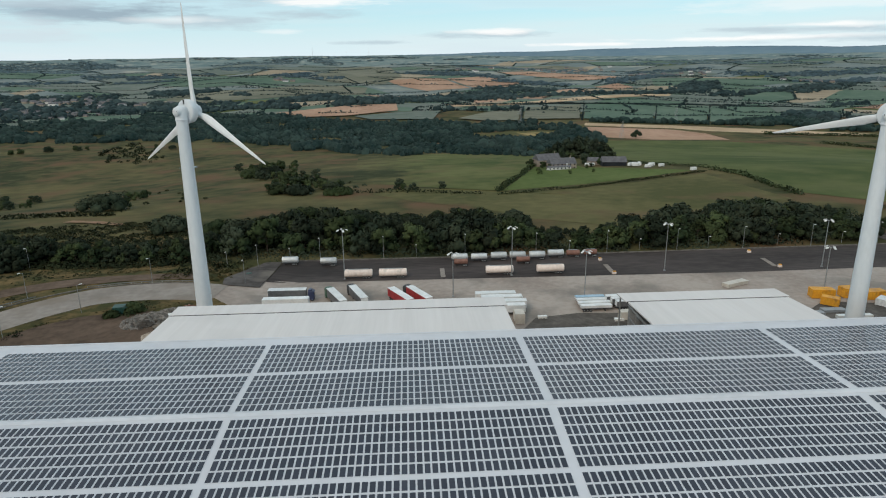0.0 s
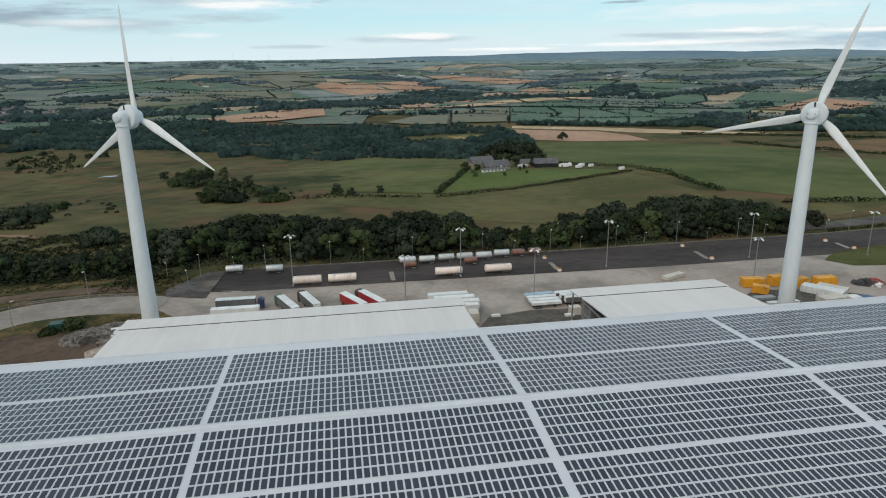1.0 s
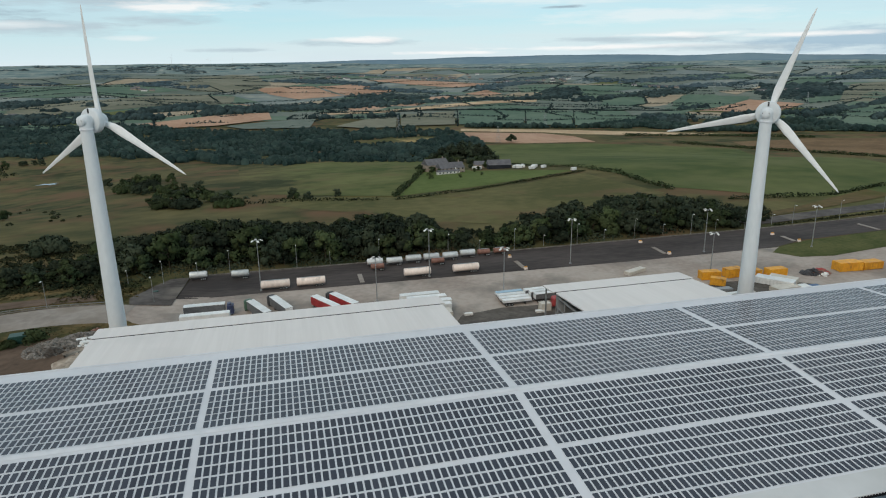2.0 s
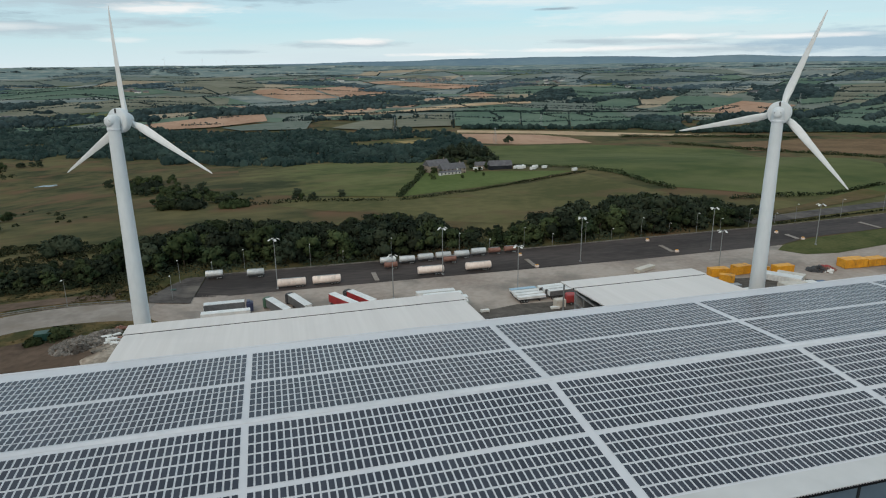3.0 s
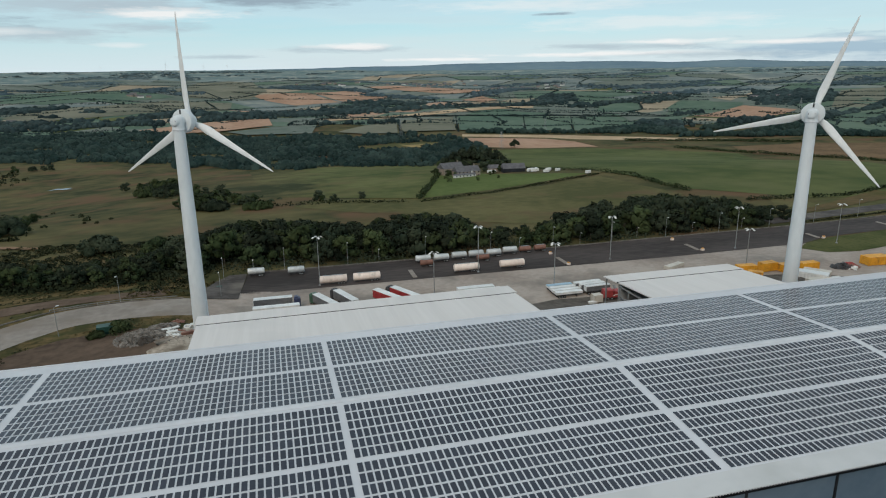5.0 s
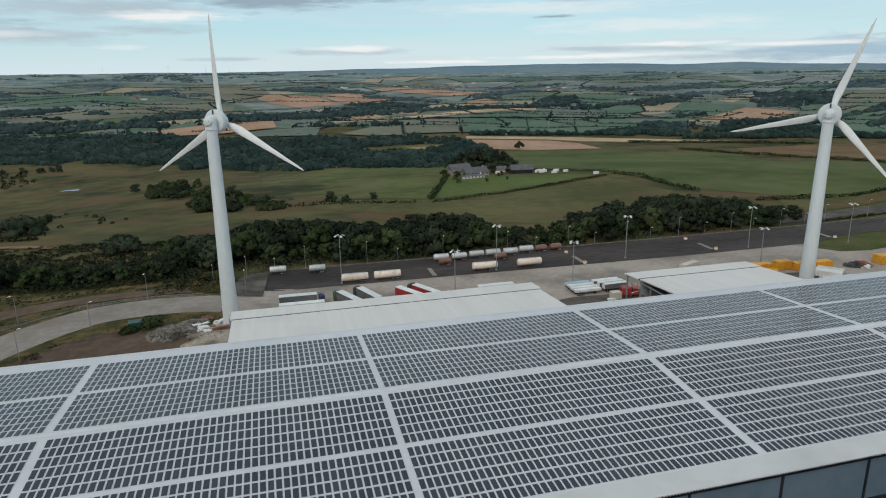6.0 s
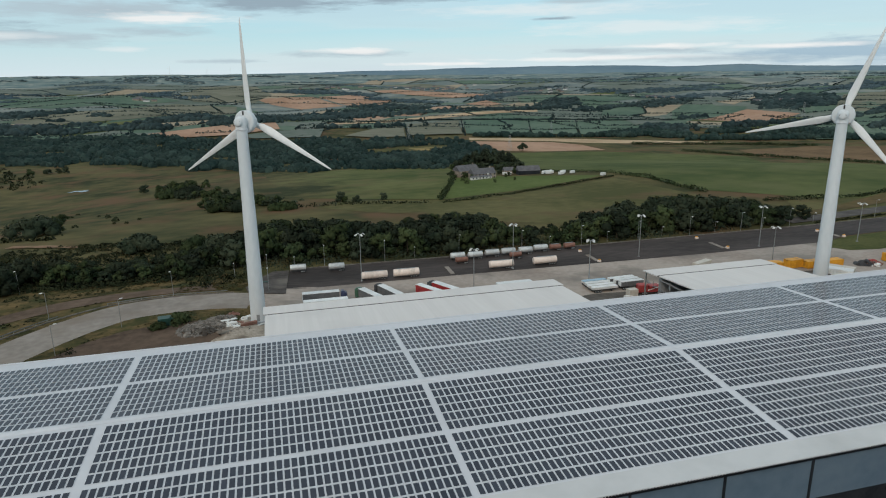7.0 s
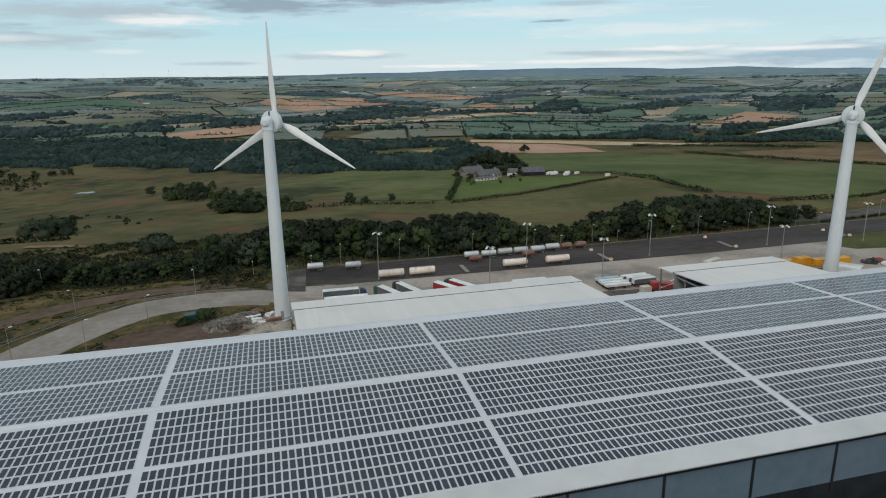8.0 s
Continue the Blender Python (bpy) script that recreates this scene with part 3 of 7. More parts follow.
FIELD_LABEL = {
    "pasture": "grazed green pasture on the valley side", "bright": "bright mown grass paddock beside the farm",
    "green": "deep green grass ley between hedges", "olive": "dry olive-brown grass field", "heath": "brown patchy heath and bracken ground",
    "stubble": "orange harvested stubble field", "pale": "pale straw-coloured stubble strip", "tan": "dry tan hay meadow", "brown": "brown bare field behind a hedge",
}


def field(kind, pts):
    r = float(np.hypot(np.mean([p[0] for p in pts]), np.mean([p[1] for p in pts]) + 100))
    # past 1500 m a field takes a tone with haze painted in
    upland = {"green": "hill_green", "bright": "hill_green", "olive": "hazed_olive", "pasture": "hill_dull", "tan": "hill_straw"}
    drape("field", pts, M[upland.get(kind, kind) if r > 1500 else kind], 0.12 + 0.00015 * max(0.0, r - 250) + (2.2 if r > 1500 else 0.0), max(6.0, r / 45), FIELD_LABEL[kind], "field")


# ---- works site: yard, roads, kerbs ----
def band(name, line, half, mat, lift, label, category, tall=0.0):
    """A road or kerb along a line of plan points."""
    p = np.array(line, float)
    fine = []
    for i in range(len(p) - 1):
        a, b = p[i], p[i + 1]
        pa, pb = p[max(i - 1, 0)], p[min(i + 2, len(p) - 1)]
        n = max(3, int(np.hypot(*(b - a)) / 4))
        for k in range(n):
            t = k / n
            fine.append(0.5 * (2 * a + (b - pa) * t + (2 * pa - 5 * a + 4 * b - pb) * t * t + (3 * a - pa - 3 * b + pb) * t ** 3))
    fine = np.array(fine + [p[-1]])
    d = np.gradient(fine, axis=0)
    d /= np.hypot(*d.T)[:, None]
    nrm = np.column_stack([-d[:, 1], d[:, 0]])
    cols = 5 if tall == 0 else 2
    b = Build()
    top = []
    for j in range(cols):
        xy = fine + nrm * half * (2 * j / (cols - 1) - 1)
        top.append(np.column_stack([xy, ground_z(xy[:, 0], xy[:, 1]) + lift + tall]))
    n = len(fine)
    if tall:
        lo = [t - (0, 0, tall + 0.1) for t in top]
        loop = [lo[0], top[0], top[1], lo[1]]
    else:
        loop = top
    verts = [tuple(v) for row in loop for v in row]
    faces = [(j * n + i + 1, j * n + i, (j + 1) * n + i, (j + 1) * n + i + 1) for j in range(len(loop) - 1) for i in range(n - 1)]
    faces = [f[::-1] for f in faces]
    b.mesh(verts, faces)
    return solid(name, b, mat, label, category, kind="structure")


drape("yard", [(-30, 36), (250, 36), (300, 95), (300, 128), (150, 128.4), (60, 128.6), (-24, 129), (-38, 121), (-38, 105), (-30, 96)], M["concrete"], 0.06, 8, "wide pale concrete lorry yard", "yard")
drape("lorry_park", [(-24, 127.5), (60, 127.2), (150, 126.6), (214, 128.5), (232, 135), (276, 139), (340, 146), (340, 166), (301, 162), (240, 157.5), (190, 156), (100, 153.5), (20, 153), (-22, 153)], M["asphalt"], 0.10, 8, "long dark asphalt lorry park along the trees", "road")
drape("apron", [(-37, 121), (-24.3, 121), (-22.3, 152), (-29, 152), (-33, 145), (-35, 136), (-38, 127)], M["apron"], 0.34, 4, "worn grey asphalt apron beside the yard", "road")
band("access_road", [(-140, 6), (-124, 40), (-110, 66), (-99.5, 84.5), (-91.5, 96), (-84.5, 104), (-74, 112), (-56, 115), (-36, 113)], 8.2, M["road"], 0.16, "pale concrete access road curving to the yard", "road")
band("kerb", [(-120, 75), (-111, 89.5), (-101, 102.5), (-94, 110.5), (-80, 120), (-62, 123.4), (-42, 122.2)], 0.25, M["rubble"], 0.05, "low concrete kerb along the access road", "kerb", tall=0.35)
band("kerb", [(-22, 153.6), (20, 153.6), (100, 154.1), (190, 156.6), (240, 158.1), (301, 162.6), (340, 167)], 0.3, M["rubble"], 0.05, "low concrete kerb behind the lorry park", "kerb", tall=0.35)
drape("verge", [(-230, -30), (-31, -30), (-31, 104), (-40, 112), (-47, 131), (-60, 134), (-100, 128.5), (-118, 119), (-150, 113), (-230, 108)], M["bank_grass"], 0.07, 5, "rough brown and olive grass beside the road", "grass")
drape("earth_patch", [(-89, 76), (-81, 87), (-70, 95), (-56, 97), (-40, 92), (-31, 80), (-31, 39), (-60, 39), (-92, 39)], M["earth"], 0.14, 4, "dark bare earth beside the access road", "ground")
drape("verge", [(-72, 93.5), (-66, 100.5), (-56, 104.5), (-40, 105), (-31, 104), (-31, 98), (-42, 96), (-56, 97.5), (-66, 95)], M["bank_grass"], 0.16, 3, "strip of rough dry grass by the road", "grass")
band("bank", [(-160, 84), (-128, 101), (-106, 118), (-90, 126), (-74, 130.4), (-58, 131.6), (-48, 130.8)], 4.2, M["bank_earth"], 0.22, "bare brown earth strip above the road", "ground")
drape("rough_bank", [(-220, 108), (-150, 112.5), (-118, 118.5), (-100, 128.5), (-82, 134.5), (-60, 134.5), (-44, 126), (-38, 124), (-33, 150), (-60, 160), (-110, 164), (-220, 176)], M["bank_grass"], 0.13, 5, "rough bank of brown and olive grass", "grass")
drape("grass_island", [(207, 122), (213, 113.5), (227, 111.5), (252, 115.5), (330, 126), (330, 141), (276, 138), (234, 134), (214, 127.5)], M["verge"], 0.15, 5, "mown grass beside the lorry park", "grass")
drape("main_road", [(228, 163), (260, 166.5), (290, 171), (350, 181), (350, 194), (310, 188), (270, 181), (228, 172)], M["apron"], 0.35, 5, "grey asphalt road beyond the yard", "road")
drape("bank", [(256, 179), (284, 187), (345, 205), (365, 212), (365, 232), (320, 213), (284, 197), (258, 190)], M["heath"], 0.4, 5, "bare orange-brown bank above the road", "ground")
drape("sandy_patch", [(-42, 56), (-31, 48), (-30.2, 92), (-31.5, 94.6), (-33.6, 93.2), (-35.5, 95.8), (-37.4, 95.2), (-38.6, 93), (-38.2, 90.6), (-40.8, 89), (-40.2, 86.4), (-42.6, 84.8), (-41.8, 81.4), (-44.6, 79), (-42.8, 75.4), (-45.4, 73), (-43.6, 68), (-45, 64), (-42.6, 60)], M["sand"], 0.2, 3, "pale sandy ground beside the annex", "ground")
drape("dirt_patch", [(50, 38), (84, 38), (108, 66), (108, 87), (96, 91), (80, 92), (66, 89), (52, 66)], M["dirt"], 0.10, 4, "dark dirt and puddled gravel between the buildings", "ground")
drape("gravel_patch", [(133, 40), (196, 40), (199, 70), (194, 84), (184, 92), (160, 96), (140, 80)], M["dirt"], 0.11, 5, "dark gravel storage ground", "ground")


def island(x, y, length, turn):
    b = Build().box((0, 0, 0.1), (1.7, length, 0.2), 0, 0, 0.1)
    ob = solid("traffic_island", b, M["road"], "pale kerbed traffic island in the lorry park", "traffic island", "traffic islands")
    ob.matrix_basis = pose(x, y, 0.1, 0, 0, turn)


for spot in ((39.6, 134.4, 10, 0), (101.8, 134.5, 9.5, 0), (164.2, 137.2, 10, -2), (228.4, 138.5, 8, -4), (279, 146, 12, 0)):
    island(*spot)


def beacon(x, y):
    b = thing("beacon_box", "orange and white marker block at an island's end", "marker", "marker blocks", pose(x, y, 0.1))
    part("base", Build().box((0, 0, 0.4), (1.4, 1.1, 0.8), 0, 0, 0.12), M["tank_cream"], b)
    part("cap", Build().box((0, 0, 0.95), (1.1, 0.8, 0.3), 0, 0, 0.1), M["yellow"], b, "orange cap")


for spot in ((102, 128.4), (163.2, 150.4), (165.4, 131.4), (229.6, 133.4), (226.5, 146), (101.4, 145)):
    beacon(*spot)


# ---- warehouse ----
RIDGE_Y, RIDGE_Z, PITCH = 1.65, 21.1, 0.068
NEAR_Y, FAR_Y, WEST_X, EAST_X = -35.55, 37.6, -214.0, 268.0


# the whole building lies a little askew to the axes
TURN = pose(0.13, -0.05, 0, 0, 0, 0.603)


def roof_z(y):
    return RIDGE_Z - PITCH * abs(y - RIDGE_Y)


def slab(x0, x1, y0, y1, thick=0.35):
    """A piece of the roof plane, with its thickness."""
    b = Build()
    top = [(x, y, roof_z(y)) for x, y in ((x0, y0), (x1, y0), (x1, y1), (x0, y1))]
    low = [(x, y, z - thick) for x, y, z in top]
    b.face(top), b.face(low[::-1])
    for i in range(4):
        j = (i + 1) % 4
        b.face([low[i], low[j], top[j], top[i]])
    return b


warehouse = thing("warehouse", "huge grey warehouse with a low white pitched roof", "warehouse", at=TURN)
part("roof_slope", slab(WEST_X, EAST_X, NEAR_Y, RIDGE_Y), M["roof"], warehouse)
part("roof_slope", slab(WEST_X, EAST_X, RIDGE_Y, FAR_Y), M["roof"], warehouse)
eave = slab(WEST_X, EAST_X, NEAR_Y - 0.02, -31.4, 0.02)
eave.v = [(x, y, z + 0.006) for x, y, z in eave.v]
part("eave_sheet", eave, M["eave"], warehouse, "duller weathered eaves sheet")
cap = Build()
for y0, y1 in ((RIDGE_Y - 0.75, RIDGE_Y), (RIDGE_Y, RIDGE_Y + 0.75)):
    z0, z1 = roof_z(y0) + (0.16 if y0 == RIDGE_Y else 0.06), roof_z(y1) + (0.16 if y1 == RIDGE_Y else 0.06)
    cap.face([(WEST_X, y0, z0), (EAST_X, y0, z0), (EAST_X, y1, z1), (WEST_X, y1, z1)])
for y in (RIDGE_Y - 0.75, RIDGE_Y + 0.75):
    cap.face([(WEST_X, y, roof_z(y)), (EAST_X, y, roof_z(y)), (EAST_X, y, roof_z(y) + 0.06), (WEST_X, y, roof_z(y) + 0.06)])
part("ridge_cap", cap, M["flashing"], warehouse, "folded white ridge capping")
part("eave_trim", Build().box(((WEST_X + EAST_X) / 2, FAR_Y - 0.3, roof_z(FAR_Y) + 0.06), (EAST_X - WEST_X, 0.5, 0.2)), M["flashing"], warehouse)
part("gutter", Build().box(((WEST_X + EAST_X) / 2, NEAR_Y + 0.1, roof_z(NEAR_Y) - 0.46), (EAST_X - WEST_X, 0.4, 0.3)), M["gutter"], warehouse, "dark eaves gutter")
teeth = Build()
for i in range(int((EAST_X - WEST_X) / 0.5)):
    x = WEST_X + 0.25 + 0.5 * i
    teeth.box((x, NEAR_Y - 0.02, roof_z(NEAR_Y) - 0.26), (0.26, 0.12, 0.2))
tagged(part("corrugated_edge", teeth, M["gutter"], warehouse, "dark ribbed ends of the roof sheets"), kind="stuff")
# south wall: long blue-grey sheets between dark posts
BAY, FIRST = 15.83, 4.85
k0, k1 = int((WEST_X - FIRST) / BAY) + 1, int((EAST_X - FIRST) / BAY)
for k in range(k0 - 1, k1 + 1):
    xa, xb = max(FIRST + k * BAY, WEST_X + 0.3), min(FIRST + (k + 1) * BAY, EAST_X - 0.3)
    part("wall_panel", Build().box(((xa + xb) / 2, -34.85, 14.3), (xb - xa - 0.3, 0.3, 7.7), 0, 0, 0.04), M["wall"], warehouse)
    part("plinth", Build().box(((xa + xb) / 2, -34.8, 8.3), (xb - xa, 0.3, 4.3)), M["wall_dark"], warehouse)
    part("post", Build().box((xa, -34.97, 13.6), (0.4, 0.4, 8.9)), M["wall_dark"], warehouse)
core = Build()
core.box(((WEST_X + EAST_X) / 2, -34.35, 9.0), (EAST_X - WEST_X - 1, 0.5, 18.4))
core.box(((WEST_X + EAST_X) / 2, 37.3, 9.0), (EAST_X - WEST_X - 1, 0.5, 18.6))
part("wall", core, M["wall_dark"], warehouse)
for x in (WEST_X + 0.6, EAST_X - 0.6):
    part("gable_wall", Build().box((x, 1.1, 9.0), (0.5, 71, 18.4)), M["wall_grey"], warehouse)


def annex(x0, x1, open_west):
    a = thing("loading_annex", "low white-roofed loading annex with a canopy", "building", "loading annexes", TURN)
    part("roof", slab(x0, x1, 37.62, 55.0), M["annex_roof"], a)
    part("canopy_roof", slab(x0 - 0.4, x1 + 0.8, 55.75, 62.9, 0.3), M["annex_roof"], a)
    part("gutter", Build().box(((x0 + x1) / 2, 55.38, roof_z(55.3) - 0.27), (x1 - x0, 0.74, 0.3)), M["gutter"], a, "dark gutter between roof and canopy")
    part("wall", Build().box(((x0 + x1) / 2, 54.6, 8.4), (x1 - x0 - 1, 0.4, 16.8)), M["wall_grey"], a)
    # open side: an added dark wall inside stands in for the shaded interior
    xw = x0 + (20.0 if open_west else 0.4)
    part("wall", Build().box((xw, 46.2, 8.3), (0.4, 16.2, 16.9)), M["wall_dark"] if open_west else M["wall_grey"], a)
    part("wall", Build().box((x1 - 0.4, 46.2, 8.3), (0.4, 16.2, 16.9)), M["wall_grey"], a)
    n = max(2, int((x1 - x0) / 10))
    for i in range(n + 1):
        x = x0 + 0.6 + (x1 - x0 - 1.2) * i / n
        part("post", Build().box((x, 62.6, 8.3), (0.35, 0.35, 16.5)), M["steel"], a)
        part("dock_door", Build().box((min(x + 2.6, x1 - 2.5), 54.9, 2.6), (3.2, 0.2, 4.4)), M["trailer_white"], a)
    if open_west:
        for y in (44, 50, 55.2):
            part("post", Build().box((x0 + 0.5, y, 8.3), (0.35, 0.35, 16.6)), M["steel"], a)
        for z in (16.2, 13.2, 10.2):
            part("beam", Build().box((x0 + 0.5, 47, z), (0.3, 17, 0.4)), M["steel"], a)


annex(-29.3, 52.2, False)
annex(83.2, 124.4, True)


# ---- wind turbines ----
def wind_turbine(x, y, z0, hub_z, bearing, first, label):
    t = thing("wind_turbine", label, "wind turbine", "wind turbines", pose(x, y, z0))
    h = hub_z - z0
    top = h - 2.3
    part("foundation", Build().lathe([(-1.5, 2.75), (0.12, 2.75), (0.22, 2.6)], 24), M["wall_grey"], t, "round concrete foundation")
    for i in range(3):
        a, b = i / 3, (i + 1) / 3
        ra, rb = 2.3 - 0.75 * a, 2.3 - 0.75 * b
        za, zb = 0.2 + (top - 0.2) * a, 0.2 + (top - 0.2) * b
        section = part("tower_section", Build().lathe([(za + (zb - za) * k / 6, ra + (rb - ra) * k / 6) for k in range(7)], 40), M["white_paint"], t)
        part("flange", Build().lathe([(zb - 0.1, rb + 0.03), (zb + 0.02, rb + 0.03)], 40), M["white_paint"], section)
    part("yaw_collar", Build().lathe([(top - 0.05, 1.66), (top + 0.05, 1.72), (top + 0.45, 1.72), (top + 0.5, 1.6)], 32), M["alu"], t)
    part("door", Build().box((0, -2.29, 1.5), (0.9, 0.12, 2.1), 0, 0, 0.05), M["wall_grey"], t, "grey steel tower door")
    # frame of the head: z along the rotor's axis, y up
    ax = Matrix.Translation((0, 0, h)) @ pose(0, 0, 0, 0, 0, -bearing) @ pose(0, 0, 0, -90, 0, 0)
    nac = Build()
    nac.lathe([(-2.05, 0.4), (-1.98, 0.95), (-1.7, 1.25), (-0.6, 1.4), (1.2, 1.5), (1.6, 1.5)], 28, 0, ax)
    nac.lathe([(-2.6, 1.58), (-1.2, 1.62), (0.5, 1.58), (1.1, 1.42), (1.5, 1.0), (1.65, 0.3)], 32, 0, Matrix.Translation((0, 0, h)))
    nacelle = part("nacelle", nac, M["white_paint"], t)
    for s in (-0.62, 0.62):
        part("vent", Build().box((s, -0.2, -1.75), (0.55, 0.4, 0.5), 0, 0, 0.05, ax), M["vent"], nacelle, "black square vent")
    ring = Build().lathe([(1.3, 0.6), (1.3, 2.8), (1.42, 3.08), (1.68, 3.18), (2.9, 3.18), (3.2, 3.08), (3.4, 2.75), (3.5, 1.5)], 48, 0, ax)
    gen = part("generator", ring, M["white_paint"], t, "wide white ring generator")
    part("hatch", Build().box((0, -2.5, 1.24), (0.42, 1.2, 0.22), 0, 0, 0.03, ax), M["vent"], gen, "dark service hatch")
    part("hub", Build().lathe([(3.45, 1.75), (4.1, 1.85), (5.2, 1.8), (5.9, 1.4), (6.4, 0.7), (6.55, 0.05)], 32, 0, ax), M["white_paint"], t)
    for k in range(3):
        b = Build()
        spans = [(1.2, 1.5, 1.5, 0), (2.4, 1.5, 1.4, 4), (4.2, 1.95, 0.95, 12), (6.5, 2.35, 0.55, 11), (9.5, 2.1, 0.42, 9), (13.5, 1.72, 0.32, 6), (18, 1.32, 0.24, 4), (22.5, 0.95, 0.17, 2), (26, 0.65, 0.11, 1), (27.8, 0.4, 0.07, 0), (28.4, 0.12, 0.03, 0)]
        n, verts = 16, []
        for r, chord, thick, twist in spans:
            for i in range(n):
                u = 2 * math.pi * i / n
                cx = math.cos(u) * chord / 2 + (0.16 * chord if r > 3 else 0.0)
                cz = math.sin(u) * thick / 2 * (1 - 0.35 * math.cos(u) if r > 3 else 1)
                tw = radians(twist + 4)
                verts.append((cx * math.cos(tw) - cz * math.sin(tw), r, cx * math.sin(tw) + cz * math.cos(tw) + 0.012 * r * r / 28))
        # y of the blade runs outwards; turn it about the axis, clockwise from up as seen from behind
        spin = ax @ Matrix.Translation((0, 0, 4.6)) @ Matrix.Rotation(math.pi - radians(-(first + 120 * k)), 4, "Z")
        verts = [spin @ Vector(v) for v in verts]
        b.mesh(verts, [(j * n + i, j * n + (i + 1) % n, (j + 1) * n + (i + 1) % n, (j + 1) * n + i) for j in range(len(spans) - 1) for i in range(n)], 0, True)
        b.face(list(reversed(verts[:n]))), b.face(verts[-n:])
        part("blade", b, M["blade_paint"], t, "long tapering white blade")


wind_turbine(-32.8, 89.0, 3.7, 63.3, 33, -2, "white three-bladed wind turbine beside a rubble heap")
wind_turbine(144.4, 59.5, 0.0, 62.0, 47, 17, "white three-bladed wind turbine among stacked yellow skips")


# ---- lamps ----
def mast(x, y, tall, label="tall steel floodlight mast with four lamp heads"):
    m = thing("floodlight_mast", label, "floodlight", "floodlight masts", pose(x, y, zg(x, y) + 0.1))
    part("foot", Build().box((0, 0, 0.15), (0.7, 0.7, 0.5), 0, 0, 0.05), M["wall_grey"], m)
    part("pole", Build().rod((0, 0, 0), (0, 0, tall), 0.2, 0.1, 10), M["steel"], m)
    part("collar", Build().lathe([(tall - 0.5, 0.2), (tall - 0.45, 0.28), (tall - 0.1, 0.28), (tall + 0.05, 0.12)], 12), M["steel"], m)
    for k in range(4):
        turn = Matrix.Rotation(radians(18 + 90 * k), 4, "Z")
        arm = part("arm", Build().rod(turn @ Vector((0.1, 0, tall - 0.3)), turn @ Vector((0.75, 0, tall + 0.25)), 0.07, 0.06, 6).rod(turn @ Vector((0.75, 0, tall + 0.25)), turn @ Vector((1.35, 0, tall + 0.1)), 0.06, 0.06, 6), M["steel"], m)
        tilt = turn @ Matrix.Translation((1.6, 0, tall - 0.05)) @ Matrix.Rotation(radians(28), 4, "Y")
        part("lamp_head", Build().box((0, 0, 0), (1.0, 0.75, 0.26), 0, 0, 0.08, tilt), M["lamp_head"], arm)


def street_lamp(x, y, tall, turn=0):
    m = thing("street_lamp", "slim grey column street lamp", "street lamp", "street lamps", pose(x, y, zg(x, y), 0, 0, turn))
    part("pole", Build().rod((0, 0, 0), (0, 0, tall), 0.1, 0.06, 8), M["steel"], m)
    part("arm", Build().rod((0, 0, tall - 0.05), (0, -0.9, tall + 0.1), 0.045, 0.04, 6), M["steel"], m)
    part("lamp_head", Build().box((0, -1.15, tall + 0.12), (0.35, 0.9, 0.18), 0, 0, 0.05), M["lamp_head"], m)


for spot in ((4.0, 130.2, 18.3), (64.5, 129.4, 18), (121.3, 130.4, 17.8), (180.6, 130.2, 17.9), (228, 124.5, 17.5)):
    mast(*spot)
mast(84.5, 103.0, 16.5, "floodlight mast beside parked white trailers")
mast(165.5, 104.5, 15.5, "floodlight mast beside yellow skips")
mast(42.0, 109.0, 15.0, "floodlight mast among parked lorries")
for i, spot in enumerate(((-30.5, 146), (-8, 154.5), (17, 154.8), (49.5, 155.2), (78, 154.6), (107, 155.4), (136, 156), (164, 157.2), (193, 158), (222, 159), (250, 161), (280, 164), (310, 167.5))):
    street_lamp(*spot, 9.2)
for spot in ((-20, 155.5, 5), (30, 156.5, 5), (92, 157, 5), (121, 157.5, 5), (150, 158.5, 5), (180, 160, 5), (208, 161, 5), (240, 163, 5), (-43, 149, 6)):
    street_lamp(*spot)
for x, y, turn in ((-86.5, 79.5, 120), (-73.2, 97.2, 140), (-97, 111, -40), (-62, 124.6, -10), (-105, 79, 120), (-30, 124, 0), (-118, 150, 0)):
    street_lamp(x, y, 9.0, turn)


# ---- lorries, tanks, containers ----
def wheel(parent, x, y, r=0.5, w=0.3):
    tyre = part("wheel", Build().rod((x, y - w / 2, r), (x, y + w / 2, r), r, r, 14), M["tyre"], parent)
    part("rim", Build().rod((x, y - w / 2 - 0.02, r), (x, y + w / 2 + 0.02, r), r * 0.5, r * 0.5, 10), M["steel"], tyre)


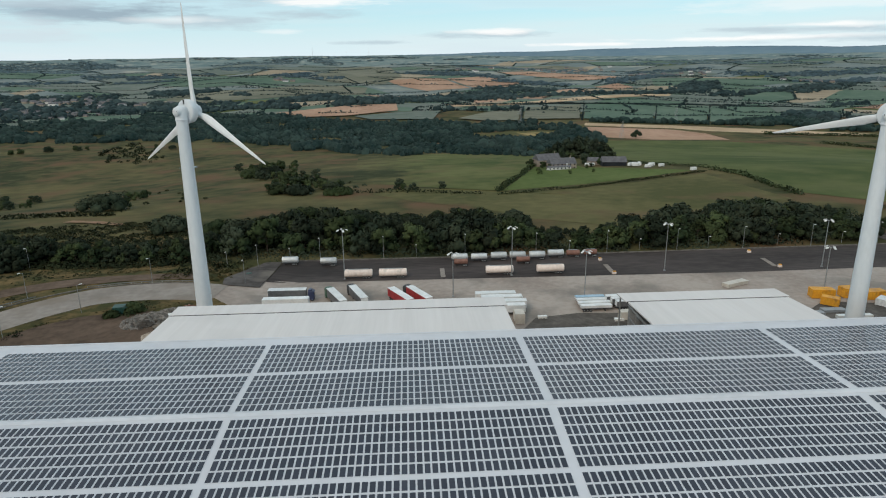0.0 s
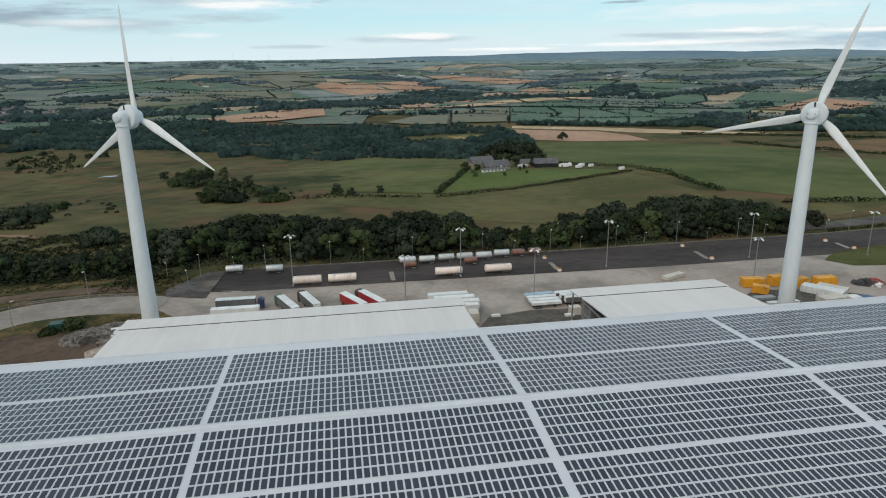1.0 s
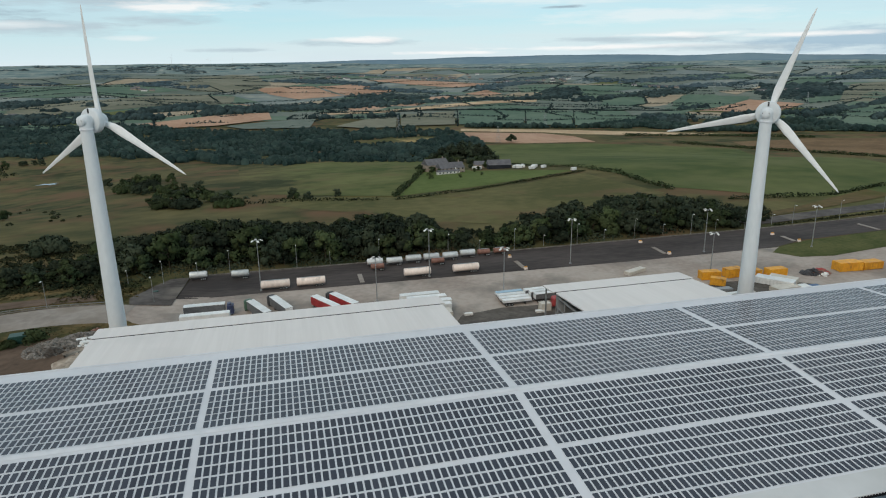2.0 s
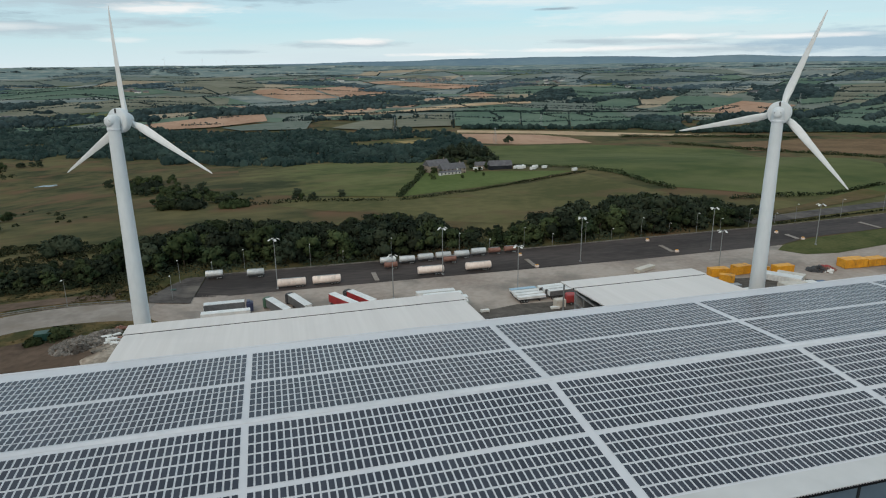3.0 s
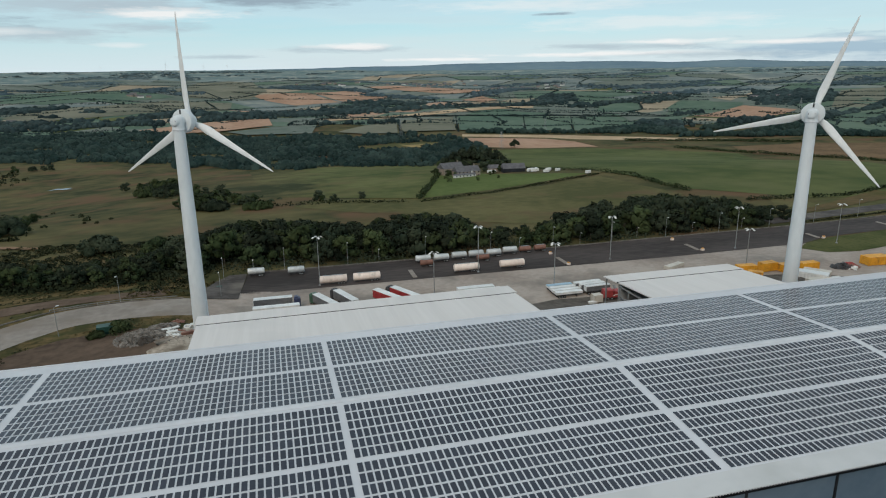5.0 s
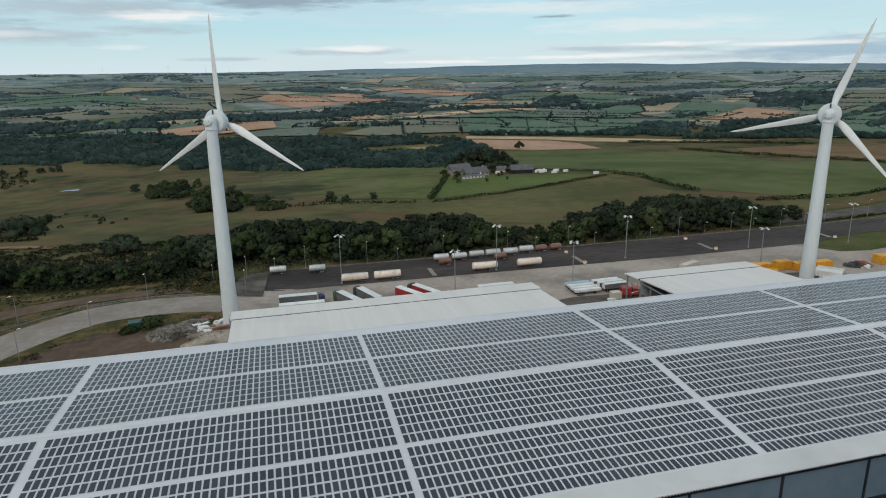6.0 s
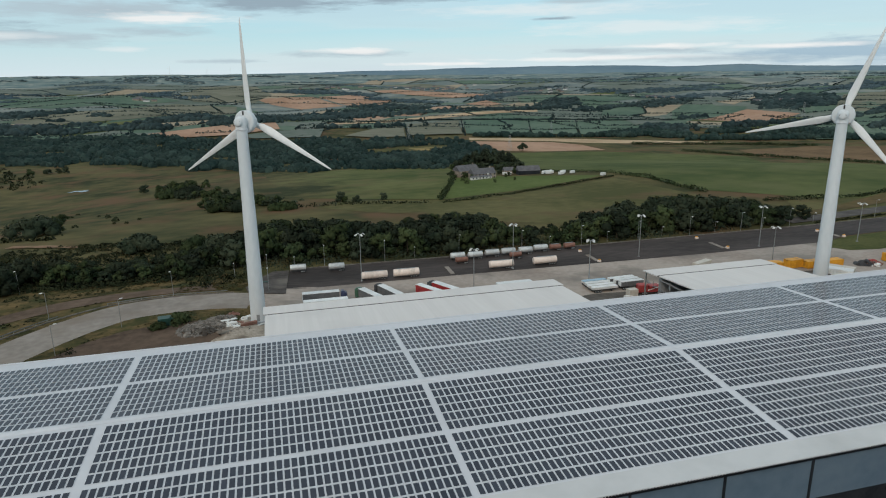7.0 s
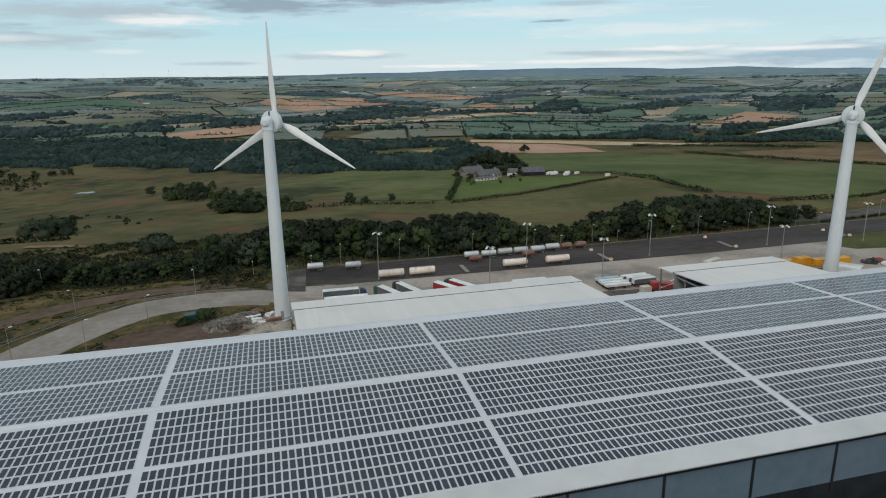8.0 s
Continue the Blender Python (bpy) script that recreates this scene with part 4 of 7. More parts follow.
def tank_trailer(x, y, length, tank, label, turn=0.0, r=1.22, lift=2.05):
    t = thing("tank_trailer", label, "tank trailer", "parked tank trailers", pose(x, y, 0.1, 0, 0, turn))
    h = length / 2
    side = Matrix.Translation((0, 0, lift)) @ pose(0, 0, 0, 0, 90, 0)
    part("tank", Build().lathe([(-h, 0.4), (-h + 0.05, r * 0.8), (-h + 0.16, r * 0.96), (-h + 0.3, r), (h - 0.3, r), (h - 0.16, r * 0.96), (h - 0.05, r * 0.8), (h, 0.4)], 24, 0, side), tank, t)
    for k in (-0.5, 0.0, 0.5):
        part("hoop", Build().lathe([(k * length * 0.8 - 0.06, r + 0.02), (k * length * 0.8 + 0.06, r + 0.02)], 24, 0, side), tank, t)
    part("walkway", Build().box((0, 0, lift + r + 0.05), (length * 0.7, 0.6, 0.08)), M["steel"], t)
    part("chassis", Build().box((0, -0.5, 0.85), (length * 0.94, 0.15, 0.25)).box((0, 0.5, 0.85), (length * 0.94, 0.15, 0.25)).box((-h * 0.72, 0, 0.5), (0.2, 1.4, 0.8)), M["chassis"], t)
    for k in (0.35, 0.55, 0.75):
        for s in (-1.05, 1.05):
            wheel(t, h * k, s)
    return t


for x in (9.0, 21.4, 60.3, 79.0):
    tank_trailer(x, 130.8 if x < 50 else 131.2, 10.1, M["tank_cream"], "cream cylindrical tank trailer parked on the asphalt", 0, 1.42, 1.95)
for x, y in ((-18.8, 149.2), (-3.8, 146.8), (46.8, 148.0), (54.4, 147.6), (62.2, 148.6), (69.6, 148.8), (77.3, 148.6), (85.0, 150.2)):
    tank_trailer(x, y, 6.3, M["tank_silver"], "short silver tank trailer parked by the trees", 0, 1.2, 2.0)
for x, y in ((47.0, 142.6), (71.0, 143.6), (92.0, 150.6), (99.0, 151.0)):
    tank_trailer(x, y, 5.2, M["tank_rust"], "rust-red tank trailer in the lorry park", 0, 1.1, 1.7)


def box_trailer(x, y, turn, side, label, length=13.4, tall=4.0, cab=None, roof="trailer_white", wide=2.5):
    t = thing("box_trailer", label, "trailer", "parked trailers", pose(x, y, 0.08, 0, 0, turn))
    part("body", Build().box((0, 0, 1.15 + (tall - 1.25) / 2), (length, wide, tall - 1.3), 0, 0, 0.05), side, t)
    part("roof", Build().box((0, 0, tall - 0.06), (length + 0.06, wide + 0.06, 0.16), 0, 0, 0.06), M[roof], t)
    part("door", Build().box((-length / 2 - 0.03, 0, 1.15 + (tall - 1.25) / 2), (0.06, wide - 0.1, tall - 1.5)), M["trailer_white"], t)
    part("chassis", Build().box((0, 0, 0.95), (length * 0.96, 1.1, 0.3)), M["chassis"], t)
    part("landing_leg", Build().box((length * 0.28, 0, 0.5), (0.2, 1.8, 0.9)), M["chassis"], t)
    for k in (-0.3, -0.2, -0.4):
        for s in (-1.0, 1.0):
            wheel(t, length * k, s)
    if cab:
        c = part("cab", Build().box((length / 2 + 1.6, 0, 2.0), (2.1, 2.45, 2.9), 0, 0, 0.25), cab, t)
        part("windscreen", Build().box((length / 2 + 2.62, 0, 2.5), (0.12, 2.1, 0.9)), M["glass_dark"], c)
        part("deflector", Build().box((length / 2 + 1.3, 0, 3.65), (1.2, 2.2, 0.5), 0, 0, 0.2), cab, c)
        for s in (-1.0, 1.0):
            wheel(t, length / 2 + 1.8, s)
    return t


def along(fx, fy, nx, ny, flip=False):
    """A trailer from its far end towards the near one; with flip its front is at the far end."""
    d = Vector((nx - fx, ny - fy)).normalized()
    c = Vector((fx, fy)) + d * 6.7
    return c.x, c.y, math.degrees(math.atan2(d.y, d.x)) + (180 if flip else 0)


box_trailer(*along(1.3, 110.2, 6.4, 99.2, True), M["trailer_grey"], "green-cabbed lorry with a white-roofed grey trailer", 13.4, 4.0, M["cab_green"])
box_trailer(*along(8.4, 112.3, 13.7, 99.1, True), M["trailer_grey"], "dark-cabbed lorry with a slate grey curtain side", 13.4, 4.0, M["chassis"])
box_trailer(*along(21.4, 109.3, 27.7, 98.0), M["trailer_red"], "white-roofed lorry trailer with red side curtains")
box_trailer(*along(27.5, 110.2, 34.1, 98.0, True), M["trailer_red"], "dark-cabbed lorry with a red curtain-sided trailer", 13.4, 4.0, M["chassis"])
box_trailer(-12.6, 109.8, 0, M["trailer_grey"], "articulated lorry with grey trailer and dark blue cab", 12.4, 4.0, M["cab_blue"])
box_trailer(-11.6, 101.4, 0, M["trailer_white"], "long white trailer parked along the canopy", 14.5)
for x, y, n in ((55.4, 103.4, 13), (57.0, 100.0, 13), (57.8, 96.0, 13), (56.8, 92.4, 13)):
    box_trailer(x, y, 0, M["trailer_white"], "white box trailer parked end-on by the annex", n, 3.4)


def container(x, y, turn, size, mat, label, category="container", z=0.1):
    """A steel box with ribbed sides, corner posts and doors."""
    c = thing("container", label, category, "stored containers", pose(x, y, z, 0, 0, turn))
    lx, ly, lz = size
    part("body", Build().box((0, 0, lz / 2 + 0.05), (lx, ly, lz - 0.1), 0, 0, 0.03), mat, c)
    n = max(3, int(lx / 1.1))
    for i in range(n):
        for s in (-1, 1):
            part("rib", Build().box((-lx / 2 + (i + 0.5) * lx / n, s * (ly / 2 + 0.03), lz / 2), (lx / n * 0.45, 0.08, lz * 0.82)), mat, c)
    part("lid", Build().box((0, 0, lz), (lx + 0.08, ly + 0.08, 0.12), 0, 0, 0.04), mat, c)
    for sx in (-1, 1):
        for sy in (-1, 1):
            part("corner_post", Build().box((sx * lx / 2, sy * ly / 2, lz / 2), (0.16, 0.16, lz)), mat, c)
    return c


for x, y, n, mat in ((85.8, 101.4, 9.4, "roof_blue"), (85.9, 98.8, 9.8, ""), (85.9, 96.2, 10.2, ""), (85.8, 93.6, 9.8, "")):
    box_trailer(x, y, 1, M["trailer_white"], "low trailer with a pale blue top" if mat else "low white trailer parked in a row", n, 2.0, None, mat or "trailer_white", 1.9)
for x, y, n in ((95.4, 99.0, 10.2), (96.2, 96.7, 9.6), (96.8, 94.3, 9.2)):
    box_trailer(x, y, 3, M["trailer_grey"], "white-roofed grey box trailer parked in a row", n, 3.0, None, "trailer_white", 1.9)
container(92.6, 86.2, 4, (3.2, 2.4, 2.6), M["beige"], "beige portable cabin beside red machinery", "cabin")
container(60.5, 86.5, 0, (2.8, 4.2, 3.2), M["beige"], "cream box body standing by the annex", "container")
container(90.5, 85.0, 0, (2.6, 1.2, 0.7), M["bag_white"], "low white crate on the dirt", "crate")
container(68.0, 88.6, 0, (2.6, 1.0, 0.7), M["bag_white"], "low white crate on the dirt", "crate")
for x, y, turn, size in ((161.6, 99.6, -8, (7.0, 3.2, 3.0)), (171.4, 99.8, 4, (6.4, 3.4, 3.2)), (177.6, 97.4, 2, (6.0, 3.2, 2.8)), (186.8, 96.4, 0, (7.4, 3.2, 2.9)), (160.4, 93.0, -40, (5.0, 2.8, 2.6)), (217.0, 95.0, -4, (9.5, 4.4, 3.3)), (226.6, 94.6, 0, (8.5, 4.0, 2.8))):
    container(x, y, turn, size, M["yellow"], "orange-yellow steel skip container", "skip")
container(179.8, 88.2, -52, (12.5, 4.4, 2.2), M["trailer_white"], "long white sheeted store beside the turbine", "shed")
container(184.6, 89.6, -52, (9.0, 3.0, 2.0), M["beige"], "beige building panels stacked on gravel", "stack")
container(178.2, 81.6, 4, (9.0, 4.0, 1.6), M["beige"], "beige building panels stacked on gravel", "stack")
container(184.6, 80.2, 0, (3.6, 3.0, 1.8), M["bag_white"], "white wrapped pallet stack on gravel", "stack")
container(188.4, 79.6, 2, (4.2, 3.0, 1.5), M["blue_sheet"], "stack under a blue tarpaulin", "stack")
container(139.5, 113.0, 24, (9.5, 2.6, 1.3), M["beige"], "low pale flatbed trailer deck in the yard", "trailer")
container(161.0, 82.0, 0, (10.5, 1.6, 1.0), M["bag_white"], "long white sheet bundle on the gravel", "stack")
container(158.0, 87.5, 0, (7.0, 2.4, 0.8), M["wall_grey"], "low grey sheet bundle on gravel", "stack")
container(150.5, 84.6, 0, (5.0, 2.0, 1.2), M["wall_grey"], "low grey sheet bundle on gravel", "stack")


def red_rig():
    r = thing("machine_rig", "dark red screening machine with pale steel booms", "machine", at=pose(100.2, 87.2, 0.1, 0, 0, -8))
    part("deck", Build().box((0, 0, 1.1), (10.0, 2.6, 0.5), 0, 0, 0.05), M["red_steel"], r)
    part("hopper", Build().box((-3.0, 0, 2.5), (3.4, 3.0, 2.2), 0, 0, 0.3), M["red_steel"], r)
    part("screen_box", Build().box((1.2, 0, 2.3), (4.0, 2.6, 1.7), 0, 0, 0.15), M["red_steel"], r)
    part("engine_cover", Build().box((4.2, 0, 1.9), (1.6, 2.2, 1.3), 0, 0, 0.2), M["red_steel"], r)
    for s in (-1.1, 1.1):
        part("boom", Build().rod((-1.5, s, 1.4), (6.8, s * 1.3, 4.1), 0.2, 0.15, 8), M["lamp_head"], r)
        part("strut", Build().rod((2.6, s, 1.2), (4.6, s * 1.2, 3.3), 0.1, 0.1, 6), M["steel"], r)
        part("side_conveyor", Build().box((0.4, s * 2.6, 2.5), (0.9, 3.0, 0.25), 0, 0, 0.04, Matrix.Rotation(radians(14 * s), 4, "X")), M["rail"], r)
        for k in (-3.2, -1.8, 2.4):
            wheel(r, k, s * 1.15, 0.55)
    part("mast", Build().rod((1.0, 0, 3.0), (1.0, 0, 4.6), 0.16, 0.12, 8), M["steel"], r)


red_rig()


def heap(name, x, y, rx, ry, high, count, size, mat, label, category, seed):
    """A loose heap of broken lumps."""
    rnd = random.Random(seed)
    b = Build()
    for _ in range(count):
        u, a = rnd.random() ** 0.6, rnd.uniform(0, 2 * math.pi)
        px, py = x + rx * u * math.cos(a), y + ry * u * math.sin(a)
        s = size * rnd.uniform(0.4, 1.3)
        pts = [(sx * s * rnd.uniform(0.5, 1), sy * s * rnd.uniform(0.4, 0.9), sz * s * rnd.uniform(0.3, 0.7)) for sx in (-1, 1) for sy in (-1, 1) for sz in (-1, 1)]
        rot = Euler((rnd.uniform(-0.6, 0.6), rnd.uniform(-0.6, 0.6), rnd.uniform(0, 6.3))).to_matrix()
        c = Vector((px, py, zg(px, py) + high * (1 - u) + s * 0.1))
        b.mesh([c + rot @ Vector(p) for p in pts], [(0, 1, 3, 2), (4, 6, 7, 5), (0, 4, 5, 1), (2, 3, 7, 6), (0, 2, 6, 4), (1, 5, 7, 3)])
    return solid(name, b, mat, label, category, kind="stuff")


heap("rubble_heap", -48.6, 86.5, 7.4, 8.6, 1.0, 700, 0.5, M["rubble"], "heap of broken grey concrete rubble", "rubble", 3)
heap("rubble_heap", -44, 94.5, 4.5, 3.2, 0.8, 180, 0.5, M["rubble"], "heap of broken pale concrete lumps", "rubble", 16)
heap("rubble_heap", -41, 83, 7, 8, 0.15, 150, 0.28, M["rubble"], "scattered broken concrete on bare ground", "rubble", 4)
heap("white_sacks", -41.4, 87.2, 2.4, 3.6, 0.4, 16, 0.55, M["bag_white"], "pile of white sacks and sheets", "sacks", 5)
heap("white_sacks", -40.2, 82.6, 1.8, 2.0, 0.3, 9, 0.5, M["bag_white"], "pile of white sacks and sheets", "sacks", 6)
heap("dark_spoil", -47.0, 80.0, 2.6, 2.2, 1.5, 160, 0.45, M["dirt"], "small dark spoil heap beside rubble", "spoil", 15)
heap("rust_coil", -40.8, 98.4, 1.8, 1.4, 0.8, 40, 0.4, M["tank_rust"], "tangle of rust-red scrap at the rubble heap", "scrap", 17)
ring = Build().lathe([(0.0, 0.7), (0.0, 1.0), (0.6, 1.0), (0.6, 0.7), (0.0, 0.7)], 24)
pipe = solid("concrete_ring", ring, M["bag_white"], "pale concrete pipe ring lying on sandy ground", "pipe ring")
pipe.matrix_basis = pose(-37.2, 91.8, zg(-37.2, 91.8) + 0.2, 12, 0, 0)


def plank(x, y, turn, size, mat, label):
    b = Build().box((0, 0, size[2] / 2), size, 0, 0, 0.03)
    ob = solid("loose_panel", b, mat, label, "panel", "loose building panels")
    ob.matrix_basis = pose(x, y, zg(x, y) + 0.3, 4, 3, turn)


for x, y, turn, size in ((-42.6, 89.4, 22, (2.6, 1.1, 0.4)), (-40.4, 91.4, 40, (2.2, 1.0, 0.3)), (-40.4, 85.6, 12, (2.8, 1.2, 0.5)), (-39.0, 82.2, -20, (2.2, 1.0, 0.3)), (-31.6, 86.6, 50, (4.2, 0.7, 0.3)), (-36.2, 95.6, 50, (2.4, 1.3, 0.12))):
    plank(x, y, turn, size, M["bag_white"], "white sheet panel lying on sandy ground")
plank(-35.5, 84.2, 30, (5.0, 0.9, 0.9), M["tank_rust"], "weathered brown timber baulk on sandy ground")
for x, y, turn, size in ((-44.2, 93.0, 30, (4.2, 0.4, 0.2)), (-48.5, 91.6, 10, (3.6, 0.35, 0.2)), (-38.4, 87.6, -20, (2.6, 0.6, 0.2)), (-43.6, 89.6, 70, (3.0, 0.4, 0.2))):
    plank(x, y, turn, size, M["tank_rust"], "weathered brown timber lying beside rubble")
heap("scrap_heap", 204.5, 94.5, 4.4, 3.2, 1.0, 90, 0.5, M["tank_rust"], "heap of rust-brown scrap metal", "scrap", 7)
heap("scrap_heap", 205.4, 95.4, 4.2, 2.8, 1.3, 30, 0.6, M["red_steel"], "dark red broken machine parts on the scrap heap", "scrap", 18)
heap("scrap_heap", 203.4, 91.6, 2.2, 1.4, 0.5, 16, 0.7, M["bag_white"], "pale sheets lying on the scrap heap", "scrap", 9)
heap("scrap_heap", 202, 95.0, 5, 3.2, 1.4, 180, 0.55, M["chassis"], "heap of black scrap and tyres", "scrap", 8)
container(-60.2, 95.8, 8, (4.6, 3.0, 2.4), M["green_sheet"], "dark green steel tank hut in bushes", "tank", zg(-60.2, 95.8))
container(-31.5, 135.5, 10, (1.8, 1.4, 1.4), M["green_sheet"], "small green cabinet on the apron", "cabinet")


# ---- crash barrier along the access road ----
def barrier(line):
    b = thing("crash_barrier", "galvanised crash barrier along the access road", "barrier")
    p = np.array(line, float)
    for i in range(len(p) - 1):
        a, c = p[i], p[i + 1]
        n = max(1, int(np.hypot(*(c - a)) / 3.2))
        za, zc = zg(*a), zg(*c)
        d = Vector((c[0] - a[0], c[1] - a[1], zc - za))
        rail = Build().box((0, 0, 0), (d.length, 0.1, 0.3))
        ob = part("rail", rail, M["rail"], b)
        ob.matrix_basis = Matrix.Translation(((a[0] + c[0]) / 2, (a[1] + c[1]) / 2, (za + zc) / 2 + 0.75)) @ d.to_track_quat("X", "Z").to_matrix().to_4x4()
        for k in range(n):
            q = a + (c - a) * k / n
            part("post", Build().box((q[0], q[1], zg(*q) + 0.4), (0.12, 0.12, 0.9)), M["steel"], b)


barrier([(-118, 80), (-111.5, 90.5), (-101.5, 103.3), (-94.5, 111.3)])
barrier([(-82, 120), (-72, 122.8), (-62, 124.1), (-44, 123.2)])


# ---- trees and hedges ----
def leaf_cloud(rng, lobes, per_lobe, leaf):
    """Small leaf clumps on the shells of many lobes: (n, 4, 3) quads and their (n, 3) outward normals."""
    out, way = [], []
    for cx, cy, cz, r in lobes:
        d = rng.normal(size=(per_lobe, 3))
        d /= np.linalg.norm(d, axis=1)[:, None]
        d[:, 2] = np.where(d[:, 2] < -0.45, -d[:, 2], d[:, 2])
        p = np.array((cx, cy, cz)) + d * (r * rng.uniform(0.8, 1.22, (per_lobe, 1))) * (1, 1, 0.95)
        n = d + rng.normal(scale=0.45, size=d.shape)
        n /= np.linalg.norm(n, axis=1)[:, None]
        a = np.cross(n, rng.normal(size=d.shape))
        a /= np.linalg.norm(a, axis=1)[:, None]
        b = np.cross(n, a)
        s = leaf * rng.uniform(0.6, 1.35, (per_lobe, 1))
        out.append(np.stack([p - a * s, p + b * s * 0.7, p + a * s, p - b * s * 0.7], 1))
        mid = np.mean([q[:3] for q in lobes], 0)
        out_ = p - (mid[0], mid[1], 0.6 * mid[2])
        out_ /= np.linalg.norm(out_, axis=1)[:, None]
        way.append(d * 0.5 + out_ * 0.36 + rng.normal(scale=0.14, size=d.shape))
    return np.concatenate(out), np.concatenate(way)


def quads_mesh(name, quads, mat, way=None):
    me = bpy.data.meshes.new(name)
    n = len(quads)
    if way is not None:
        # wind every clump so that it faces outwards
        face = np.cross(quads[:, 2] - quads[:, 0], quads[:, 3] - quads[:, 1])
        quads = np.where((np.sum(face * way, 1) < 0)[:, None, None], quads[:, ::-1], quads)
    me.vertices.add(4 * n), me.loops.add(4 * n), me.polygons.add(n)
    me.vertices.foreach_set("co", np.ascontiguousarray(quads, np.float32).ravel())
    me.loops.foreach_set("vertex_index", np.arange(4 * n, dtype=np.int32))
    me.polygons.foreach_set("loop_start", np.arange(0, 4 * n, 4, dtype=np.int32))
    me.materials.append(mat)
    me.update(calc_edges=True)
    if way is not None:
        me.polygons.foreach_set("use_smooth", np.ones(n, bool))
        me.normals_split_custom_set_from_vertices(np.repeat(way / np.linalg.norm(way, axis=1)[:, None], 4, 0).tolist())
    return me


def tree_lobes(rng, tall, wide, count):
    lobes = []
    for _ in range(count):
        a, u = rng.uniform(0, 2 * np.pi), rng.uniform(0, 1) ** 0.6
        z = tall * rng.uniform(0.2, 0.88)
        reach = wide * 0.5 * u * math.sin(min(1.0, max(0.12, (1.06 - z / tall) * 1.5)) * np.pi / 2)
        lobes.append((reach * math.cos(a), reach * math.sin(a), z, wide * rng.uniform(0.12, 0.24)))
    lobes.append((0, 0, tall * 0.84, wide * 0.15))
    return lobes


PHI = (1 + 5 ** 0.5) / 2
ICO = np.array([(-1, PHI, 0), (1, PHI, 0), (-1, -PHI, 0), (1, -PHI, 0), (0, -1, PHI), (0, 1, PHI), (0, -1, -PHI), (0, 1, -PHI), (PHI, 0, -1), (PHI, 0, 1), (-PHI, 0, -1), (-PHI, 0, 1)]) / math.hypot(1, PHI)
ICO_F = ((0, 11, 5), (0, 5, 1), (0, 1, 7), (0, 7, 10), (0, 10, 11), (1, 5, 9), (5, 11, 4), (11, 10, 2), (10, 7, 6), (7, 1, 8), (3, 9, 4), (3, 4, 2), (3, 2, 6), (3, 6, 8), (3, 8, 9), (4, 9, 5), (2, 4, 11), (6, 2, 10), (8, 6, 7), (9, 8, 1))


def leafy(rng, lobes, per_lobe, leaf):
    """Corners, normals and faces of a crown: an uneven core in every lobe under many leaf clumps."""
    quads, way = leaf_cloud(rng, lobes, per_lobe, leaf)
    face = np.cross(quads[:, 2] - quads[:, 0], quads[:, 3] - quads[:, 1])
    quads = np.where((np.sum(face * way, 1) < 0)[:, None, None], quads[:, ::-1], quads)
    v, w = [quads.reshape(-1, 3)], [np.repeat(way, 4, 0)]
    f = [(4 * k, 4 * k + 1, 4 * k + 2, 4 * k + 3) for k in range(len(quads))]
    base = 4 * len(quads)
    for cx, cy, cz, r in lobes:
        v.append(np.array((cx, cy, cz)) + ICO * (r * rng.uniform(0.66, 0.92, (12, 1))) * (1, 1, 0.9))
        w.append(ICO)
        f += [tuple(base + i for i in t) for t in ICO_F]
        base += 12
    return np.concatenate(v), np.concatenate(w), f


def leafy_mesh(name, v, w, f, mats, slots=None):
    me = bpy.data.meshes.new(name)
    me.from_pydata(v.tolist(), [], f)
    for m in mats:
        me.materials.append(m)
    if slots is not None:
        me.polygons.foreach_set("material_index", np.array(slots, np.int32))
    me.polygons.foreach_set("use_smooth", np.ones(len(f), bool))
    me.update()
    me.normals_split_custom_set_from_vertices((w / np.linalg.norm(w, axis=1)[:, None]).tolist())
    return me


LEAVES = ("leaf", "leaf_dark", "leaf_olive")


def make_kind(seed, tall, wide, dark):
    rng = np.random.default_rng(seed)
    lobes = tree_lobes(rng, tall, wide, 14)
    v, w, f = leafy(rng, lobes, 44, 0.46)
    crown = leafy_mesh("crown", v, w, f, [M[LEAVES[dark]]])
    t = Build().rod((0, 0, -1.0), (0, 0, tall * 0.45), 0.22, 0.13, 7, ends=False)
    for cx, cy, cz, r in lobes[:6]:
        t.rod((0, 0, tall * rng.uniform(0.2, 0.4)), (cx * 0.8, cy * 0.8, cz * 0.95), 0.09, 0.03, 5, ends=False)
    return t.data("trunk", M["bark"]), crown, v, w, f, dark, tall


KINDS = [make_kind(11 + i, t, w, d) for i, (t, w, d) in enumerate(((9, 9.5, 0), (8, 9, 1), (10.5, 10.5, 2), (7, 8.5, 0), (9.5, 11, 1), (6, 7.5, 2), (11, 10.5, 1), (8, 10, 2)))]


def tree(x, y, kind, size, turn, label="leafy broadleaf tree in the belt behind the yard"):
    trunk, crown = KINDS[kind][:2]
    t = thing("tree", label, "tree", "trees", Matrix.Translation((x, y, zg(x, y))) @ pose(0, 0, 0, 0, 0, turn) @ Matrix.Diagonal((size, size, size, 1)))
    part("trunk", trunk, None, t)
    part("crown", crown, None, t)


def inside(pts, x, y):
    hit = False
    for i in range(len(pts)):
        (x1, y1), (x2, y2) = pts[i], pts[i - 1]
        if (y1 > y) != (y2 > y) and x < (x2 - x1) * (y - y1) / (y2 - y1) + x1:
            hit = not hit
    return hit


LOW_X = [-200, -110, -95, -60, -30, 0, 35, 45, 62, 72, 86, 100, 112, 126, 141, 156, 185, 205, 225, 240]
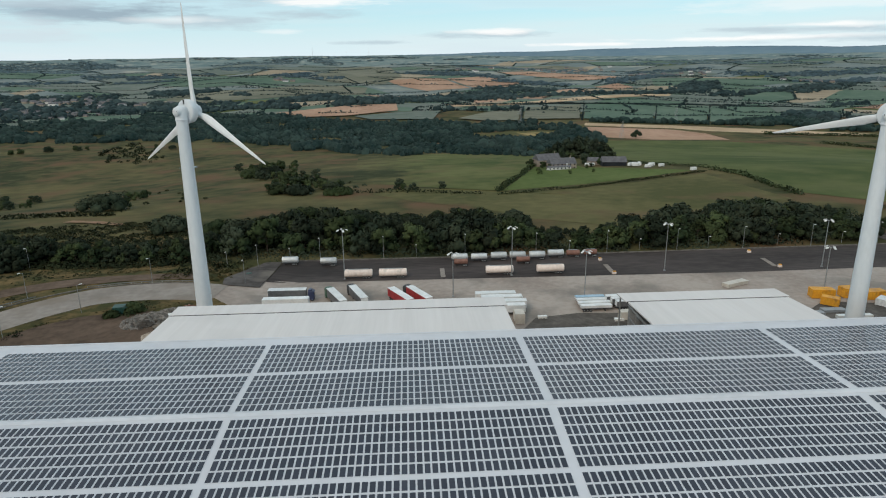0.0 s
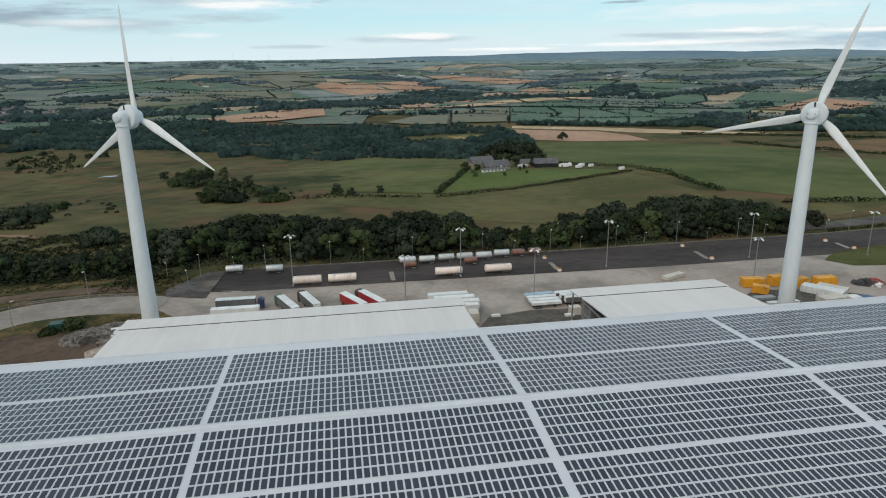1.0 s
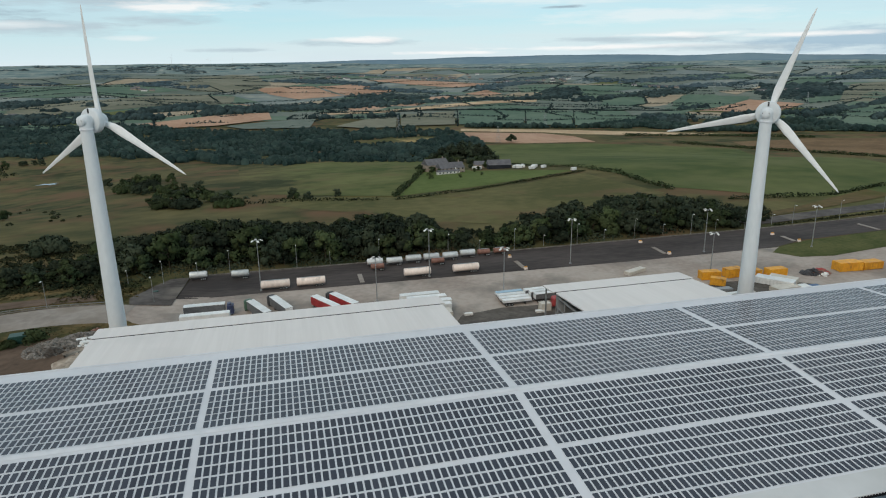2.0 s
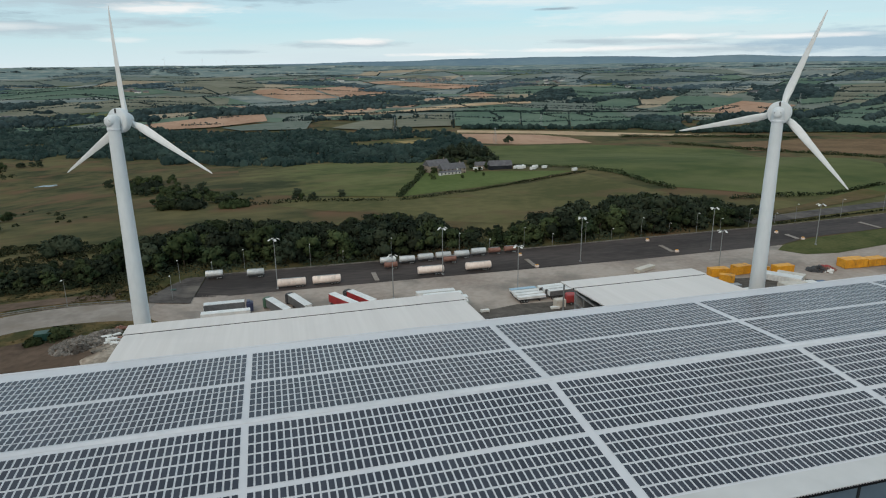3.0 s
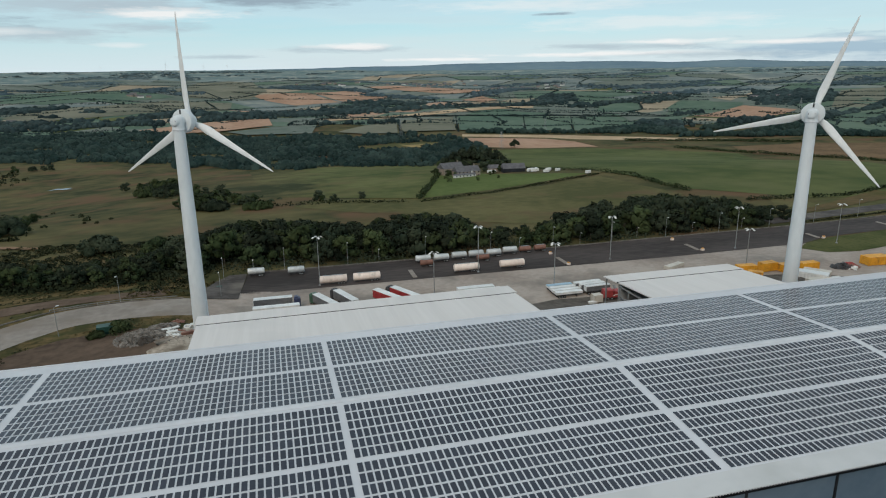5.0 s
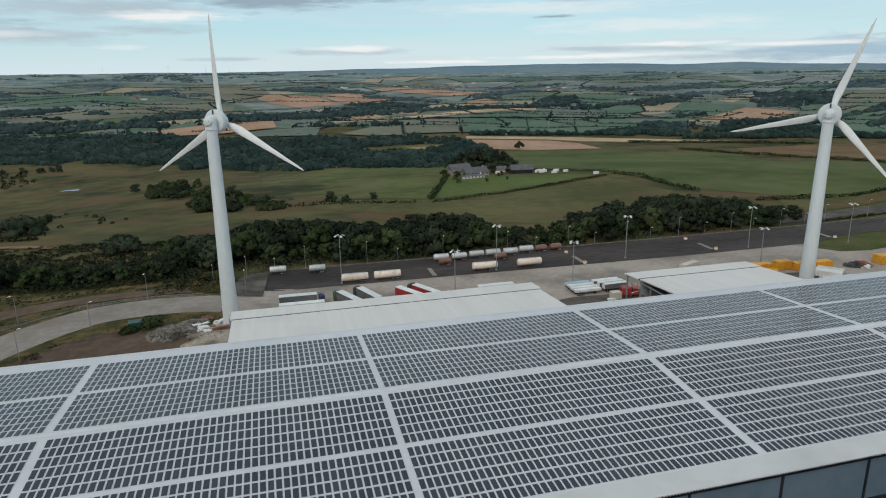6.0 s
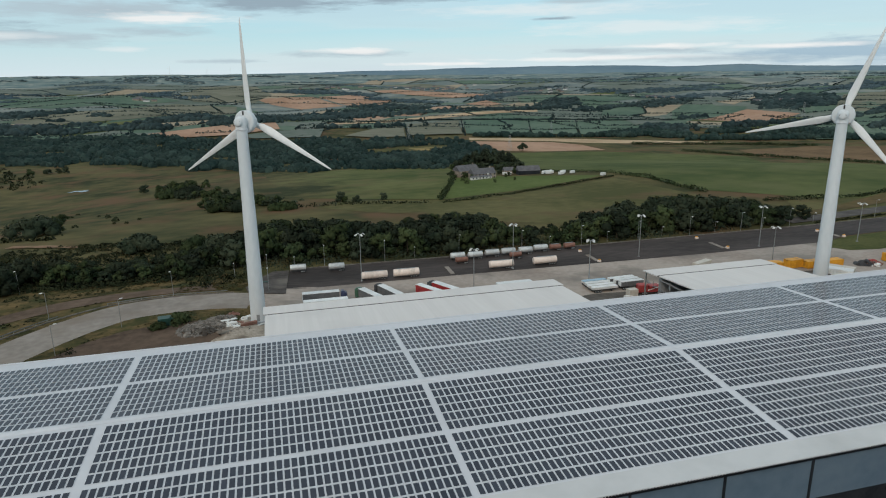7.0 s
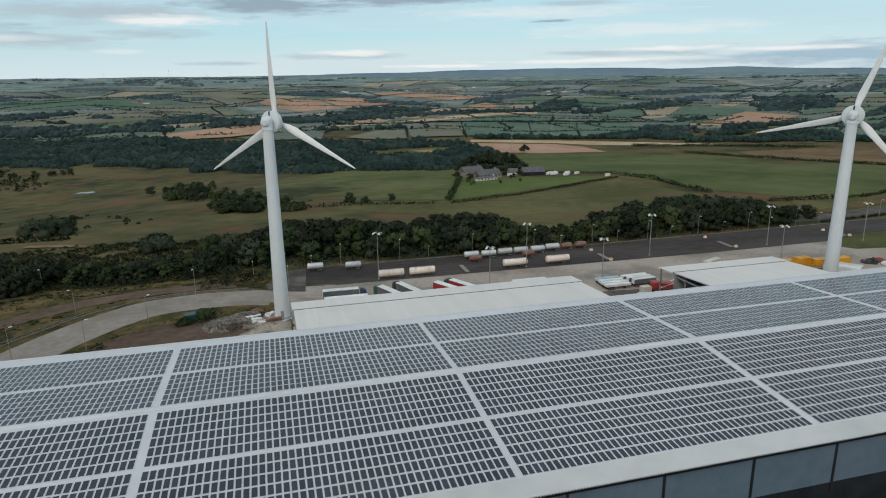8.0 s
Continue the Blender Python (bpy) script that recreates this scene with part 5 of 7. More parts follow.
LOW_H = [10.5, 8, 4.6, 8, 19, 17, 13.5, 16.5, 16.5, 12, 7.6, 7.0, 8.0, 13, 16.5, 17.5, 17.5, 18, 14, 8]


def belt_height(x, y):
    """How tall the belt grows: low scrub between the two stands, falling off up the slope."""
    return float(np.interp(x, LOW_X, LOW_H)) - 0.155 * (y - 165)


def joined_trees(name, spots, label):
    """Trees that stand too thick or too far off to be told apart: one mesh."""
    rest, turned, faces, slots, base = [], [], [], [], 0
    for x, y, kind, size, turn in spots:
        v, w, f, dark = KINDS[kind][2:6]
        c, s_ = math.cos(radians(turn)), math.sin(radians(turn))
        v = v * size
        rest.append(np.stack([v[:, 0] * c - v[:, 1] * s_ + x, v[:, 0] * s_ + v[:, 1] * c + y, v[:, 2] + zg(x, y)], -1))
        turned.append(np.stack([w[:, 0] * c - w[:, 1] * s_, w[:, 0] * s_ + w[:, 1] * c, w[:, 2]], -1))
        faces += [tuple(base + k for k in t) for t in f]
        slots += [dark] * len(f)
        base += len(v)
    me = leafy_mesh(name, np.concatenate(rest), np.concatenate(turned), faces, [M[k] for k in LEAVES], slots)
    tagged(new(name, me), label, "trees", kind="stuff")


def belt(pts, gap, sizes, seed, front):
    """Trees over an outline: those on the yard's side of the front line stand singly, the rest are one mesh."""
    rnd = random.Random(seed)
    xs, ys = [p[0] for p in pts], [p[1] for p in pts]
    rest, y = [], min(ys)
    while y < max(ys):
        x = min(xs)
        while x < max(xs):
            px, py = x + rnd.uniform(-0.45, 0.45) * gap, y + rnd.uniform(-0.45, 0.45) * gap
            x += gap
            if not inside(pts, px, py):
                continue
            light = rnd.random() < (0.6 if py < 174 and px < 140 else 0.2)
            kind, size, turn = rnd.choice((0, 2, 3, 5, 7, 7) if light else (1, 1, 4, 6, 6, 0)), rnd.uniform(*sizes), rnd.uniform(0, 360)
            size = min(size, belt_height(px, py) / KINDS[kind][6])
            if size < 0.28:
                continue
            if py < front(px):
                tree(px, py, kind, size, turn)
            else:
                rest.append((px, py, kind, size, turn))
        y += gap * 0.9
    joined_trees("tree_belt", rest, "dense green tree belt behind the lorry park")


belt([(-48, 160), (20, 158.5), (90, 158.5), (132, 160), (132, 182), (95, 196), (78, 216), (40, 236), (-20, 240), (-60, 236), (-70, 196)], 8.2, (0.55, 1.4), 21, lambda x: 180)
belt([(132, 160), (190, 161), (231, 163), (242, 172), (254, 196), (256, 222), (232, 236), (196, 232), (170, 218), (150, 200), (132, 186)], 8.2, (0.6, 1.4), 22, lambda x: 180 + 0.2 * max(0, x - 150))
belt([(-190, 160), (-120, 156), (-62, 155), (-52, 172), (-66, 196), (-90, 180), (-120, 178), (-190, 200)], 6.6, (0.45, 1.0), 23, lambda x: 176)


def scrub(name, pts, per_m2, leaf, high, mat, label, seed, kind="stuff", gaps=-9.0):
    """Low bushes over an outline, as one mesh of leaf clumps."""
    rng = np.random.default_rng(seed)
    p = np.array(pts, float)
    lo, hi = p.min(0), p.max(0)
    n = int((hi - lo).prod() * per_m2)
    xy = rng.uniform(lo, hi, (n, 2))
    keep = np.array([inside(pts, *q) for q in xy])
    clump = np.sin(xy[:, 0] / 9.1 + seed) * np.cos(xy[:, 1] / 6.3) + 0.7 * np.sin(xy[:, 0] / 4.3 - xy[:, 1] / 3.7 + seed)
    xy = xy[keep & (clump > gaps + rng.normal(scale=0.25, size=n))]
    n = len(xy)
    size = rng.uniform(0.45, 1.0, n)
    z = ground_z(xy[:, 0], xy[:, 1])
    out, way = [], []
    for k in range(19):
        d = rng.normal(size=(n, 3))
        d /= np.linalg.norm(d, axis=1)[:, None]
        d[:, 2] = np.abs(d[:, 2])
        c = np.column_stack([xy, z]) + d * (high * size)[:, None] * (1.1, 1.1, 0.95)
        nn = d + rng.normal(scale=0.5, size=d.shape)
        a = np.cross(nn, rng.normal(size=d.shape))
        a /= np.linalg.norm(a, axis=1)[:, None]
        b = np.cross(nn / np.linalg.norm(nn, axis=1)[:, None], a)
        s = (0.62 * leaf * size)[:, None] * rng.uniform(0.7, 1.3, (n, 1))
        way.append(d + (0, 0, 0.5))
        out.append(np.stack([c - a * s, c + b * s * 0.75, c + a * s, c - b * s * 0.75], 1))
    return tagged(new(name, quads_mesh(name, np.concatenate(out), mat, np.concatenate(way))), label, "bushes", kind=kind)


scrub("undergrowth", [(-50, 155), (20, 155.2), (90, 155.2), (190, 159), (232, 171), (256, 198), (256, 226), (190, 238), (136, 196), (128, 184), (88, 186), (76, 206), (40, 244), (-60, 244), (-74, 190)], 0.12, 0.8, 2.6, M["leaf_dark"], "dense green undergrowth below the trees", 31)
scrub("undergrowth", [(-180, 165), (-100, 150), (-60, 150), (-48, 165), (-66, 240), (-120, 250), (-180, 236)], 0.24, 0.7, 1.3, M["scrub"], "tangled green and brown scrub on the slope", 32, gaps=-0.65)
scrub("bracken", [(-170, 172), (-100, 170), (-70, 172), (-66, 236), (-120, 246), (-170, 232)], 0.16, 0.5, 0.7, M["bracken"], "brown bracken between low bushes", 46, gaps=-0.2)
scrub("bracken", [(-200, 126), (-120, 120), (-95, 135), (-62, 137), (-48, 137), (-40, 158), (-100, 160), (-200, 172)], 0.5, 0.35, 0.42, M["bracken"], "rough brown and olive tufts on the bank", 33, gaps=0.1)
scrub("undergrowth", [(-200, 156), (-132, 152), (-94, 149), (-74, 150), (-52, 152), (-44, 164), (-100, 174), (-200, 184)], 0.42, 0.75, 2.0, M["scrub"], "dark scrub above the bank", 39)
scrub("tussocks", [(-117, 106), (-106, 111), (-97, 118), (-86, 124), (-83, 125), (-91, 118), (-105, 107), (-115, 100)], 0.9, 0.4, 0.4, M["scrub"], "dark green tussocks between the path and the road", 47, gaps=-0.3)
scrub("tussocks", [(-128, 126), (-111, 123), (-98, 131), (-86, 137), (-66, 138), (-52, 136), (-64, 148), (-85, 149), (-104, 148), (-128, 146)], 0.42, 0.42, 0.45, M["scrub"], "dark green tussocks on the rough bank", 48, gaps=0.35)
scrub("undergrowth", [(-60, 132), (-50, 128), (-36, 150), (-38, 164), (-60, 160)], 0.16, 0.7, 1.7, M["scrub"], "mixed dark scrub behind the apron", 34)
scrub("bracken", [(-62, 127), (-46, 126), (-36, 128), (-34, 146), (-46, 140), (-60, 136)], 0.35, 0.5, 0.8, M["bracken"], "brown rough grass tufts behind the road", 45)
scrub("bracken", [(-72, 93.5), (-66, 100), (-56, 103.5), (-34, 104), (-34, 99), (-42, 97), (-56, 98), (-66, 96)], 0.5, 0.4, 0.35, M["bracken"], "rough brown grass tufts by the road", 40)
scrub("bushes", [(-150, 100), (-124, 84), (-112, 98), (-100, 112), (-112, 112), (-130, 104)], 0.06, 0.5, 0.9, M["scrub"], "dark low bushes beside the road", 35)
scrub("bushes", [(-88, 73), (-80, 82), (-74, 88), (-78, 90), (-86, 84)], 0.10, 0.4, 0.9, M["scrub"], "low weeds at the road's edge", 36)
scrub("bushes", [(-65, 92.5), (-59, 91.6), (-54, 92.5), (-53.5, 97.5), (-56.5, 98), (-58, 94.2), (-65, 94.6)], 0.5, 0.5, 1.5, M["leaf"], "green bushes round the tank hut", 37)
scrub("bushes", [(-57.6, 94.4), (-54, 94), (-53.6, 98), (-57.4, 98.4)], 0.9, 0.6, 3.1, M["leaf"], "tall green bush beside the tank hut", 41)
scrub("bushes", [(40, -62), (110, -62), (110, -40), (58, -40), (40, -48)], 0.10, 0.5, 1.8, M["leaf"], "green shrubs below the warehouse wall", 38)


drape("bare_strip", [(-160, 255), (-150, 252.5), (-142, 249.5), (-134, 246), (-126, 241), (-122, 240), (-124, 246), (-131, 250), (-138, 255), (-148, 259), (-158, 262)], M["clay"], 0.5, 4, "bare sandy clay strip in rough grass", "ground")
scrub("bushes", [(-440, 1010), (-380, 960), (-330, 850), (-300, 800), (-316, 735), (-370, 760), (-430, 880)], 0.0045, 2.6, 4.2, M["scrub"], "dark scattered scrub on the far slope", 42)
scrub("bushes", [(-250, 560), (-190, 470), (-120, 420), (-60, 300), (-90, 280), (-180, 360), (-280, 500)], 0.0012, 1.8, 2.4, M["scrub"], "few small bushes dotted over rough grass", 43)
scrub("bushes", [(-60, 500), (-30, 420), (0, 380), (-40, 330), (-90, 400)], 0.003, 1.8, 2.6, M["leaf_dark"], "small dark bushes at the pasture's edge", 44)


def hedge(line, wide=1.6, high=1.8, leaf=0.6, seed=50, mat="leaf", thin=1.0):
    rng = np.random.default_rng(seed + len(line) + int(abs(line[0][0])))
    p = np.array(line, float)
    seg = np.hypot(*np.diff(p, axis=0).T)
    n = int(seg.sum() * 9 * thin)
    t = rng.uniform(0, seg.sum(), n)
    xy = np.column_stack([np.interp(t, np.r_[0, seg.cumsum()], p[:, i]) for i in (0, 1)])
    xy += rng.normal(scale=wide * 0.4, size=xy.shape)
    gap = 0.9 + 0.2 * np.sin(t / 17.0) + 0.15 * np.sin(t / 5.3 + 1)
    c = np.column_stack([xy, ground_z(*xy.T) + rng.uniform(0, 1, n) * high * np.clip(gap, 0.4, 1.3)])
    a = rng.normal(size=(n, 3))
    a /= np.linalg.norm(a, axis=1)[:, None]
    b = np.cross(a, rng.normal(size=(n, 3)))
    b /= np.linalg.norm(b, axis=1)[:, None]
    s = leaf * 0.75 * rng.uniform(0.7, 1.4, (n, 1))
    side = np.cross(a, b)
    side = side * np.where(side[:, 2:] < 0, -1, 1) + (0, 0, 0.35)
    q = np.stack([c - a * s, c + b * s * 0.8, c + a * s, c - b * s * 0.8], 1)
    tagged(new("hedge", quads_mesh("hedge", q, M[mat], side)), "dark field hedge along a boundary", "hedge", kind="stuff")


def far_scale(r):
    return float(np.clip(1.0 - (r - 1500) / 3600, 0.3, 1.0))


GLADES = ([(-340, 1010), (-318, 960), (-296, 990), (-312, 1080)], [(128, 1086), (250, 1100), (318, 1090), (280, 962), (200, 968), (134, 996)])


def wood(pts, high):
    """A far wood: many lumpy crowns of mixed size with gaps, one mesh."""
    p = np.array(pts, float)
    c = p.mean(0)
    r = float(np.hypot(c[0], c[1] + 100))
    rng = np.random.default_rng(int(abs(c[0]) + abs(c[1])))
    lo, hi = p.min(0), p.max(0)
    near = r < 1500
    gap = 7.4 if near else 5.0 + r / 400
    n = int((hi - lo).prod() / gap ** 2)
    xy = rng.uniform(lo, hi, (n, 2))
    thin = np.sin(xy[:, 0] / 47 + 1) * np.cos(xy[:, 1] / 39) + 0.6 * np.sin(xy[:, 0] / 17 + xy[:, 1] / 23)
    drift = np.column_stack([9 * np.sin(xy[:, 1] / 31) + 7 * np.sin(xy[:, 0] / 13), 16 * np.sin(xy[:, 0] / 27 + 2) + 11 * np.sin(xy[:, 0] / 11.5)])
    xy = xy[[inside(pts, *(q + d)) and not any(inside(gap_, *(q + 0.5 * d)) for gap_ in GLADES) and t > -1.05 + 0.5 * u for q, d, t, u in zip(xy, drift, thin, rng.uniform(0, 1, n))]]
    n = len(xy)
    k_ = far_scale(r)
    z = ground_z(*xy.T)
    swell = 1 + 0.28 * np.sin(xy[:, 0] / 37 + 0.7) * np.cos(xy[:, 1] / 53) + 0.16 * np.sin(xy[:, 0] / 16 - xy[:, 1] / 21)
    tall = high * k_ * np.clip(rng.lognormal(-0.2, 0.36, n), 0.35, 1.6) * swell
    wide = rng.uniform(0.5, 0.85, n) * (1.0 if near else 1.5)
    # the farther wood gets leaves with haze in their colour
    mat = M["leaf_far"] if near else M["haze_leaf"]
    # a rounded, uneven crown for every tree
    sides, rings = (6, ((0.0, 0.8), (0.42, 0.92), (0.8, 0.58))) if near else (6, ((0.0, 0.95), (0.62, 0.8)))
    spin = rng.uniform(0, 6.28, n)
    rows = []
    for h, w in rings:
        a = spin[:, None] + 2 * np.pi * np.arange(sides) / sides + rng.uniform(-0.2, 0.2, (n, sides))
        rr = (tall * wide * w)[:, None] * rng.uniform(0.72, 1.2, (n, sides))
        rows.append(np.stack([xy[:, :1] + rr * np.cos(a), xy[:, 1:] + rr * np.sin(a), (z + tall * h)[:, None] + tall[:, None] * rng.uniform(-0.08, 0.08, (n, sides))], -1))
    verts = np.concatenate(rows + [np.column_stack([xy, z + tall])[:, None]], 1)
    nv = verts.shape[1]
    shape = [(q * sides + c, q * sides + (c + 1) % sides, (q + 1) * sides + (c + 1) % sides, (q + 1) * sides + c) for q in range(len(rings) - 1) for c in range(sides)]
    top = (len(rings) - 1) * sides
    shape += [(top + c, top + (c + 1) % sides, nv - 1) for c in range(sides)]
    faces = [tuple(nv * t + v for v in f) for t in range(n) for f in shape]
    me = bpy.data.meshes.new("wood")
    if near:
        # leaf clumps break the outline and the surface
        out, way = [], []
        for _ in range(10):
            d = rng.normal(size=(n, 3))
            d /= np.linalg.norm(d, axis=1)[:, None]
            d[:, 2] = np.abs(d[:, 2])
            q = np.column_stack([xy, z + tall * 0.36]) + d * np.column_stack([tall * wide, tall * wide, tall * 0.66]) * rng.uniform(0.84, 1.14, (n, 1))
            u = np.cross(d + rng.normal(scale=0.25, size=d.shape), rng.normal(size=d.shape))
            u /= np.linalg.norm(u, axis=1)[:, None]
            v = np.cross(d, u)
            s = 1.15 * rng.uniform(0.6, 1.4, (n, 1))
            out.append(np.stack([q - u * s, q - v * s * 0.8, q + u * s, q + v * s * 0.8], 1))
            way.append(d * 0.34 + (0, 0, 0.72))
        tagged(new("wood", quads_mesh("wood", np.concatenate(out), mat, np.concatenate(way))), "outer leaves of the valley wood", "wood", kind="stuff")
    out_ = verts - np.column_stack([xy, z + tall * 0.35])[:, None]
    out_ = out_ / np.linalg.norm(out_, axis=2, keepdims=True) * 0.34 + (0, 0, 0.72)
    me.from_pydata(verts.reshape(-1, 3).tolist(), [], faces)
    me.materials.append(mat)
    me.polygons.foreach_set("use_smooth", np.ones(len(faces), bool))
    me.update()
    me.normals_split_custom_set_from_vertices((out_ / np.linalg.norm(out_, axis=2, keepdims=True)).reshape(-1, 3).tolist())
    tagged(new("wood", me), "dark mixed wood in the valley", "wood", kind="stuff")


def wood_band(line, half, gap_scale=1.0, high=9.5):
    """A far strip of woodland along a line: crowns of mixed size, thinning out at its edges."""
    p = np.array(line, float)
    seg = np.hypot(*np.diff(p, axis=0).T)
    r = float(np.hypot(p[:, 0].mean(), p[:, 1].mean() + 100))
    rng = np.random.default_rng(int(abs(p[0, 0]) + abs(p[-1, 1])))
    gap = (7.0 + r / 420) * gap_scale
    n = int((seg.sum() + half) * 2 * half / gap ** 2)
    t = rng.uniform(-0.3 * half, seg.sum() + 0.3 * half, n)
    mid = np.column_stack([np.interp(t, np.r_[0, seg.cumsum()], p[:, i]) for i in (0, 1)]) + rng.normal(scale=0.25 * half, size=(n, 2)) * (1, 0)
    out_ = mid / np.hypot(mid[:, 0], mid[:, 1] + 100)[:, None]
    width = half * (0.75 + 0.35 * np.sin(t / 41 + p[0, 0]) + 0.2 * np.sin(t / 17))
    xy = mid + out_ * (rng.uniform(-1, 1, n) * np.clip(width, 0.25 * half, None))[:, None]
    z = np.maximum(ground_z(*xy.T), hill_z(*xy.T)) + 0.4 + 0.0004 * r
    tall = high * far_scale(r) * np.clip(rng.lognormal(-0.2, 0.45, n), 0.35, 1.8)
    wide, spin, sides = rng.uniform(0.55, 1.0, n) * (1.0 if r < 2000 else 1.15 / far_scale(r)), rng.uniform(0, 6.28, n), 6 if r < 2000 else 5
    rows = []
    rings = ((-0.05, 0.75), (0.35, 1.0), (0.75, 0.66)) if r < 2000 else ((-0.05, 0.92), (0.6, 0.8))
    for h, w in rings:
        a = spin[:, None] + 2 * np.pi * np.arange(sides) / sides + rng.uniform(-0.3, 0.3, (n, sides))
        rr = (tall * wide * w)[:, None] * rng.uniform(0.65, 1.2, (n, sides))
        rows.append(np.stack([xy[:, :1] + rr * np.cos(a), xy[:, 1:] + rr * np.sin(a), (z + tall * h)[:, None] + tall[:, None] * rng.uniform(-0.1, 0.1, (n, sides))], -1))
    verts = np.concatenate(rows + [np.column_stack([xy, z + tall])[:, None]], 1)
    nv = verts.shape[1]
    shape = [(q * sides + c, q * sides + (c + 1) % sides, (q + 1) * sides + (c + 1) % sides, (q + 1) * sides + c) for q in range(len(rings) - 1) for c in range(sides)]
    shape += [(nv - 1 - sides + c, nv - 1 - sides + (c + 1) % sides, nv - 1) for c in range(sides)]
    me = bpy.data.meshes.new("wood")
    me.from_pydata(verts.reshape(-1, 3).tolist(), [], [tuple(nv * k + v for v in f) for k in range(n) for f in shape])
    # leaf tone by distance: the farther, the more haze its colour holds
    me.materials.append(M["leaf_far"] if r < 1600 else M["haze_leaf"] if r < 2750 else M["haze_leaf_mid"] if r < 3750 else M["haze_leaf_far"])
    me.polygons.foreach_set("use_smooth", np.ones(n * len(shape), bool))
    me.update()
    tagged(new("wood", me), "dark strip of woodland between far fields", "wood", kind="stuff")


# ---- the valley: fields, woods, hedges ----
field("pasture", [(-40, 718), (75, 718), (169, 661), (172, 590), (157, 543), (114, 414), (87, 330), (26, 370), (-19, 412)])
field("bright", [(88, 330), (158, 537), (173, 446), (244, 393), (199, 369), (145, 345), (109, 336)])
field("olive", [(26, 368), (86, 328), (138, 326), (191, 349), (242, 372), (244, 312), (248, 266), (194, 244), (127, 205), (89, 230), (65, 269), (34, 292), (0, 338)])
field("green", [(328, 918), (506, 883), (669, 746), (481, 325), (366, 208), (309, 226), (265, 282), (263, 362), (261, 406), (227, 522), (226, 599)])
field("stubble", [(357, 1168), (504, 1091), (529, 1013), (521, 909), (402, 920), (340, 967), (344, 1046)])
field("pale", [(376, 1235), (538, 1171), (670, 1084), (826, 972), (705, 980), (559, 1057), (513, 1113), (363, 1189)])
field("brown", [(731, 840), (908, 861), (1052, 802), (850, 625), (760, 679), (683, 726)])
field("olive", [(125, 1341), (204, 1474), (304, 1600), (248, 1287), (179, 1288)])
field("olive", [(322, 1638), (489, 1723), (385, 1316), (262, 1307)])
field("green", [(506, 1731), (671, 1660), (533, 1283), (393, 1314)])
field("green", [(682, 1656), (789, 1597), (629, 1238), (539, 1281)])
field("green", [(798, 1592), (907, 1514), (756, 1193), (634, 1236)])
field("stubble", [(-319, 1610), (-145, 1698), (-18, 1724), (-9, 1539), (-128, 1465), (-283, 1473)])
field("pasture", [(-109, 1443), (-5, 1499), (94, 1516), (71, 1339), (-64, 1366)])
field("stubble", [(-90, 2841), (159, 2994), (247, 2474), (80, 2444), (-21, 2646)])
field("stubble", [(182, 3001), (370, 3113), (493, 2760), (365, 2439), (260, 2496)])
field("pale", [(113, 1704), (449, 1886), (859, 2034), (817, 1930), (429, 1800), (122, 1623)])
field("tan", [(298, 2068), (400, 2092), (547, 2139), (464, 1994), (324, 1999)])
field("stubble", [(444, 3258), (631, 3342), (849, 3133), (928, 2726), (758, 2693), (577, 3050)])
field("stubble", [(702, 2388), (825, 2502), (826, 2307), (737, 2223)])
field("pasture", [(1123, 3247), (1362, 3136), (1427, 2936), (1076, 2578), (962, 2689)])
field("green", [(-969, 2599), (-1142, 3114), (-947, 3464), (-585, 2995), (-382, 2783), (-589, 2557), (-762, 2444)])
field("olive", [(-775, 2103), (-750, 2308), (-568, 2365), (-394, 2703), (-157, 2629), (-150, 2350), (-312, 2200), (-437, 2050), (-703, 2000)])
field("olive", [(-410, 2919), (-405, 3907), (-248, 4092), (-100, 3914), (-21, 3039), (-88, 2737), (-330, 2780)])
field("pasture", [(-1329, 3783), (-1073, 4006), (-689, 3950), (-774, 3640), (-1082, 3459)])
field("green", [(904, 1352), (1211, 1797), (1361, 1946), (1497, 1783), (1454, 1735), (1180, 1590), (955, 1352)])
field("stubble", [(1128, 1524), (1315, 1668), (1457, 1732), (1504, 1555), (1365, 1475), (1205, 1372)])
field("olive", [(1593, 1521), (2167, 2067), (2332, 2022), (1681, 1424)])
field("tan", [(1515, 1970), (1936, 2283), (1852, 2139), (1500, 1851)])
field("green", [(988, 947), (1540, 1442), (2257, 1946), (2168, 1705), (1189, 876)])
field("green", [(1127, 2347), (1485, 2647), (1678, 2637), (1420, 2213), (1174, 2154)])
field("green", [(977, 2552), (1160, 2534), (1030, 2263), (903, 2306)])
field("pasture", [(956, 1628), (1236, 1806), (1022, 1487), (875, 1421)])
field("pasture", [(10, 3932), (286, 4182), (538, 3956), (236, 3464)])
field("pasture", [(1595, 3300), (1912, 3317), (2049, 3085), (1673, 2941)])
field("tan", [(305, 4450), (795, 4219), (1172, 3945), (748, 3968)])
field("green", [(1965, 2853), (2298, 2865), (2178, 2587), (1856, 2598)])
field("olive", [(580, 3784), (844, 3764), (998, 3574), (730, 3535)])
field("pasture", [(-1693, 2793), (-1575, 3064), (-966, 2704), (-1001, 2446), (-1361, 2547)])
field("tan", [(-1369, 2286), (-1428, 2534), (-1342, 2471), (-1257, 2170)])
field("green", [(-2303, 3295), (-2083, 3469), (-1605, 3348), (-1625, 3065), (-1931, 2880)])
field("olive", [(284, 232), (373, 244), (384, 220), (319, 167), (255, 167), (262, 198)])
field("olive", GLADES[1])
field("pasture", GLADES[0])
field("tan", [(210, 1068), (304, 1070), (292, 1012), (222, 1010)])
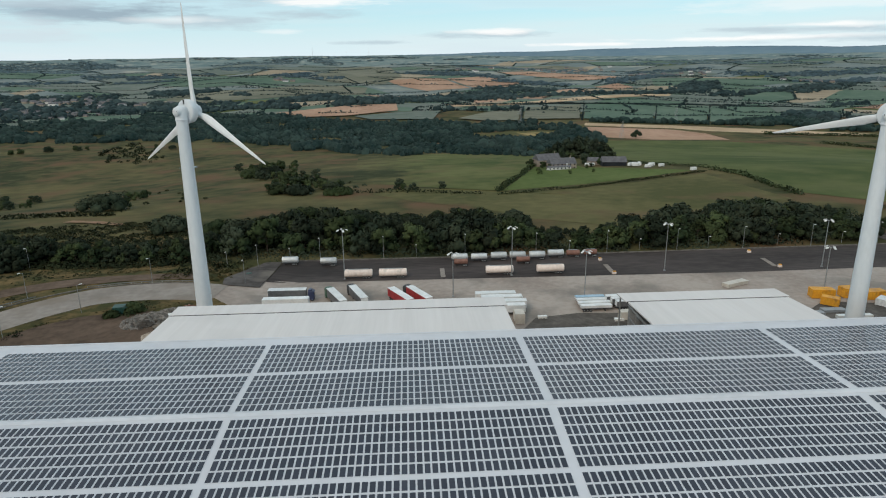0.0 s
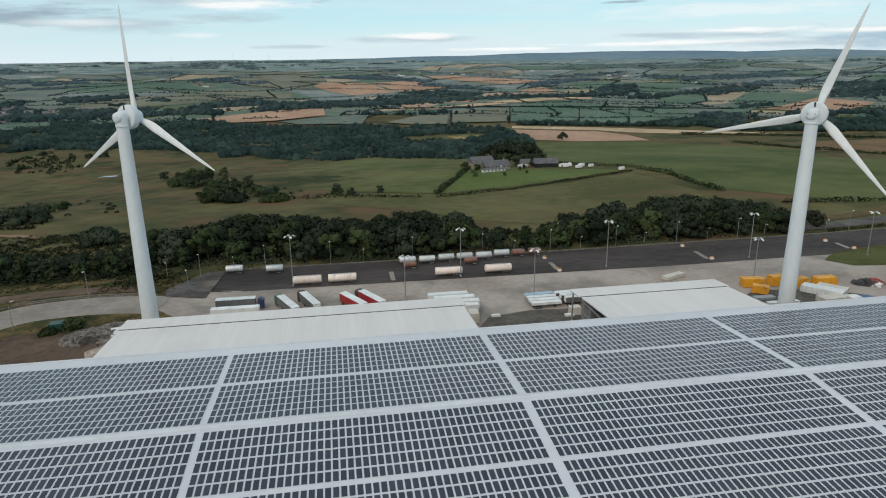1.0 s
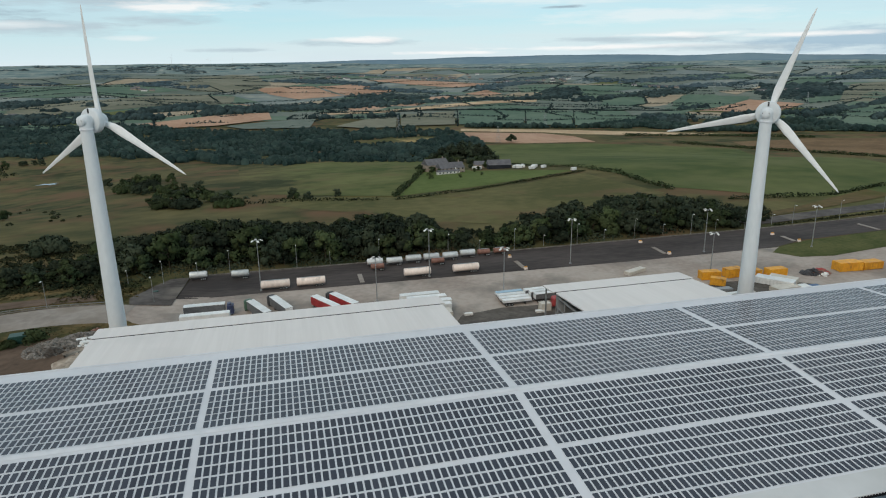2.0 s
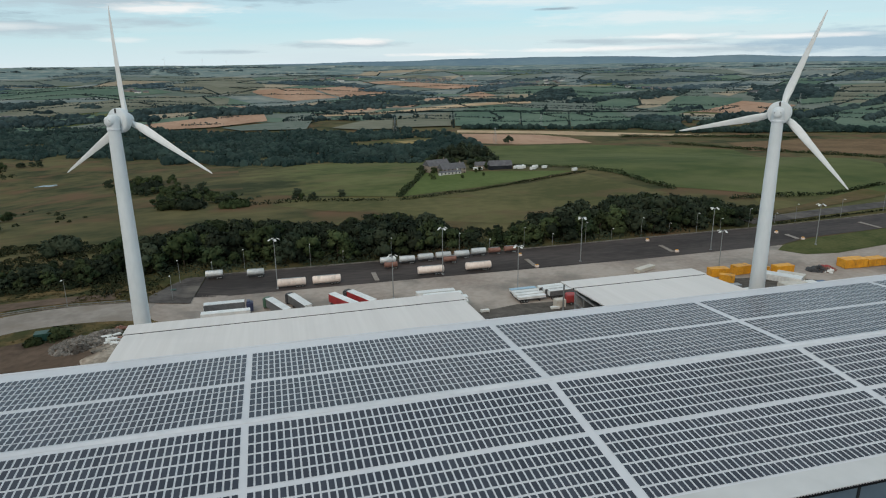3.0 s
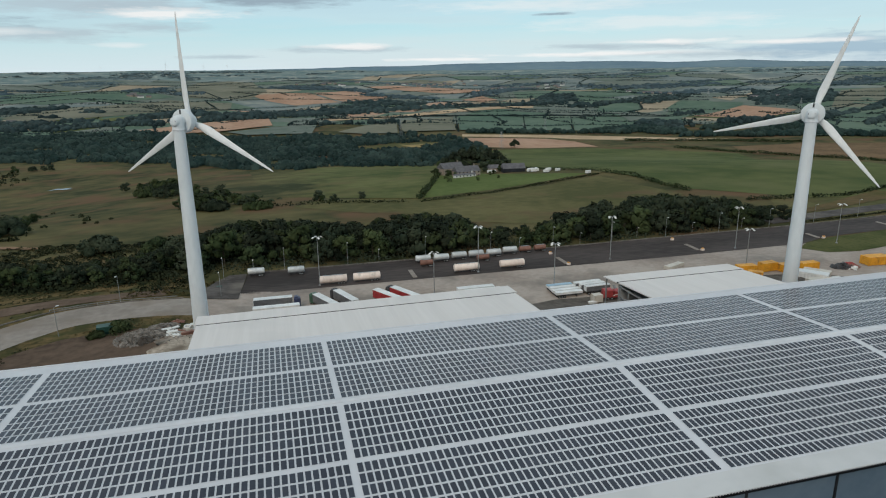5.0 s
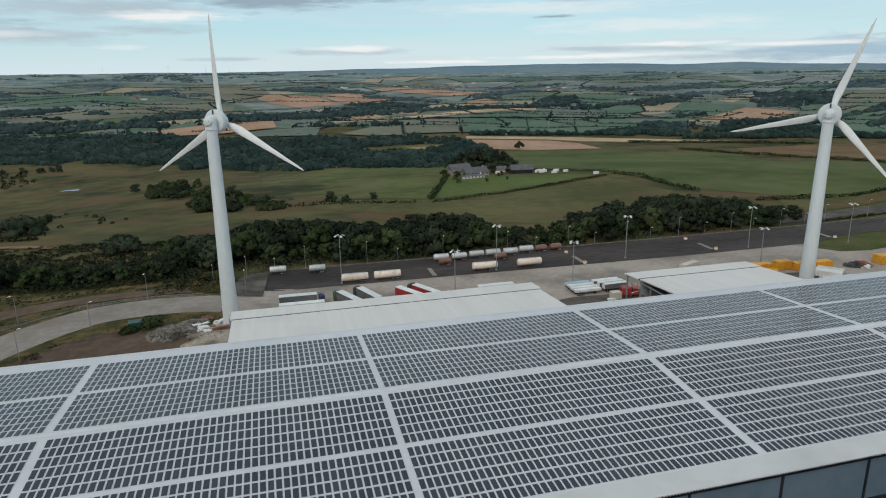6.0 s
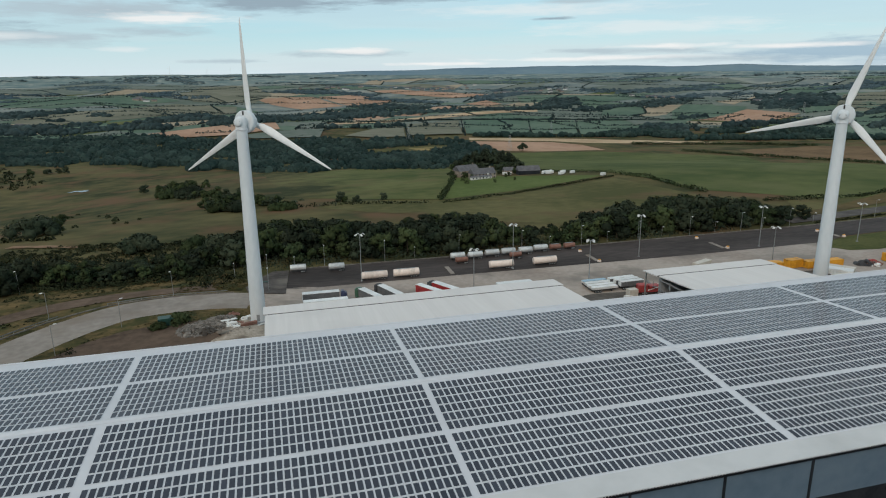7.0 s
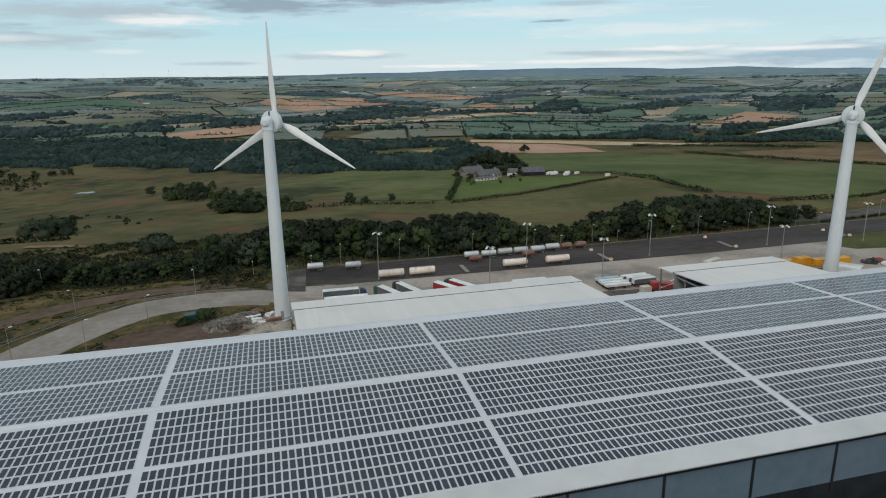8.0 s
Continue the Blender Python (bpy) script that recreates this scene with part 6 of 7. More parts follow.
wood([(-674, 1671), (-320, 1548), (-96, 1328), (84, 1271), (243, 1243), (353, 1205), (285, 935), (177, 632), (74, 708), (-7, 727), (-118, 838), (-165, 912), (-415, 1053), (-452, 1070)], 7)
wood([(-975, 1279), (-884, 1407), (-718, 1470), (-550, 1506), (-385, 1038), (-519, 1024), (-676, 1057), (-798, 1030)], 7)
wood([(259, 946), (339, 1073), (310, 864), (231, 636), (209, 644), (231, 817)], 9)
FAR_WOODS = (
    ([(-870, 2300), (-750, 2240)], 50), ([(-750, 1960), (-610, 1920)], 44), ([(-560, 1750), (-480, 1820), (-290, 1720)], 55), ([(-420, 1880), (-310, 1900)], 23),
    ([(-310, 1960), (-230, 2120)], 79), ([(-160, 1770), (-50, 1830)], 114), ([(-560, 2950), (-450, 3000)], 110), ([(-390, 2860), (-280, 2910)], 48),
    ([(-600, 4360), (-480, 4240)], 110), ([(-1040, 3830), (-890, 3780)], 143), ([(-1210, 3330), (-1030, 3530)], 56), ([(-560, 2180), (-530, 2170)], 40),
    ([(-680, 2080), (-630, 2080)], 17), ([(-1260, 3110), (-1140, 3210)], 90), ([(-810, 1780), (-670, 1840)], 86), ([(-640, 1760), (-590, 1810)], 38),
)
EAST_WOODS = (
    ([(0, 2060), (70, 2000), (150, 2090), (290, 2130)], 170), ([(300, 2420), (400, 2350), (470, 2170)], 80), ([(290, 2040), (470, 2010), (710, 2030), (890, 2070)], 52),
    ([(430, 2870), (510, 2760), (620, 2540)], 73), ([(30, 3380), (140, 3350), (270, 3220)], 150), ([(300, 3220), (440, 3030)], 72), ([(70, 1530), (240, 1540), (310, 1580)], 11),
    ([(330, 3850), (640, 3540), (930, 3410)], 110), ([(850, 2580), (960, 2620), (1160, 2890)], 110), ([(950, 2170), (1030, 2190)], 133), ([(980, 1990), (1140, 2030), (1500, 2100)], 50),
    ([(1470, 2930), (1630, 2740), (2050, 2710)], 95), ([(1130, 1320), (1260, 1260)], 25),
)
UPLAND_WOODS = (([(-960, 3820), (-800, 3780)], 100), ([(-860, 4200), (-750, 4250)], 150), ([(2430, 2400), (2690, 2350)], 180), ([(1290, 3640), (2190, 3430)], 110))
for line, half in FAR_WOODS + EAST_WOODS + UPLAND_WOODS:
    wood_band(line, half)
wood([(1980, 2340), (2060, 2210), (2160, 2090), (1700, 1640), (1570, 1620), (1490, 1730)], 16)
SIDE_WOODS = (
    ([(1110, 3270), (1280, 3220), (1450, 3160)], 80), ([(1030, 2290), (1080, 2260)], 80), ([(1290, 2020), (1400, 2030)], 75), ([(1510, 2340), (1790, 2440)], 90),
    ([(1580, 2740), (1930, 2640)], 85), ([(1790, 2440), (1980, 2370)], 70), ([(860, 1330), (880, 1230)], 70), ([(970, 1080), (1080, 1080), (1080, 970)], 40), ([(1180, 1180), (1400, 1330)], 36), ([(1440, 1376), (1720, 1455)], 45), ([(1240, 1060), (1420, 1180)], 24), ([(1140, 1620), (1230, 1650)], 30),
    ([(1050, 1280), (1130, 1260)], 40), ([(1990, 2870), (2300, 2870)], 49), ([(2280, 2720), (2540, 2540)], 67), ([(1750, 3370), (2090, 3170)], 58), ([(1550, 3800), (1780, 3720)], 60),
    ([(-1060, 3840), (-860, 3810)], 110), ([(-860, 2260), (-730, 2250)], 60), ([(-750, 1950), (-630, 1960), (-510, 1950)], 30), ([(-390, 1930), (-250, 1930), (-60, 1950)], 40),
    ([(-1480, 3160), (-1410, 3260)], 120), ([(-1430, 3190), (-1160, 3260)], 45), ([(-830, 2300), (-640, 2320)], 50), ([(-1660, 2730), (-1470, 2950)], 80), ([(-1270, 2880), (-1010, 2840)], 50),
)
for line, half in SIDE_WOODS:
    wood_band(line, half)
# trees among the houses of the town
for line, half in (([(-1230, 2010), (-1110, 2050), (-970, 2140)], 150), ([(-1080, 1730), (-960, 1760), (-820, 1900)], 140), ([(-1010, 1560), (-840, 1600)], 90)):
    wood_band(line, half, 1.45)


def skyline_woods():
    """Thin strips of plantation along the slopes of the far hills."""
    rnd = random.Random(12)
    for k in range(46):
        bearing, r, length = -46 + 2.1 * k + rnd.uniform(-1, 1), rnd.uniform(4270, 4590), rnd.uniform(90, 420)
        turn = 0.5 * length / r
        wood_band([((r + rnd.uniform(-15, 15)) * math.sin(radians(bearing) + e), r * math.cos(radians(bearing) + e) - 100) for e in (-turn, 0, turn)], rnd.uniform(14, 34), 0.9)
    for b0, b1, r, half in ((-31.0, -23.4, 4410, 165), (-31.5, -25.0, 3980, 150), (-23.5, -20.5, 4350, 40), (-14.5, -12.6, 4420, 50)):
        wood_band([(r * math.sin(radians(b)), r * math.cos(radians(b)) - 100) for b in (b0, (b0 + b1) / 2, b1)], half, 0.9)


skyline_woods()
for line, half in (([(720, 1200), (780, 1220), (820, 1220)], 90), ([(780, 1150), (820, 1130)], 45), ([(800, 1070), (900, 1000), (1020, 990), (1110, 900)], 34), ([(940, 1180), (980, 1160)], 55), ([(400, 1262), (560, 1212), (720, 1155)], 14)):
    wood_band(line, half, 0.62, 6.5)
hedge([(168, 577), (114, 411), (84, 325)], 3.0, 3.4, 0.8)
hedge([(83, 313), (136, 329), (194, 357), (247, 382)], 1.6, 1.8)
hedge([(256, 394), (264, 358), (259, 304), (259, 276)], 3.0, 3.0, 0.8)
hedge([(208, 536), (230, 455), (259, 402)], 2.0, 2.4)
hedge([(631, 850), (693, 739), (748, 668), (797, 605)], 4, 4, 1.2)
hedge([(239, 160.5), (270, 164), (305, 168.5), (340, 172.5)], 0.9, 1.0, 0.5, mat="scrub")
hedge([(268, 232), (300, 226), (332, 223), (389, 241)], 2.5, 2.4, 0.7)
hedge([(-21, 350), (2, 345), (24, 343), (74, 318)], 5, 2.2, 0.8, thin=0.5, mat="scrub")
hedge([(18, 1350), (165, 1619), (279, 1799)], 3, 2.2, 1.4, thin=0.4, mat="haze_leaf")
hedge([(113, 1704), (422, 1768), (798, 1628), (1043, 1506)], 6, 5, 2.2, mat="haze_leaf")
for line in ([(327, 1698), (251, 1274)], [(500, 1732), (383, 1287)], [(677, 1657), (532, 1266)], [(800, 1609), (625, 1222)]):
    hedge(line, 2, 1.8, 1.3, thin=0.3, mat="haze_leaf")
hedge([(620, 995), (794, 938), (915, 868)], 5, 5, 1.4)
hedge([(-209, 282), (-179, 286), (-144, 281)], 4, 2.5, 0.9, mat="scrub")


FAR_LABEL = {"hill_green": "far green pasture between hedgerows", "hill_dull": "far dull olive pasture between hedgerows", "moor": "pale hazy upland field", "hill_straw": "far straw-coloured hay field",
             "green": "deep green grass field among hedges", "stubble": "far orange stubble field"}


def patchwork():
    """The web of small fields and hedgerows over the farther country."""
    rnd = random.Random(77)
    rings = [1650 * 1.066 ** k for k in range(16)]
    angs = [radians(-46 + 3.6 * k) for k in range(29)]
    corner = {}
    for i in range(len(rings)):
        for j in range(len(angs)):
            corner[i, j] = (rings[i] * rnd.uniform(0.97, 1.03), angs[j] + radians(rnd.uniform(-1.1, 1.1)) + (radians(1.5) if i % 2 else 0))
    hedges = []
    for i in range(len(rings) - 1):
        for j in range(len(angs) - 1):
            q = [corner[i, j], corner[i, j + 1], corner[i + 1, j + 1], corner[i + 1, j]]
            bearing = math.degrees(angs[j])
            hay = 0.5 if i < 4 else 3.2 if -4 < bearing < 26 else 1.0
            # mostly tones with haze in their colour; the palest gain with distance
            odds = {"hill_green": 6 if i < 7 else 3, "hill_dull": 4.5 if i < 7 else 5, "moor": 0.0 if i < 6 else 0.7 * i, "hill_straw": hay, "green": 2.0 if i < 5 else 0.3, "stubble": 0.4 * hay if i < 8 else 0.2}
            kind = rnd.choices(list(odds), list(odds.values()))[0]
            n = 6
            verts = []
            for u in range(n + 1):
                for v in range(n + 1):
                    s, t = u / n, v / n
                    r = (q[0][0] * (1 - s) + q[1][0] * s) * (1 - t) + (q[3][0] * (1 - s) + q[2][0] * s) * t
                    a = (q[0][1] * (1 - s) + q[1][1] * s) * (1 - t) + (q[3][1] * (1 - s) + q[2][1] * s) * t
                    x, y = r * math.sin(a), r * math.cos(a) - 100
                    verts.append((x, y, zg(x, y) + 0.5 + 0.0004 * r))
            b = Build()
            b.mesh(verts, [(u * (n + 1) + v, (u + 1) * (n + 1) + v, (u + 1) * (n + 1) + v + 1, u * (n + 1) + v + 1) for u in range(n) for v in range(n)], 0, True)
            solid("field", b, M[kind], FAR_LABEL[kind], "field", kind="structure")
            for e0, e1, chance in ((q[0], q[1], 0.7), (q[1], q[2], 0.5)):
                if rnd.random() < chance:
                    hedges.append([(e[0] * math.sin(e[1]), e[0] * math.cos(e[1]) - 100) for e in (e0, e1)])
    rng = np.random.default_rng(78)
    out = []
    for (x0, y0), (x1, y1) in hedges:
        r = math.hypot(x0, y0 + 100)
        k = far_scale(r)
        n = int(math.hypot(x1 - x0, y1 - y0) * 0.8)
        t = rng.uniform(0, 1, n)
        lump = (rng.uniform(0, 1, n) < 0.04) * rng.uniform(2, 5, n) * k
        xy = np.column_stack([x0 + (x1 - x0) * t, y0 + (y1 - y0) * t]) + rng.normal(scale=2.0, size=(n, 2))
        c = np.column_stack([xy, ground_z(*xy.T) + rng.uniform(0.5, 3.5, n) * k + lump + 0.001 * r])
        a = rng.normal(size=(n, 3))
        a /= np.linalg.norm(a, axis=1)[:, None]
        d = np.cross(a, rng.normal(size=(n, 3)))
        d /= np.linalg.norm(d, axis=1)[:, None]
        s = (1.9 + lump * 0.5)[:, None] * rng.uniform(0.7, 1.4, (n, 1))
        out.append(np.stack([c - a * s, c + d * s * 0.8, c + a * s, c - d * s * 0.8], 1))
    tagged(new("far_hedgerows", quads_mesh("far_hedgerows", np.concatenate(out), M["haze_leaf"])), "far dark hedgerows between small fields", "hedge", kind="stuff")


patchwork()


def lone_trees():
    """Single trees dotted over the fields and hedges of the valley."""
    rng = np.random.default_rng(91)
    n = 230
    r, a = rng.uniform(1500, 3800, n), np.radians(rng.uniform(-40, 56, n))
    xy = np.column_stack([r * np.sin(a), r * np.cos(a) - 100])
    tall = rng.uniform(3.5, 7, n) * np.clip(1 - (r - 1500) / 3600, 0.35, 1)
    z = ground_z(*xy.T)
    out = []
    for k in range(40):
        d = rng.normal(size=(n, 3))
        d /= np.linalg.norm(d, axis=1)[:, None]
        q = np.column_stack([xy, z + tall * 0.5]) + d * tall[:, None] * (0.5, 0.5, 0.5)
        u = np.cross(d + rng.normal(scale=0.3, size=d.shape), rng.normal(size=d.shape))
        u /= np.linalg.norm(u, axis=1)[:, None]
        v = np.cross(d, u)
        s = (tall * 0.22)[:, None]
        out.append(np.stack([q - u * s, q + v * s, q + u * s, q - v * s], 1))
    tagged(new("field_trees", quads_mesh("field_trees", np.concatenate(out), M["haze_leaf"])), "single dark trees dotted over the fields", "trees", kind="stuff")


lone_trees()


FAR_TREES = []


def copse(x, y, n, spread, kinds, sizes, seed, label):
    rnd = random.Random(seed)
    for _ in range(n):
        spot = (x + rnd.gauss(0, spread), y + rnd.gauss(0, spread * 0.6), rnd.choice(kinds), rnd.uniform(*sizes), rnd.uniform(0, 360))
        if y > 350:
            FAR_TREES.append(spot)
        else:
            tree(*spot, label)


def bush_kind(seed, tall, wide, mat):
    rng = np.random.default_rng(seed)
    lobes = []
    for _ in range(34):
        a, u = rng.uniform(0, 2 * np.pi), rng.uniform(0, 1) ** 0.5
        lobes.append((0.42 * wide * u * math.cos(a), 0.42 * wide * u * math.sin(a), tall * (0.2 + 0.55 * rng.uniform(0.4, 1) * math.sqrt(max(0.05, 1 - u * u))), wide * rng.uniform(0.09, 0.15)))
    v, w, f = leafy(rng, lobes, 70, 0.55)
    t = Build().rod((0, 0, -1), (0, 0, tall * 0.5), 0.3, 0.15, 7, ends=False)
    for cx, cy, cz, r in lobes[:7]:
        t.rod((0, 0, tall * 0.1), (cx * 0.8, cy * 0.8, cz * 0.9), 0.12, 0.04, 5, ends=False)
    return t.data("trunk", M["bark"]), leafy_mesh("crown", v, w, f, [M[mat]])


for x, y, seed, tall, wide, mat in ((-164, 311, 61, 11, 32, "leaf_dark"), (-89, 216, 62, 10, 20, "leaf_dark"), (-62, 204, 63, 9, 15, "leaf"), (-52, 200, 64, 10, 15, "leaf_dark"), (-98, 487, 65, 11, 26, "leaf_dark"), (-118, 505, 66, 9, 24, "leaf"), (-50, 352, 67, 7, 22, "leaf_dark"), (-64, 360, 68, 7, 20, "leaf"), (-22, 342, 69, 5, 20, "leaf_olive"), (79, 213, 70, 9.5, 15, "leaf_dark"), (-56.4, 95.6, 71, 4.6, 5.5, "leaf"), (-62.0, 92.6, 72, 2.6, 4.5, "leaf"), (385, 946, 73, 17, 18, "leaf_dark")):
    trunk, crown = bush_kind(seed, tall, wide, mat)
    t = thing("thorn_bush", "lone round dark tree at the edge of stubble" if tall > 15 else "broad round dark bush standing in rough grass" if wide > 10 else "small round green bush beside the tank hut", "bush", "round bushes", pose(x, y, zg(x, y) - 0.4))
    part("trunk", trunk, None, t)
    part("crown", crown, None, t)
for x, y, s, turn in ((178, 580, 1.6, 10), (188, 576, 1.8, 80), (198, 578, 2.0, 200), (207, 574, 2.0, 140), (216, 570, 1.8, 300), (222, 562, 1.5, 250), (203, 590, 2.1, 20), (192, 592, 1.9, 60), (212, 556, 1.5, 110)):
    tree(x, y, 6, s, turn, "tall dark tree in the grove behind the farmhouse")
for x, y, n, s, seed in ((-112, 575, 9, 14, 1), (-66, 412, 8, 9, 2), (-38, 378, 7, 8, 3), (-330, 890, 6, 14, 5), (-180, 396, 5, 6, 6), (-160, 318, 8, 6, 7), (-312, 470, 6, 10, 8), (-512, 905, 4, 5, 9), (-474, 912, 4, 5, 10), (-548, 880, 4, 6, 11), (-86, 470, 6, 12, 12), (20, 352, 4, 9, 13), (184, 560, 9, 9, 14), (200, 520, 9, 8, 15), (176, 600, 8, 9, 16), (-121, 592, 9, 10, 17), (-78, 458, 9, 9, 18), (-55, 404, 8, 7, 19), (-37, 372, 7, 6, 20), (-76, 390, 6, 8, 21), (-294, 431, 7, 8, 23), (-129, 158, 16, 9, 24), (-150, 166, 12, 9, 24)):
    copse(x, y, n, s, (1, 4, 6) if seed == 24 else (0, 1, 3, 5), (0.6, 1.0) if y < 500 else (0.8, 1.2), seed, "bushy field tree standing in rough grass")
joined_trees("field_trees", FAR_TREES, "bushy field trees in small groups on rough grass")
drape("pond", [(-254, 694), (-244, 697), (-236, 690), (-229, 696), (-235, 701), (-233, 708), (-241, 704), (-248, 708), (-250, 701)], M["window"], 0.35, 4, "small pale pond in rough pasture", "pond")


# ---- farm, town, pylons ----
def house(x, y, turn, size, wall, roof, label, category="house", windows=True, chimney=True):
    lx, ly, lz = size
    h = thing("house", label, category, "buildings in the valley", pose(x, y, zg(x, y) - 0.3, 0, 0, turn))
    part("wall", Build().box((0, 0, lz / 2), (lx, ly, lz)), wall, h)
    rise, o = ly * 0.36, 0.35
    b = Build()
    e = [(-lx / 2 - o, -ly / 2 - o, lz - 0.1), (lx / 2 + o, -ly / 2 - o, lz - 0.1), (lx / 2 + o, 0, lz + rise), (-lx / 2 - o, 0, lz + rise), (lx / 2 + o, ly / 2 + o, lz - 0.1), (-lx / 2 - o, ly / 2 + o, lz - 0.1)]
    b.mesh(e, [(0, 1, 2, 3), (3, 2, 4, 5), (0, 3, 5), (1, 4, 2), (0, 5, 4, 1)])
    part("roof", b, roof, h)
    if chimney:
        part("chimney", Build().box((lx * 0.35, 0, lz + rise + 0.5), (0.9, 0.7, 1.8)), wall, h)
    if windows:
        for i in range(max(2, int(lx / 3.2))):
            px = -lx / 2 + (i + 0.5) * lx / max(2, int(lx / 3.2))
            for z in ((1.5, 4.2) if lz > 4.5 else (1.6,)):
                part("window", Build().box((px, -ly / 2 - 0.02, z), (1.1, 0.12, 1.2)), M["window"], h)
    return h


house(153, 447, 10, (22, 12, 5.0), M["stone"], M["slate"], "long stone farmhouse with a grey slate roof", "farmhouse")
house(146, 474, 14, (21, 13, 6.6), M["stone"], M["slate"], "stone farm range with a slate roof", "barn")
house(149, 438, 10, (20, 3.6, 2.6), M["render"], M["slate"], "cream rendered lean-to before the farmhouse", "house")
house(199, 453, -6, (20, 11, 4.2), M["wall_dark"], M["slate"], "long dark-sided shed with a slate-grey roof", "barn", False, False)
house(186, 470, -6, (9, 8, 4.0), M["stone"], M["slate"], "small stone outbuilding beside the shed", "barn", False, False)


def van(x, y, turn, label, size=(5.2, 2.1, 2.3), mat="bag_white"):
    v = thing("van", label, "van", "vehicles at the farm", pose(x, y, zg(x, y) + 0.1, 0, 0, turn))
    lx, ly, lz = size
    part("body", Build().box((0, 0, 0.5 + lz / 2), (lx, ly, lz - 0.2), 0, 0, 0.25), M[mat], v)
    part("windscreen", Build().box((lx / 2 - 0.15, 0, lz * 0.8), (0.5, ly * 0.86, 0.7)), M["glass_dark"], v)
    for k in (-0.3, 0.3):
        for s in (-1, 1):
            wheel(v, lx * k, s * (ly / 2 - 0.15), 0.4, 0.25)


for x, y, sort, size, turn in ((141, 440, 5, 0.7, 0), (138, 452, 3, 0.8, 90), (172, 438, 5, 0.5, 30), (178, 446, 3, 0.5, 200), (131, 432, 5, 0.5, 140), (150, 404, 5, 0.45, 60), (170, 410, 5, 0.4, 10), (128, 410, 5, 0.5, 300), (190, 462, 3, 0.8, 45), (184, 482, 4, 1.0, 20), (164, 486, 6, 1.0, 75), (131, 470, 3, 0.9, 15)):
    tree(x, y, sort, size, turn, "small garden tree beside the farmhouse")
for x, y, turn in ((178, 456, 10), (181, 453, 40), (209, 441, 60), (226, 436, 10), (230, 425, 25), (214, 446, 15), (216, 440, -20), (219, 447, 70), (212, 436, 0), (222, 428, 30), (242, 391, 20), (218, 422, 10)):
    van(x, y, turn, "white van parked at the farm")


def town():
    rnd = random.Random(5)
    for cx, cy, n, s in ((-930, 1640, 46, 90), (-1000, 1960, 34, 120), (1180, 3000, 24, 130), (830, 3500, 20, 150), (330, 3500, 10, 90), (1700, 1900, 6, 50), (1500, 2350, 10, 60), (-500, 2750, 6, 50)):
        for _ in range(n):
            x, y = rnd.gauss(cx, s), rnd.gauss(cy, s * 0.7)
            big = 1.0 if cy < 1700 else 1.5
            house(x, y, rnd.uniform(-30, 30), (rnd.uniform(9, 16) * big, 8 * big, 5 * big), M[rnd.choice(("render", "stone", "stone", "stone"))], M["slate"], "small far stone house among trees", "house", False, False)


town()


def pylon(x, y, tall):
    p = thing("pylon", "grey lattice electricity pylon on the hillside", "pylon", "pylons", pose(x, y, zg(x, y) - 0.5, 0, 0, 25))
    legs = Build()
    w = tall * 0.1
    k = 0.14
    for sx in (-1, 1):
        for sy in (-1, 1):
            legs.rod((sx * w, sy * w, 0), (sx * 0.6, sy * 0.6, tall), k, k, 4, ends=False)
    for i in range(7):
        z0, z1 = tall * i / 7, tall * (i + 1) / 7
        a, b = w + (0.6 - w) * i / 7, w + (0.6 - w) * (i + 1) / 7
        for s in (-1, 1):
            legs.rod((-a, s * a, z0), (b, s * b, z1), k * 0.7, k * 0.7, 4, ends=False)
            legs.rod((s * a, -a, z0), (s * b, b, z1), k * 0.7, k * 0.7, 4, ends=False)
    part("lattice", legs, M["steel"], p)
    for z, r in ((0.7, 0.2), (0.82, 0.17), (0.94, 0.13)):
        part("crossarm", Build().rod((-tall * r, 0, tall * z), (tall * r, 0, tall * z), k, k, 4), M["steel"], p)


def far_turbine(x, y, tall, turn):
    t = thing("wind_turbine", "tiny white wind turbine on the far skyline", "wind turbine", "far wind turbines", pose(x, y, float(crest_z(x, y)) - 1, 0, 0, turn))
    part("tower", Build().rod((0, 0, 0), (0, 0, tall), tall * 0.02, tall * 0.012, 8), M["blade_paint"], t)
    part("nacelle", Build().box((0, 0, tall), (tall * 0.05, tall * 0.11, tall * 0.05), 0, 0, 0.2), M["blade_paint"], t)
    for k in range(3):
        a = radians(20 + 120 * k)
        part("blade", Build().rod((0, -tall * 0.07, tall), (math.sin(a) * tall * 0.52, -tall * 0.07, tall + math.cos(a) * tall * 0.52), tall * 0.012, tall * 0.004, 6), M["blade_paint"], t)


for spot in ((-639, 4490, 40, 10), (-417, 4520, 30, 15), (-270, 4530, 30, 5), (-1008, 4430, 26, 12)):
    far_turbine(*spot)
for spot in ((240, 1211, 34), (362, 947, 28), (1474, 1511, 42), (1503, 1979, 46), (565, 1240, 30)):
    pylon(*spot)


# ---- solar panels on the roof ----
PW, PL, PT, FRAME = 0.88, 2.2, 0.04, 0.026
PITCH_X = 1.102
# west edge of each block of columns, and how many columns it has
BLOCKS = ((-213.6, 47), (-160.4, 47), (-107.2, 47), (-54.15, 48), (-0.34, 47), (52.8, 47), (106.0, 47), (159.2, 47), (212.3, 47))


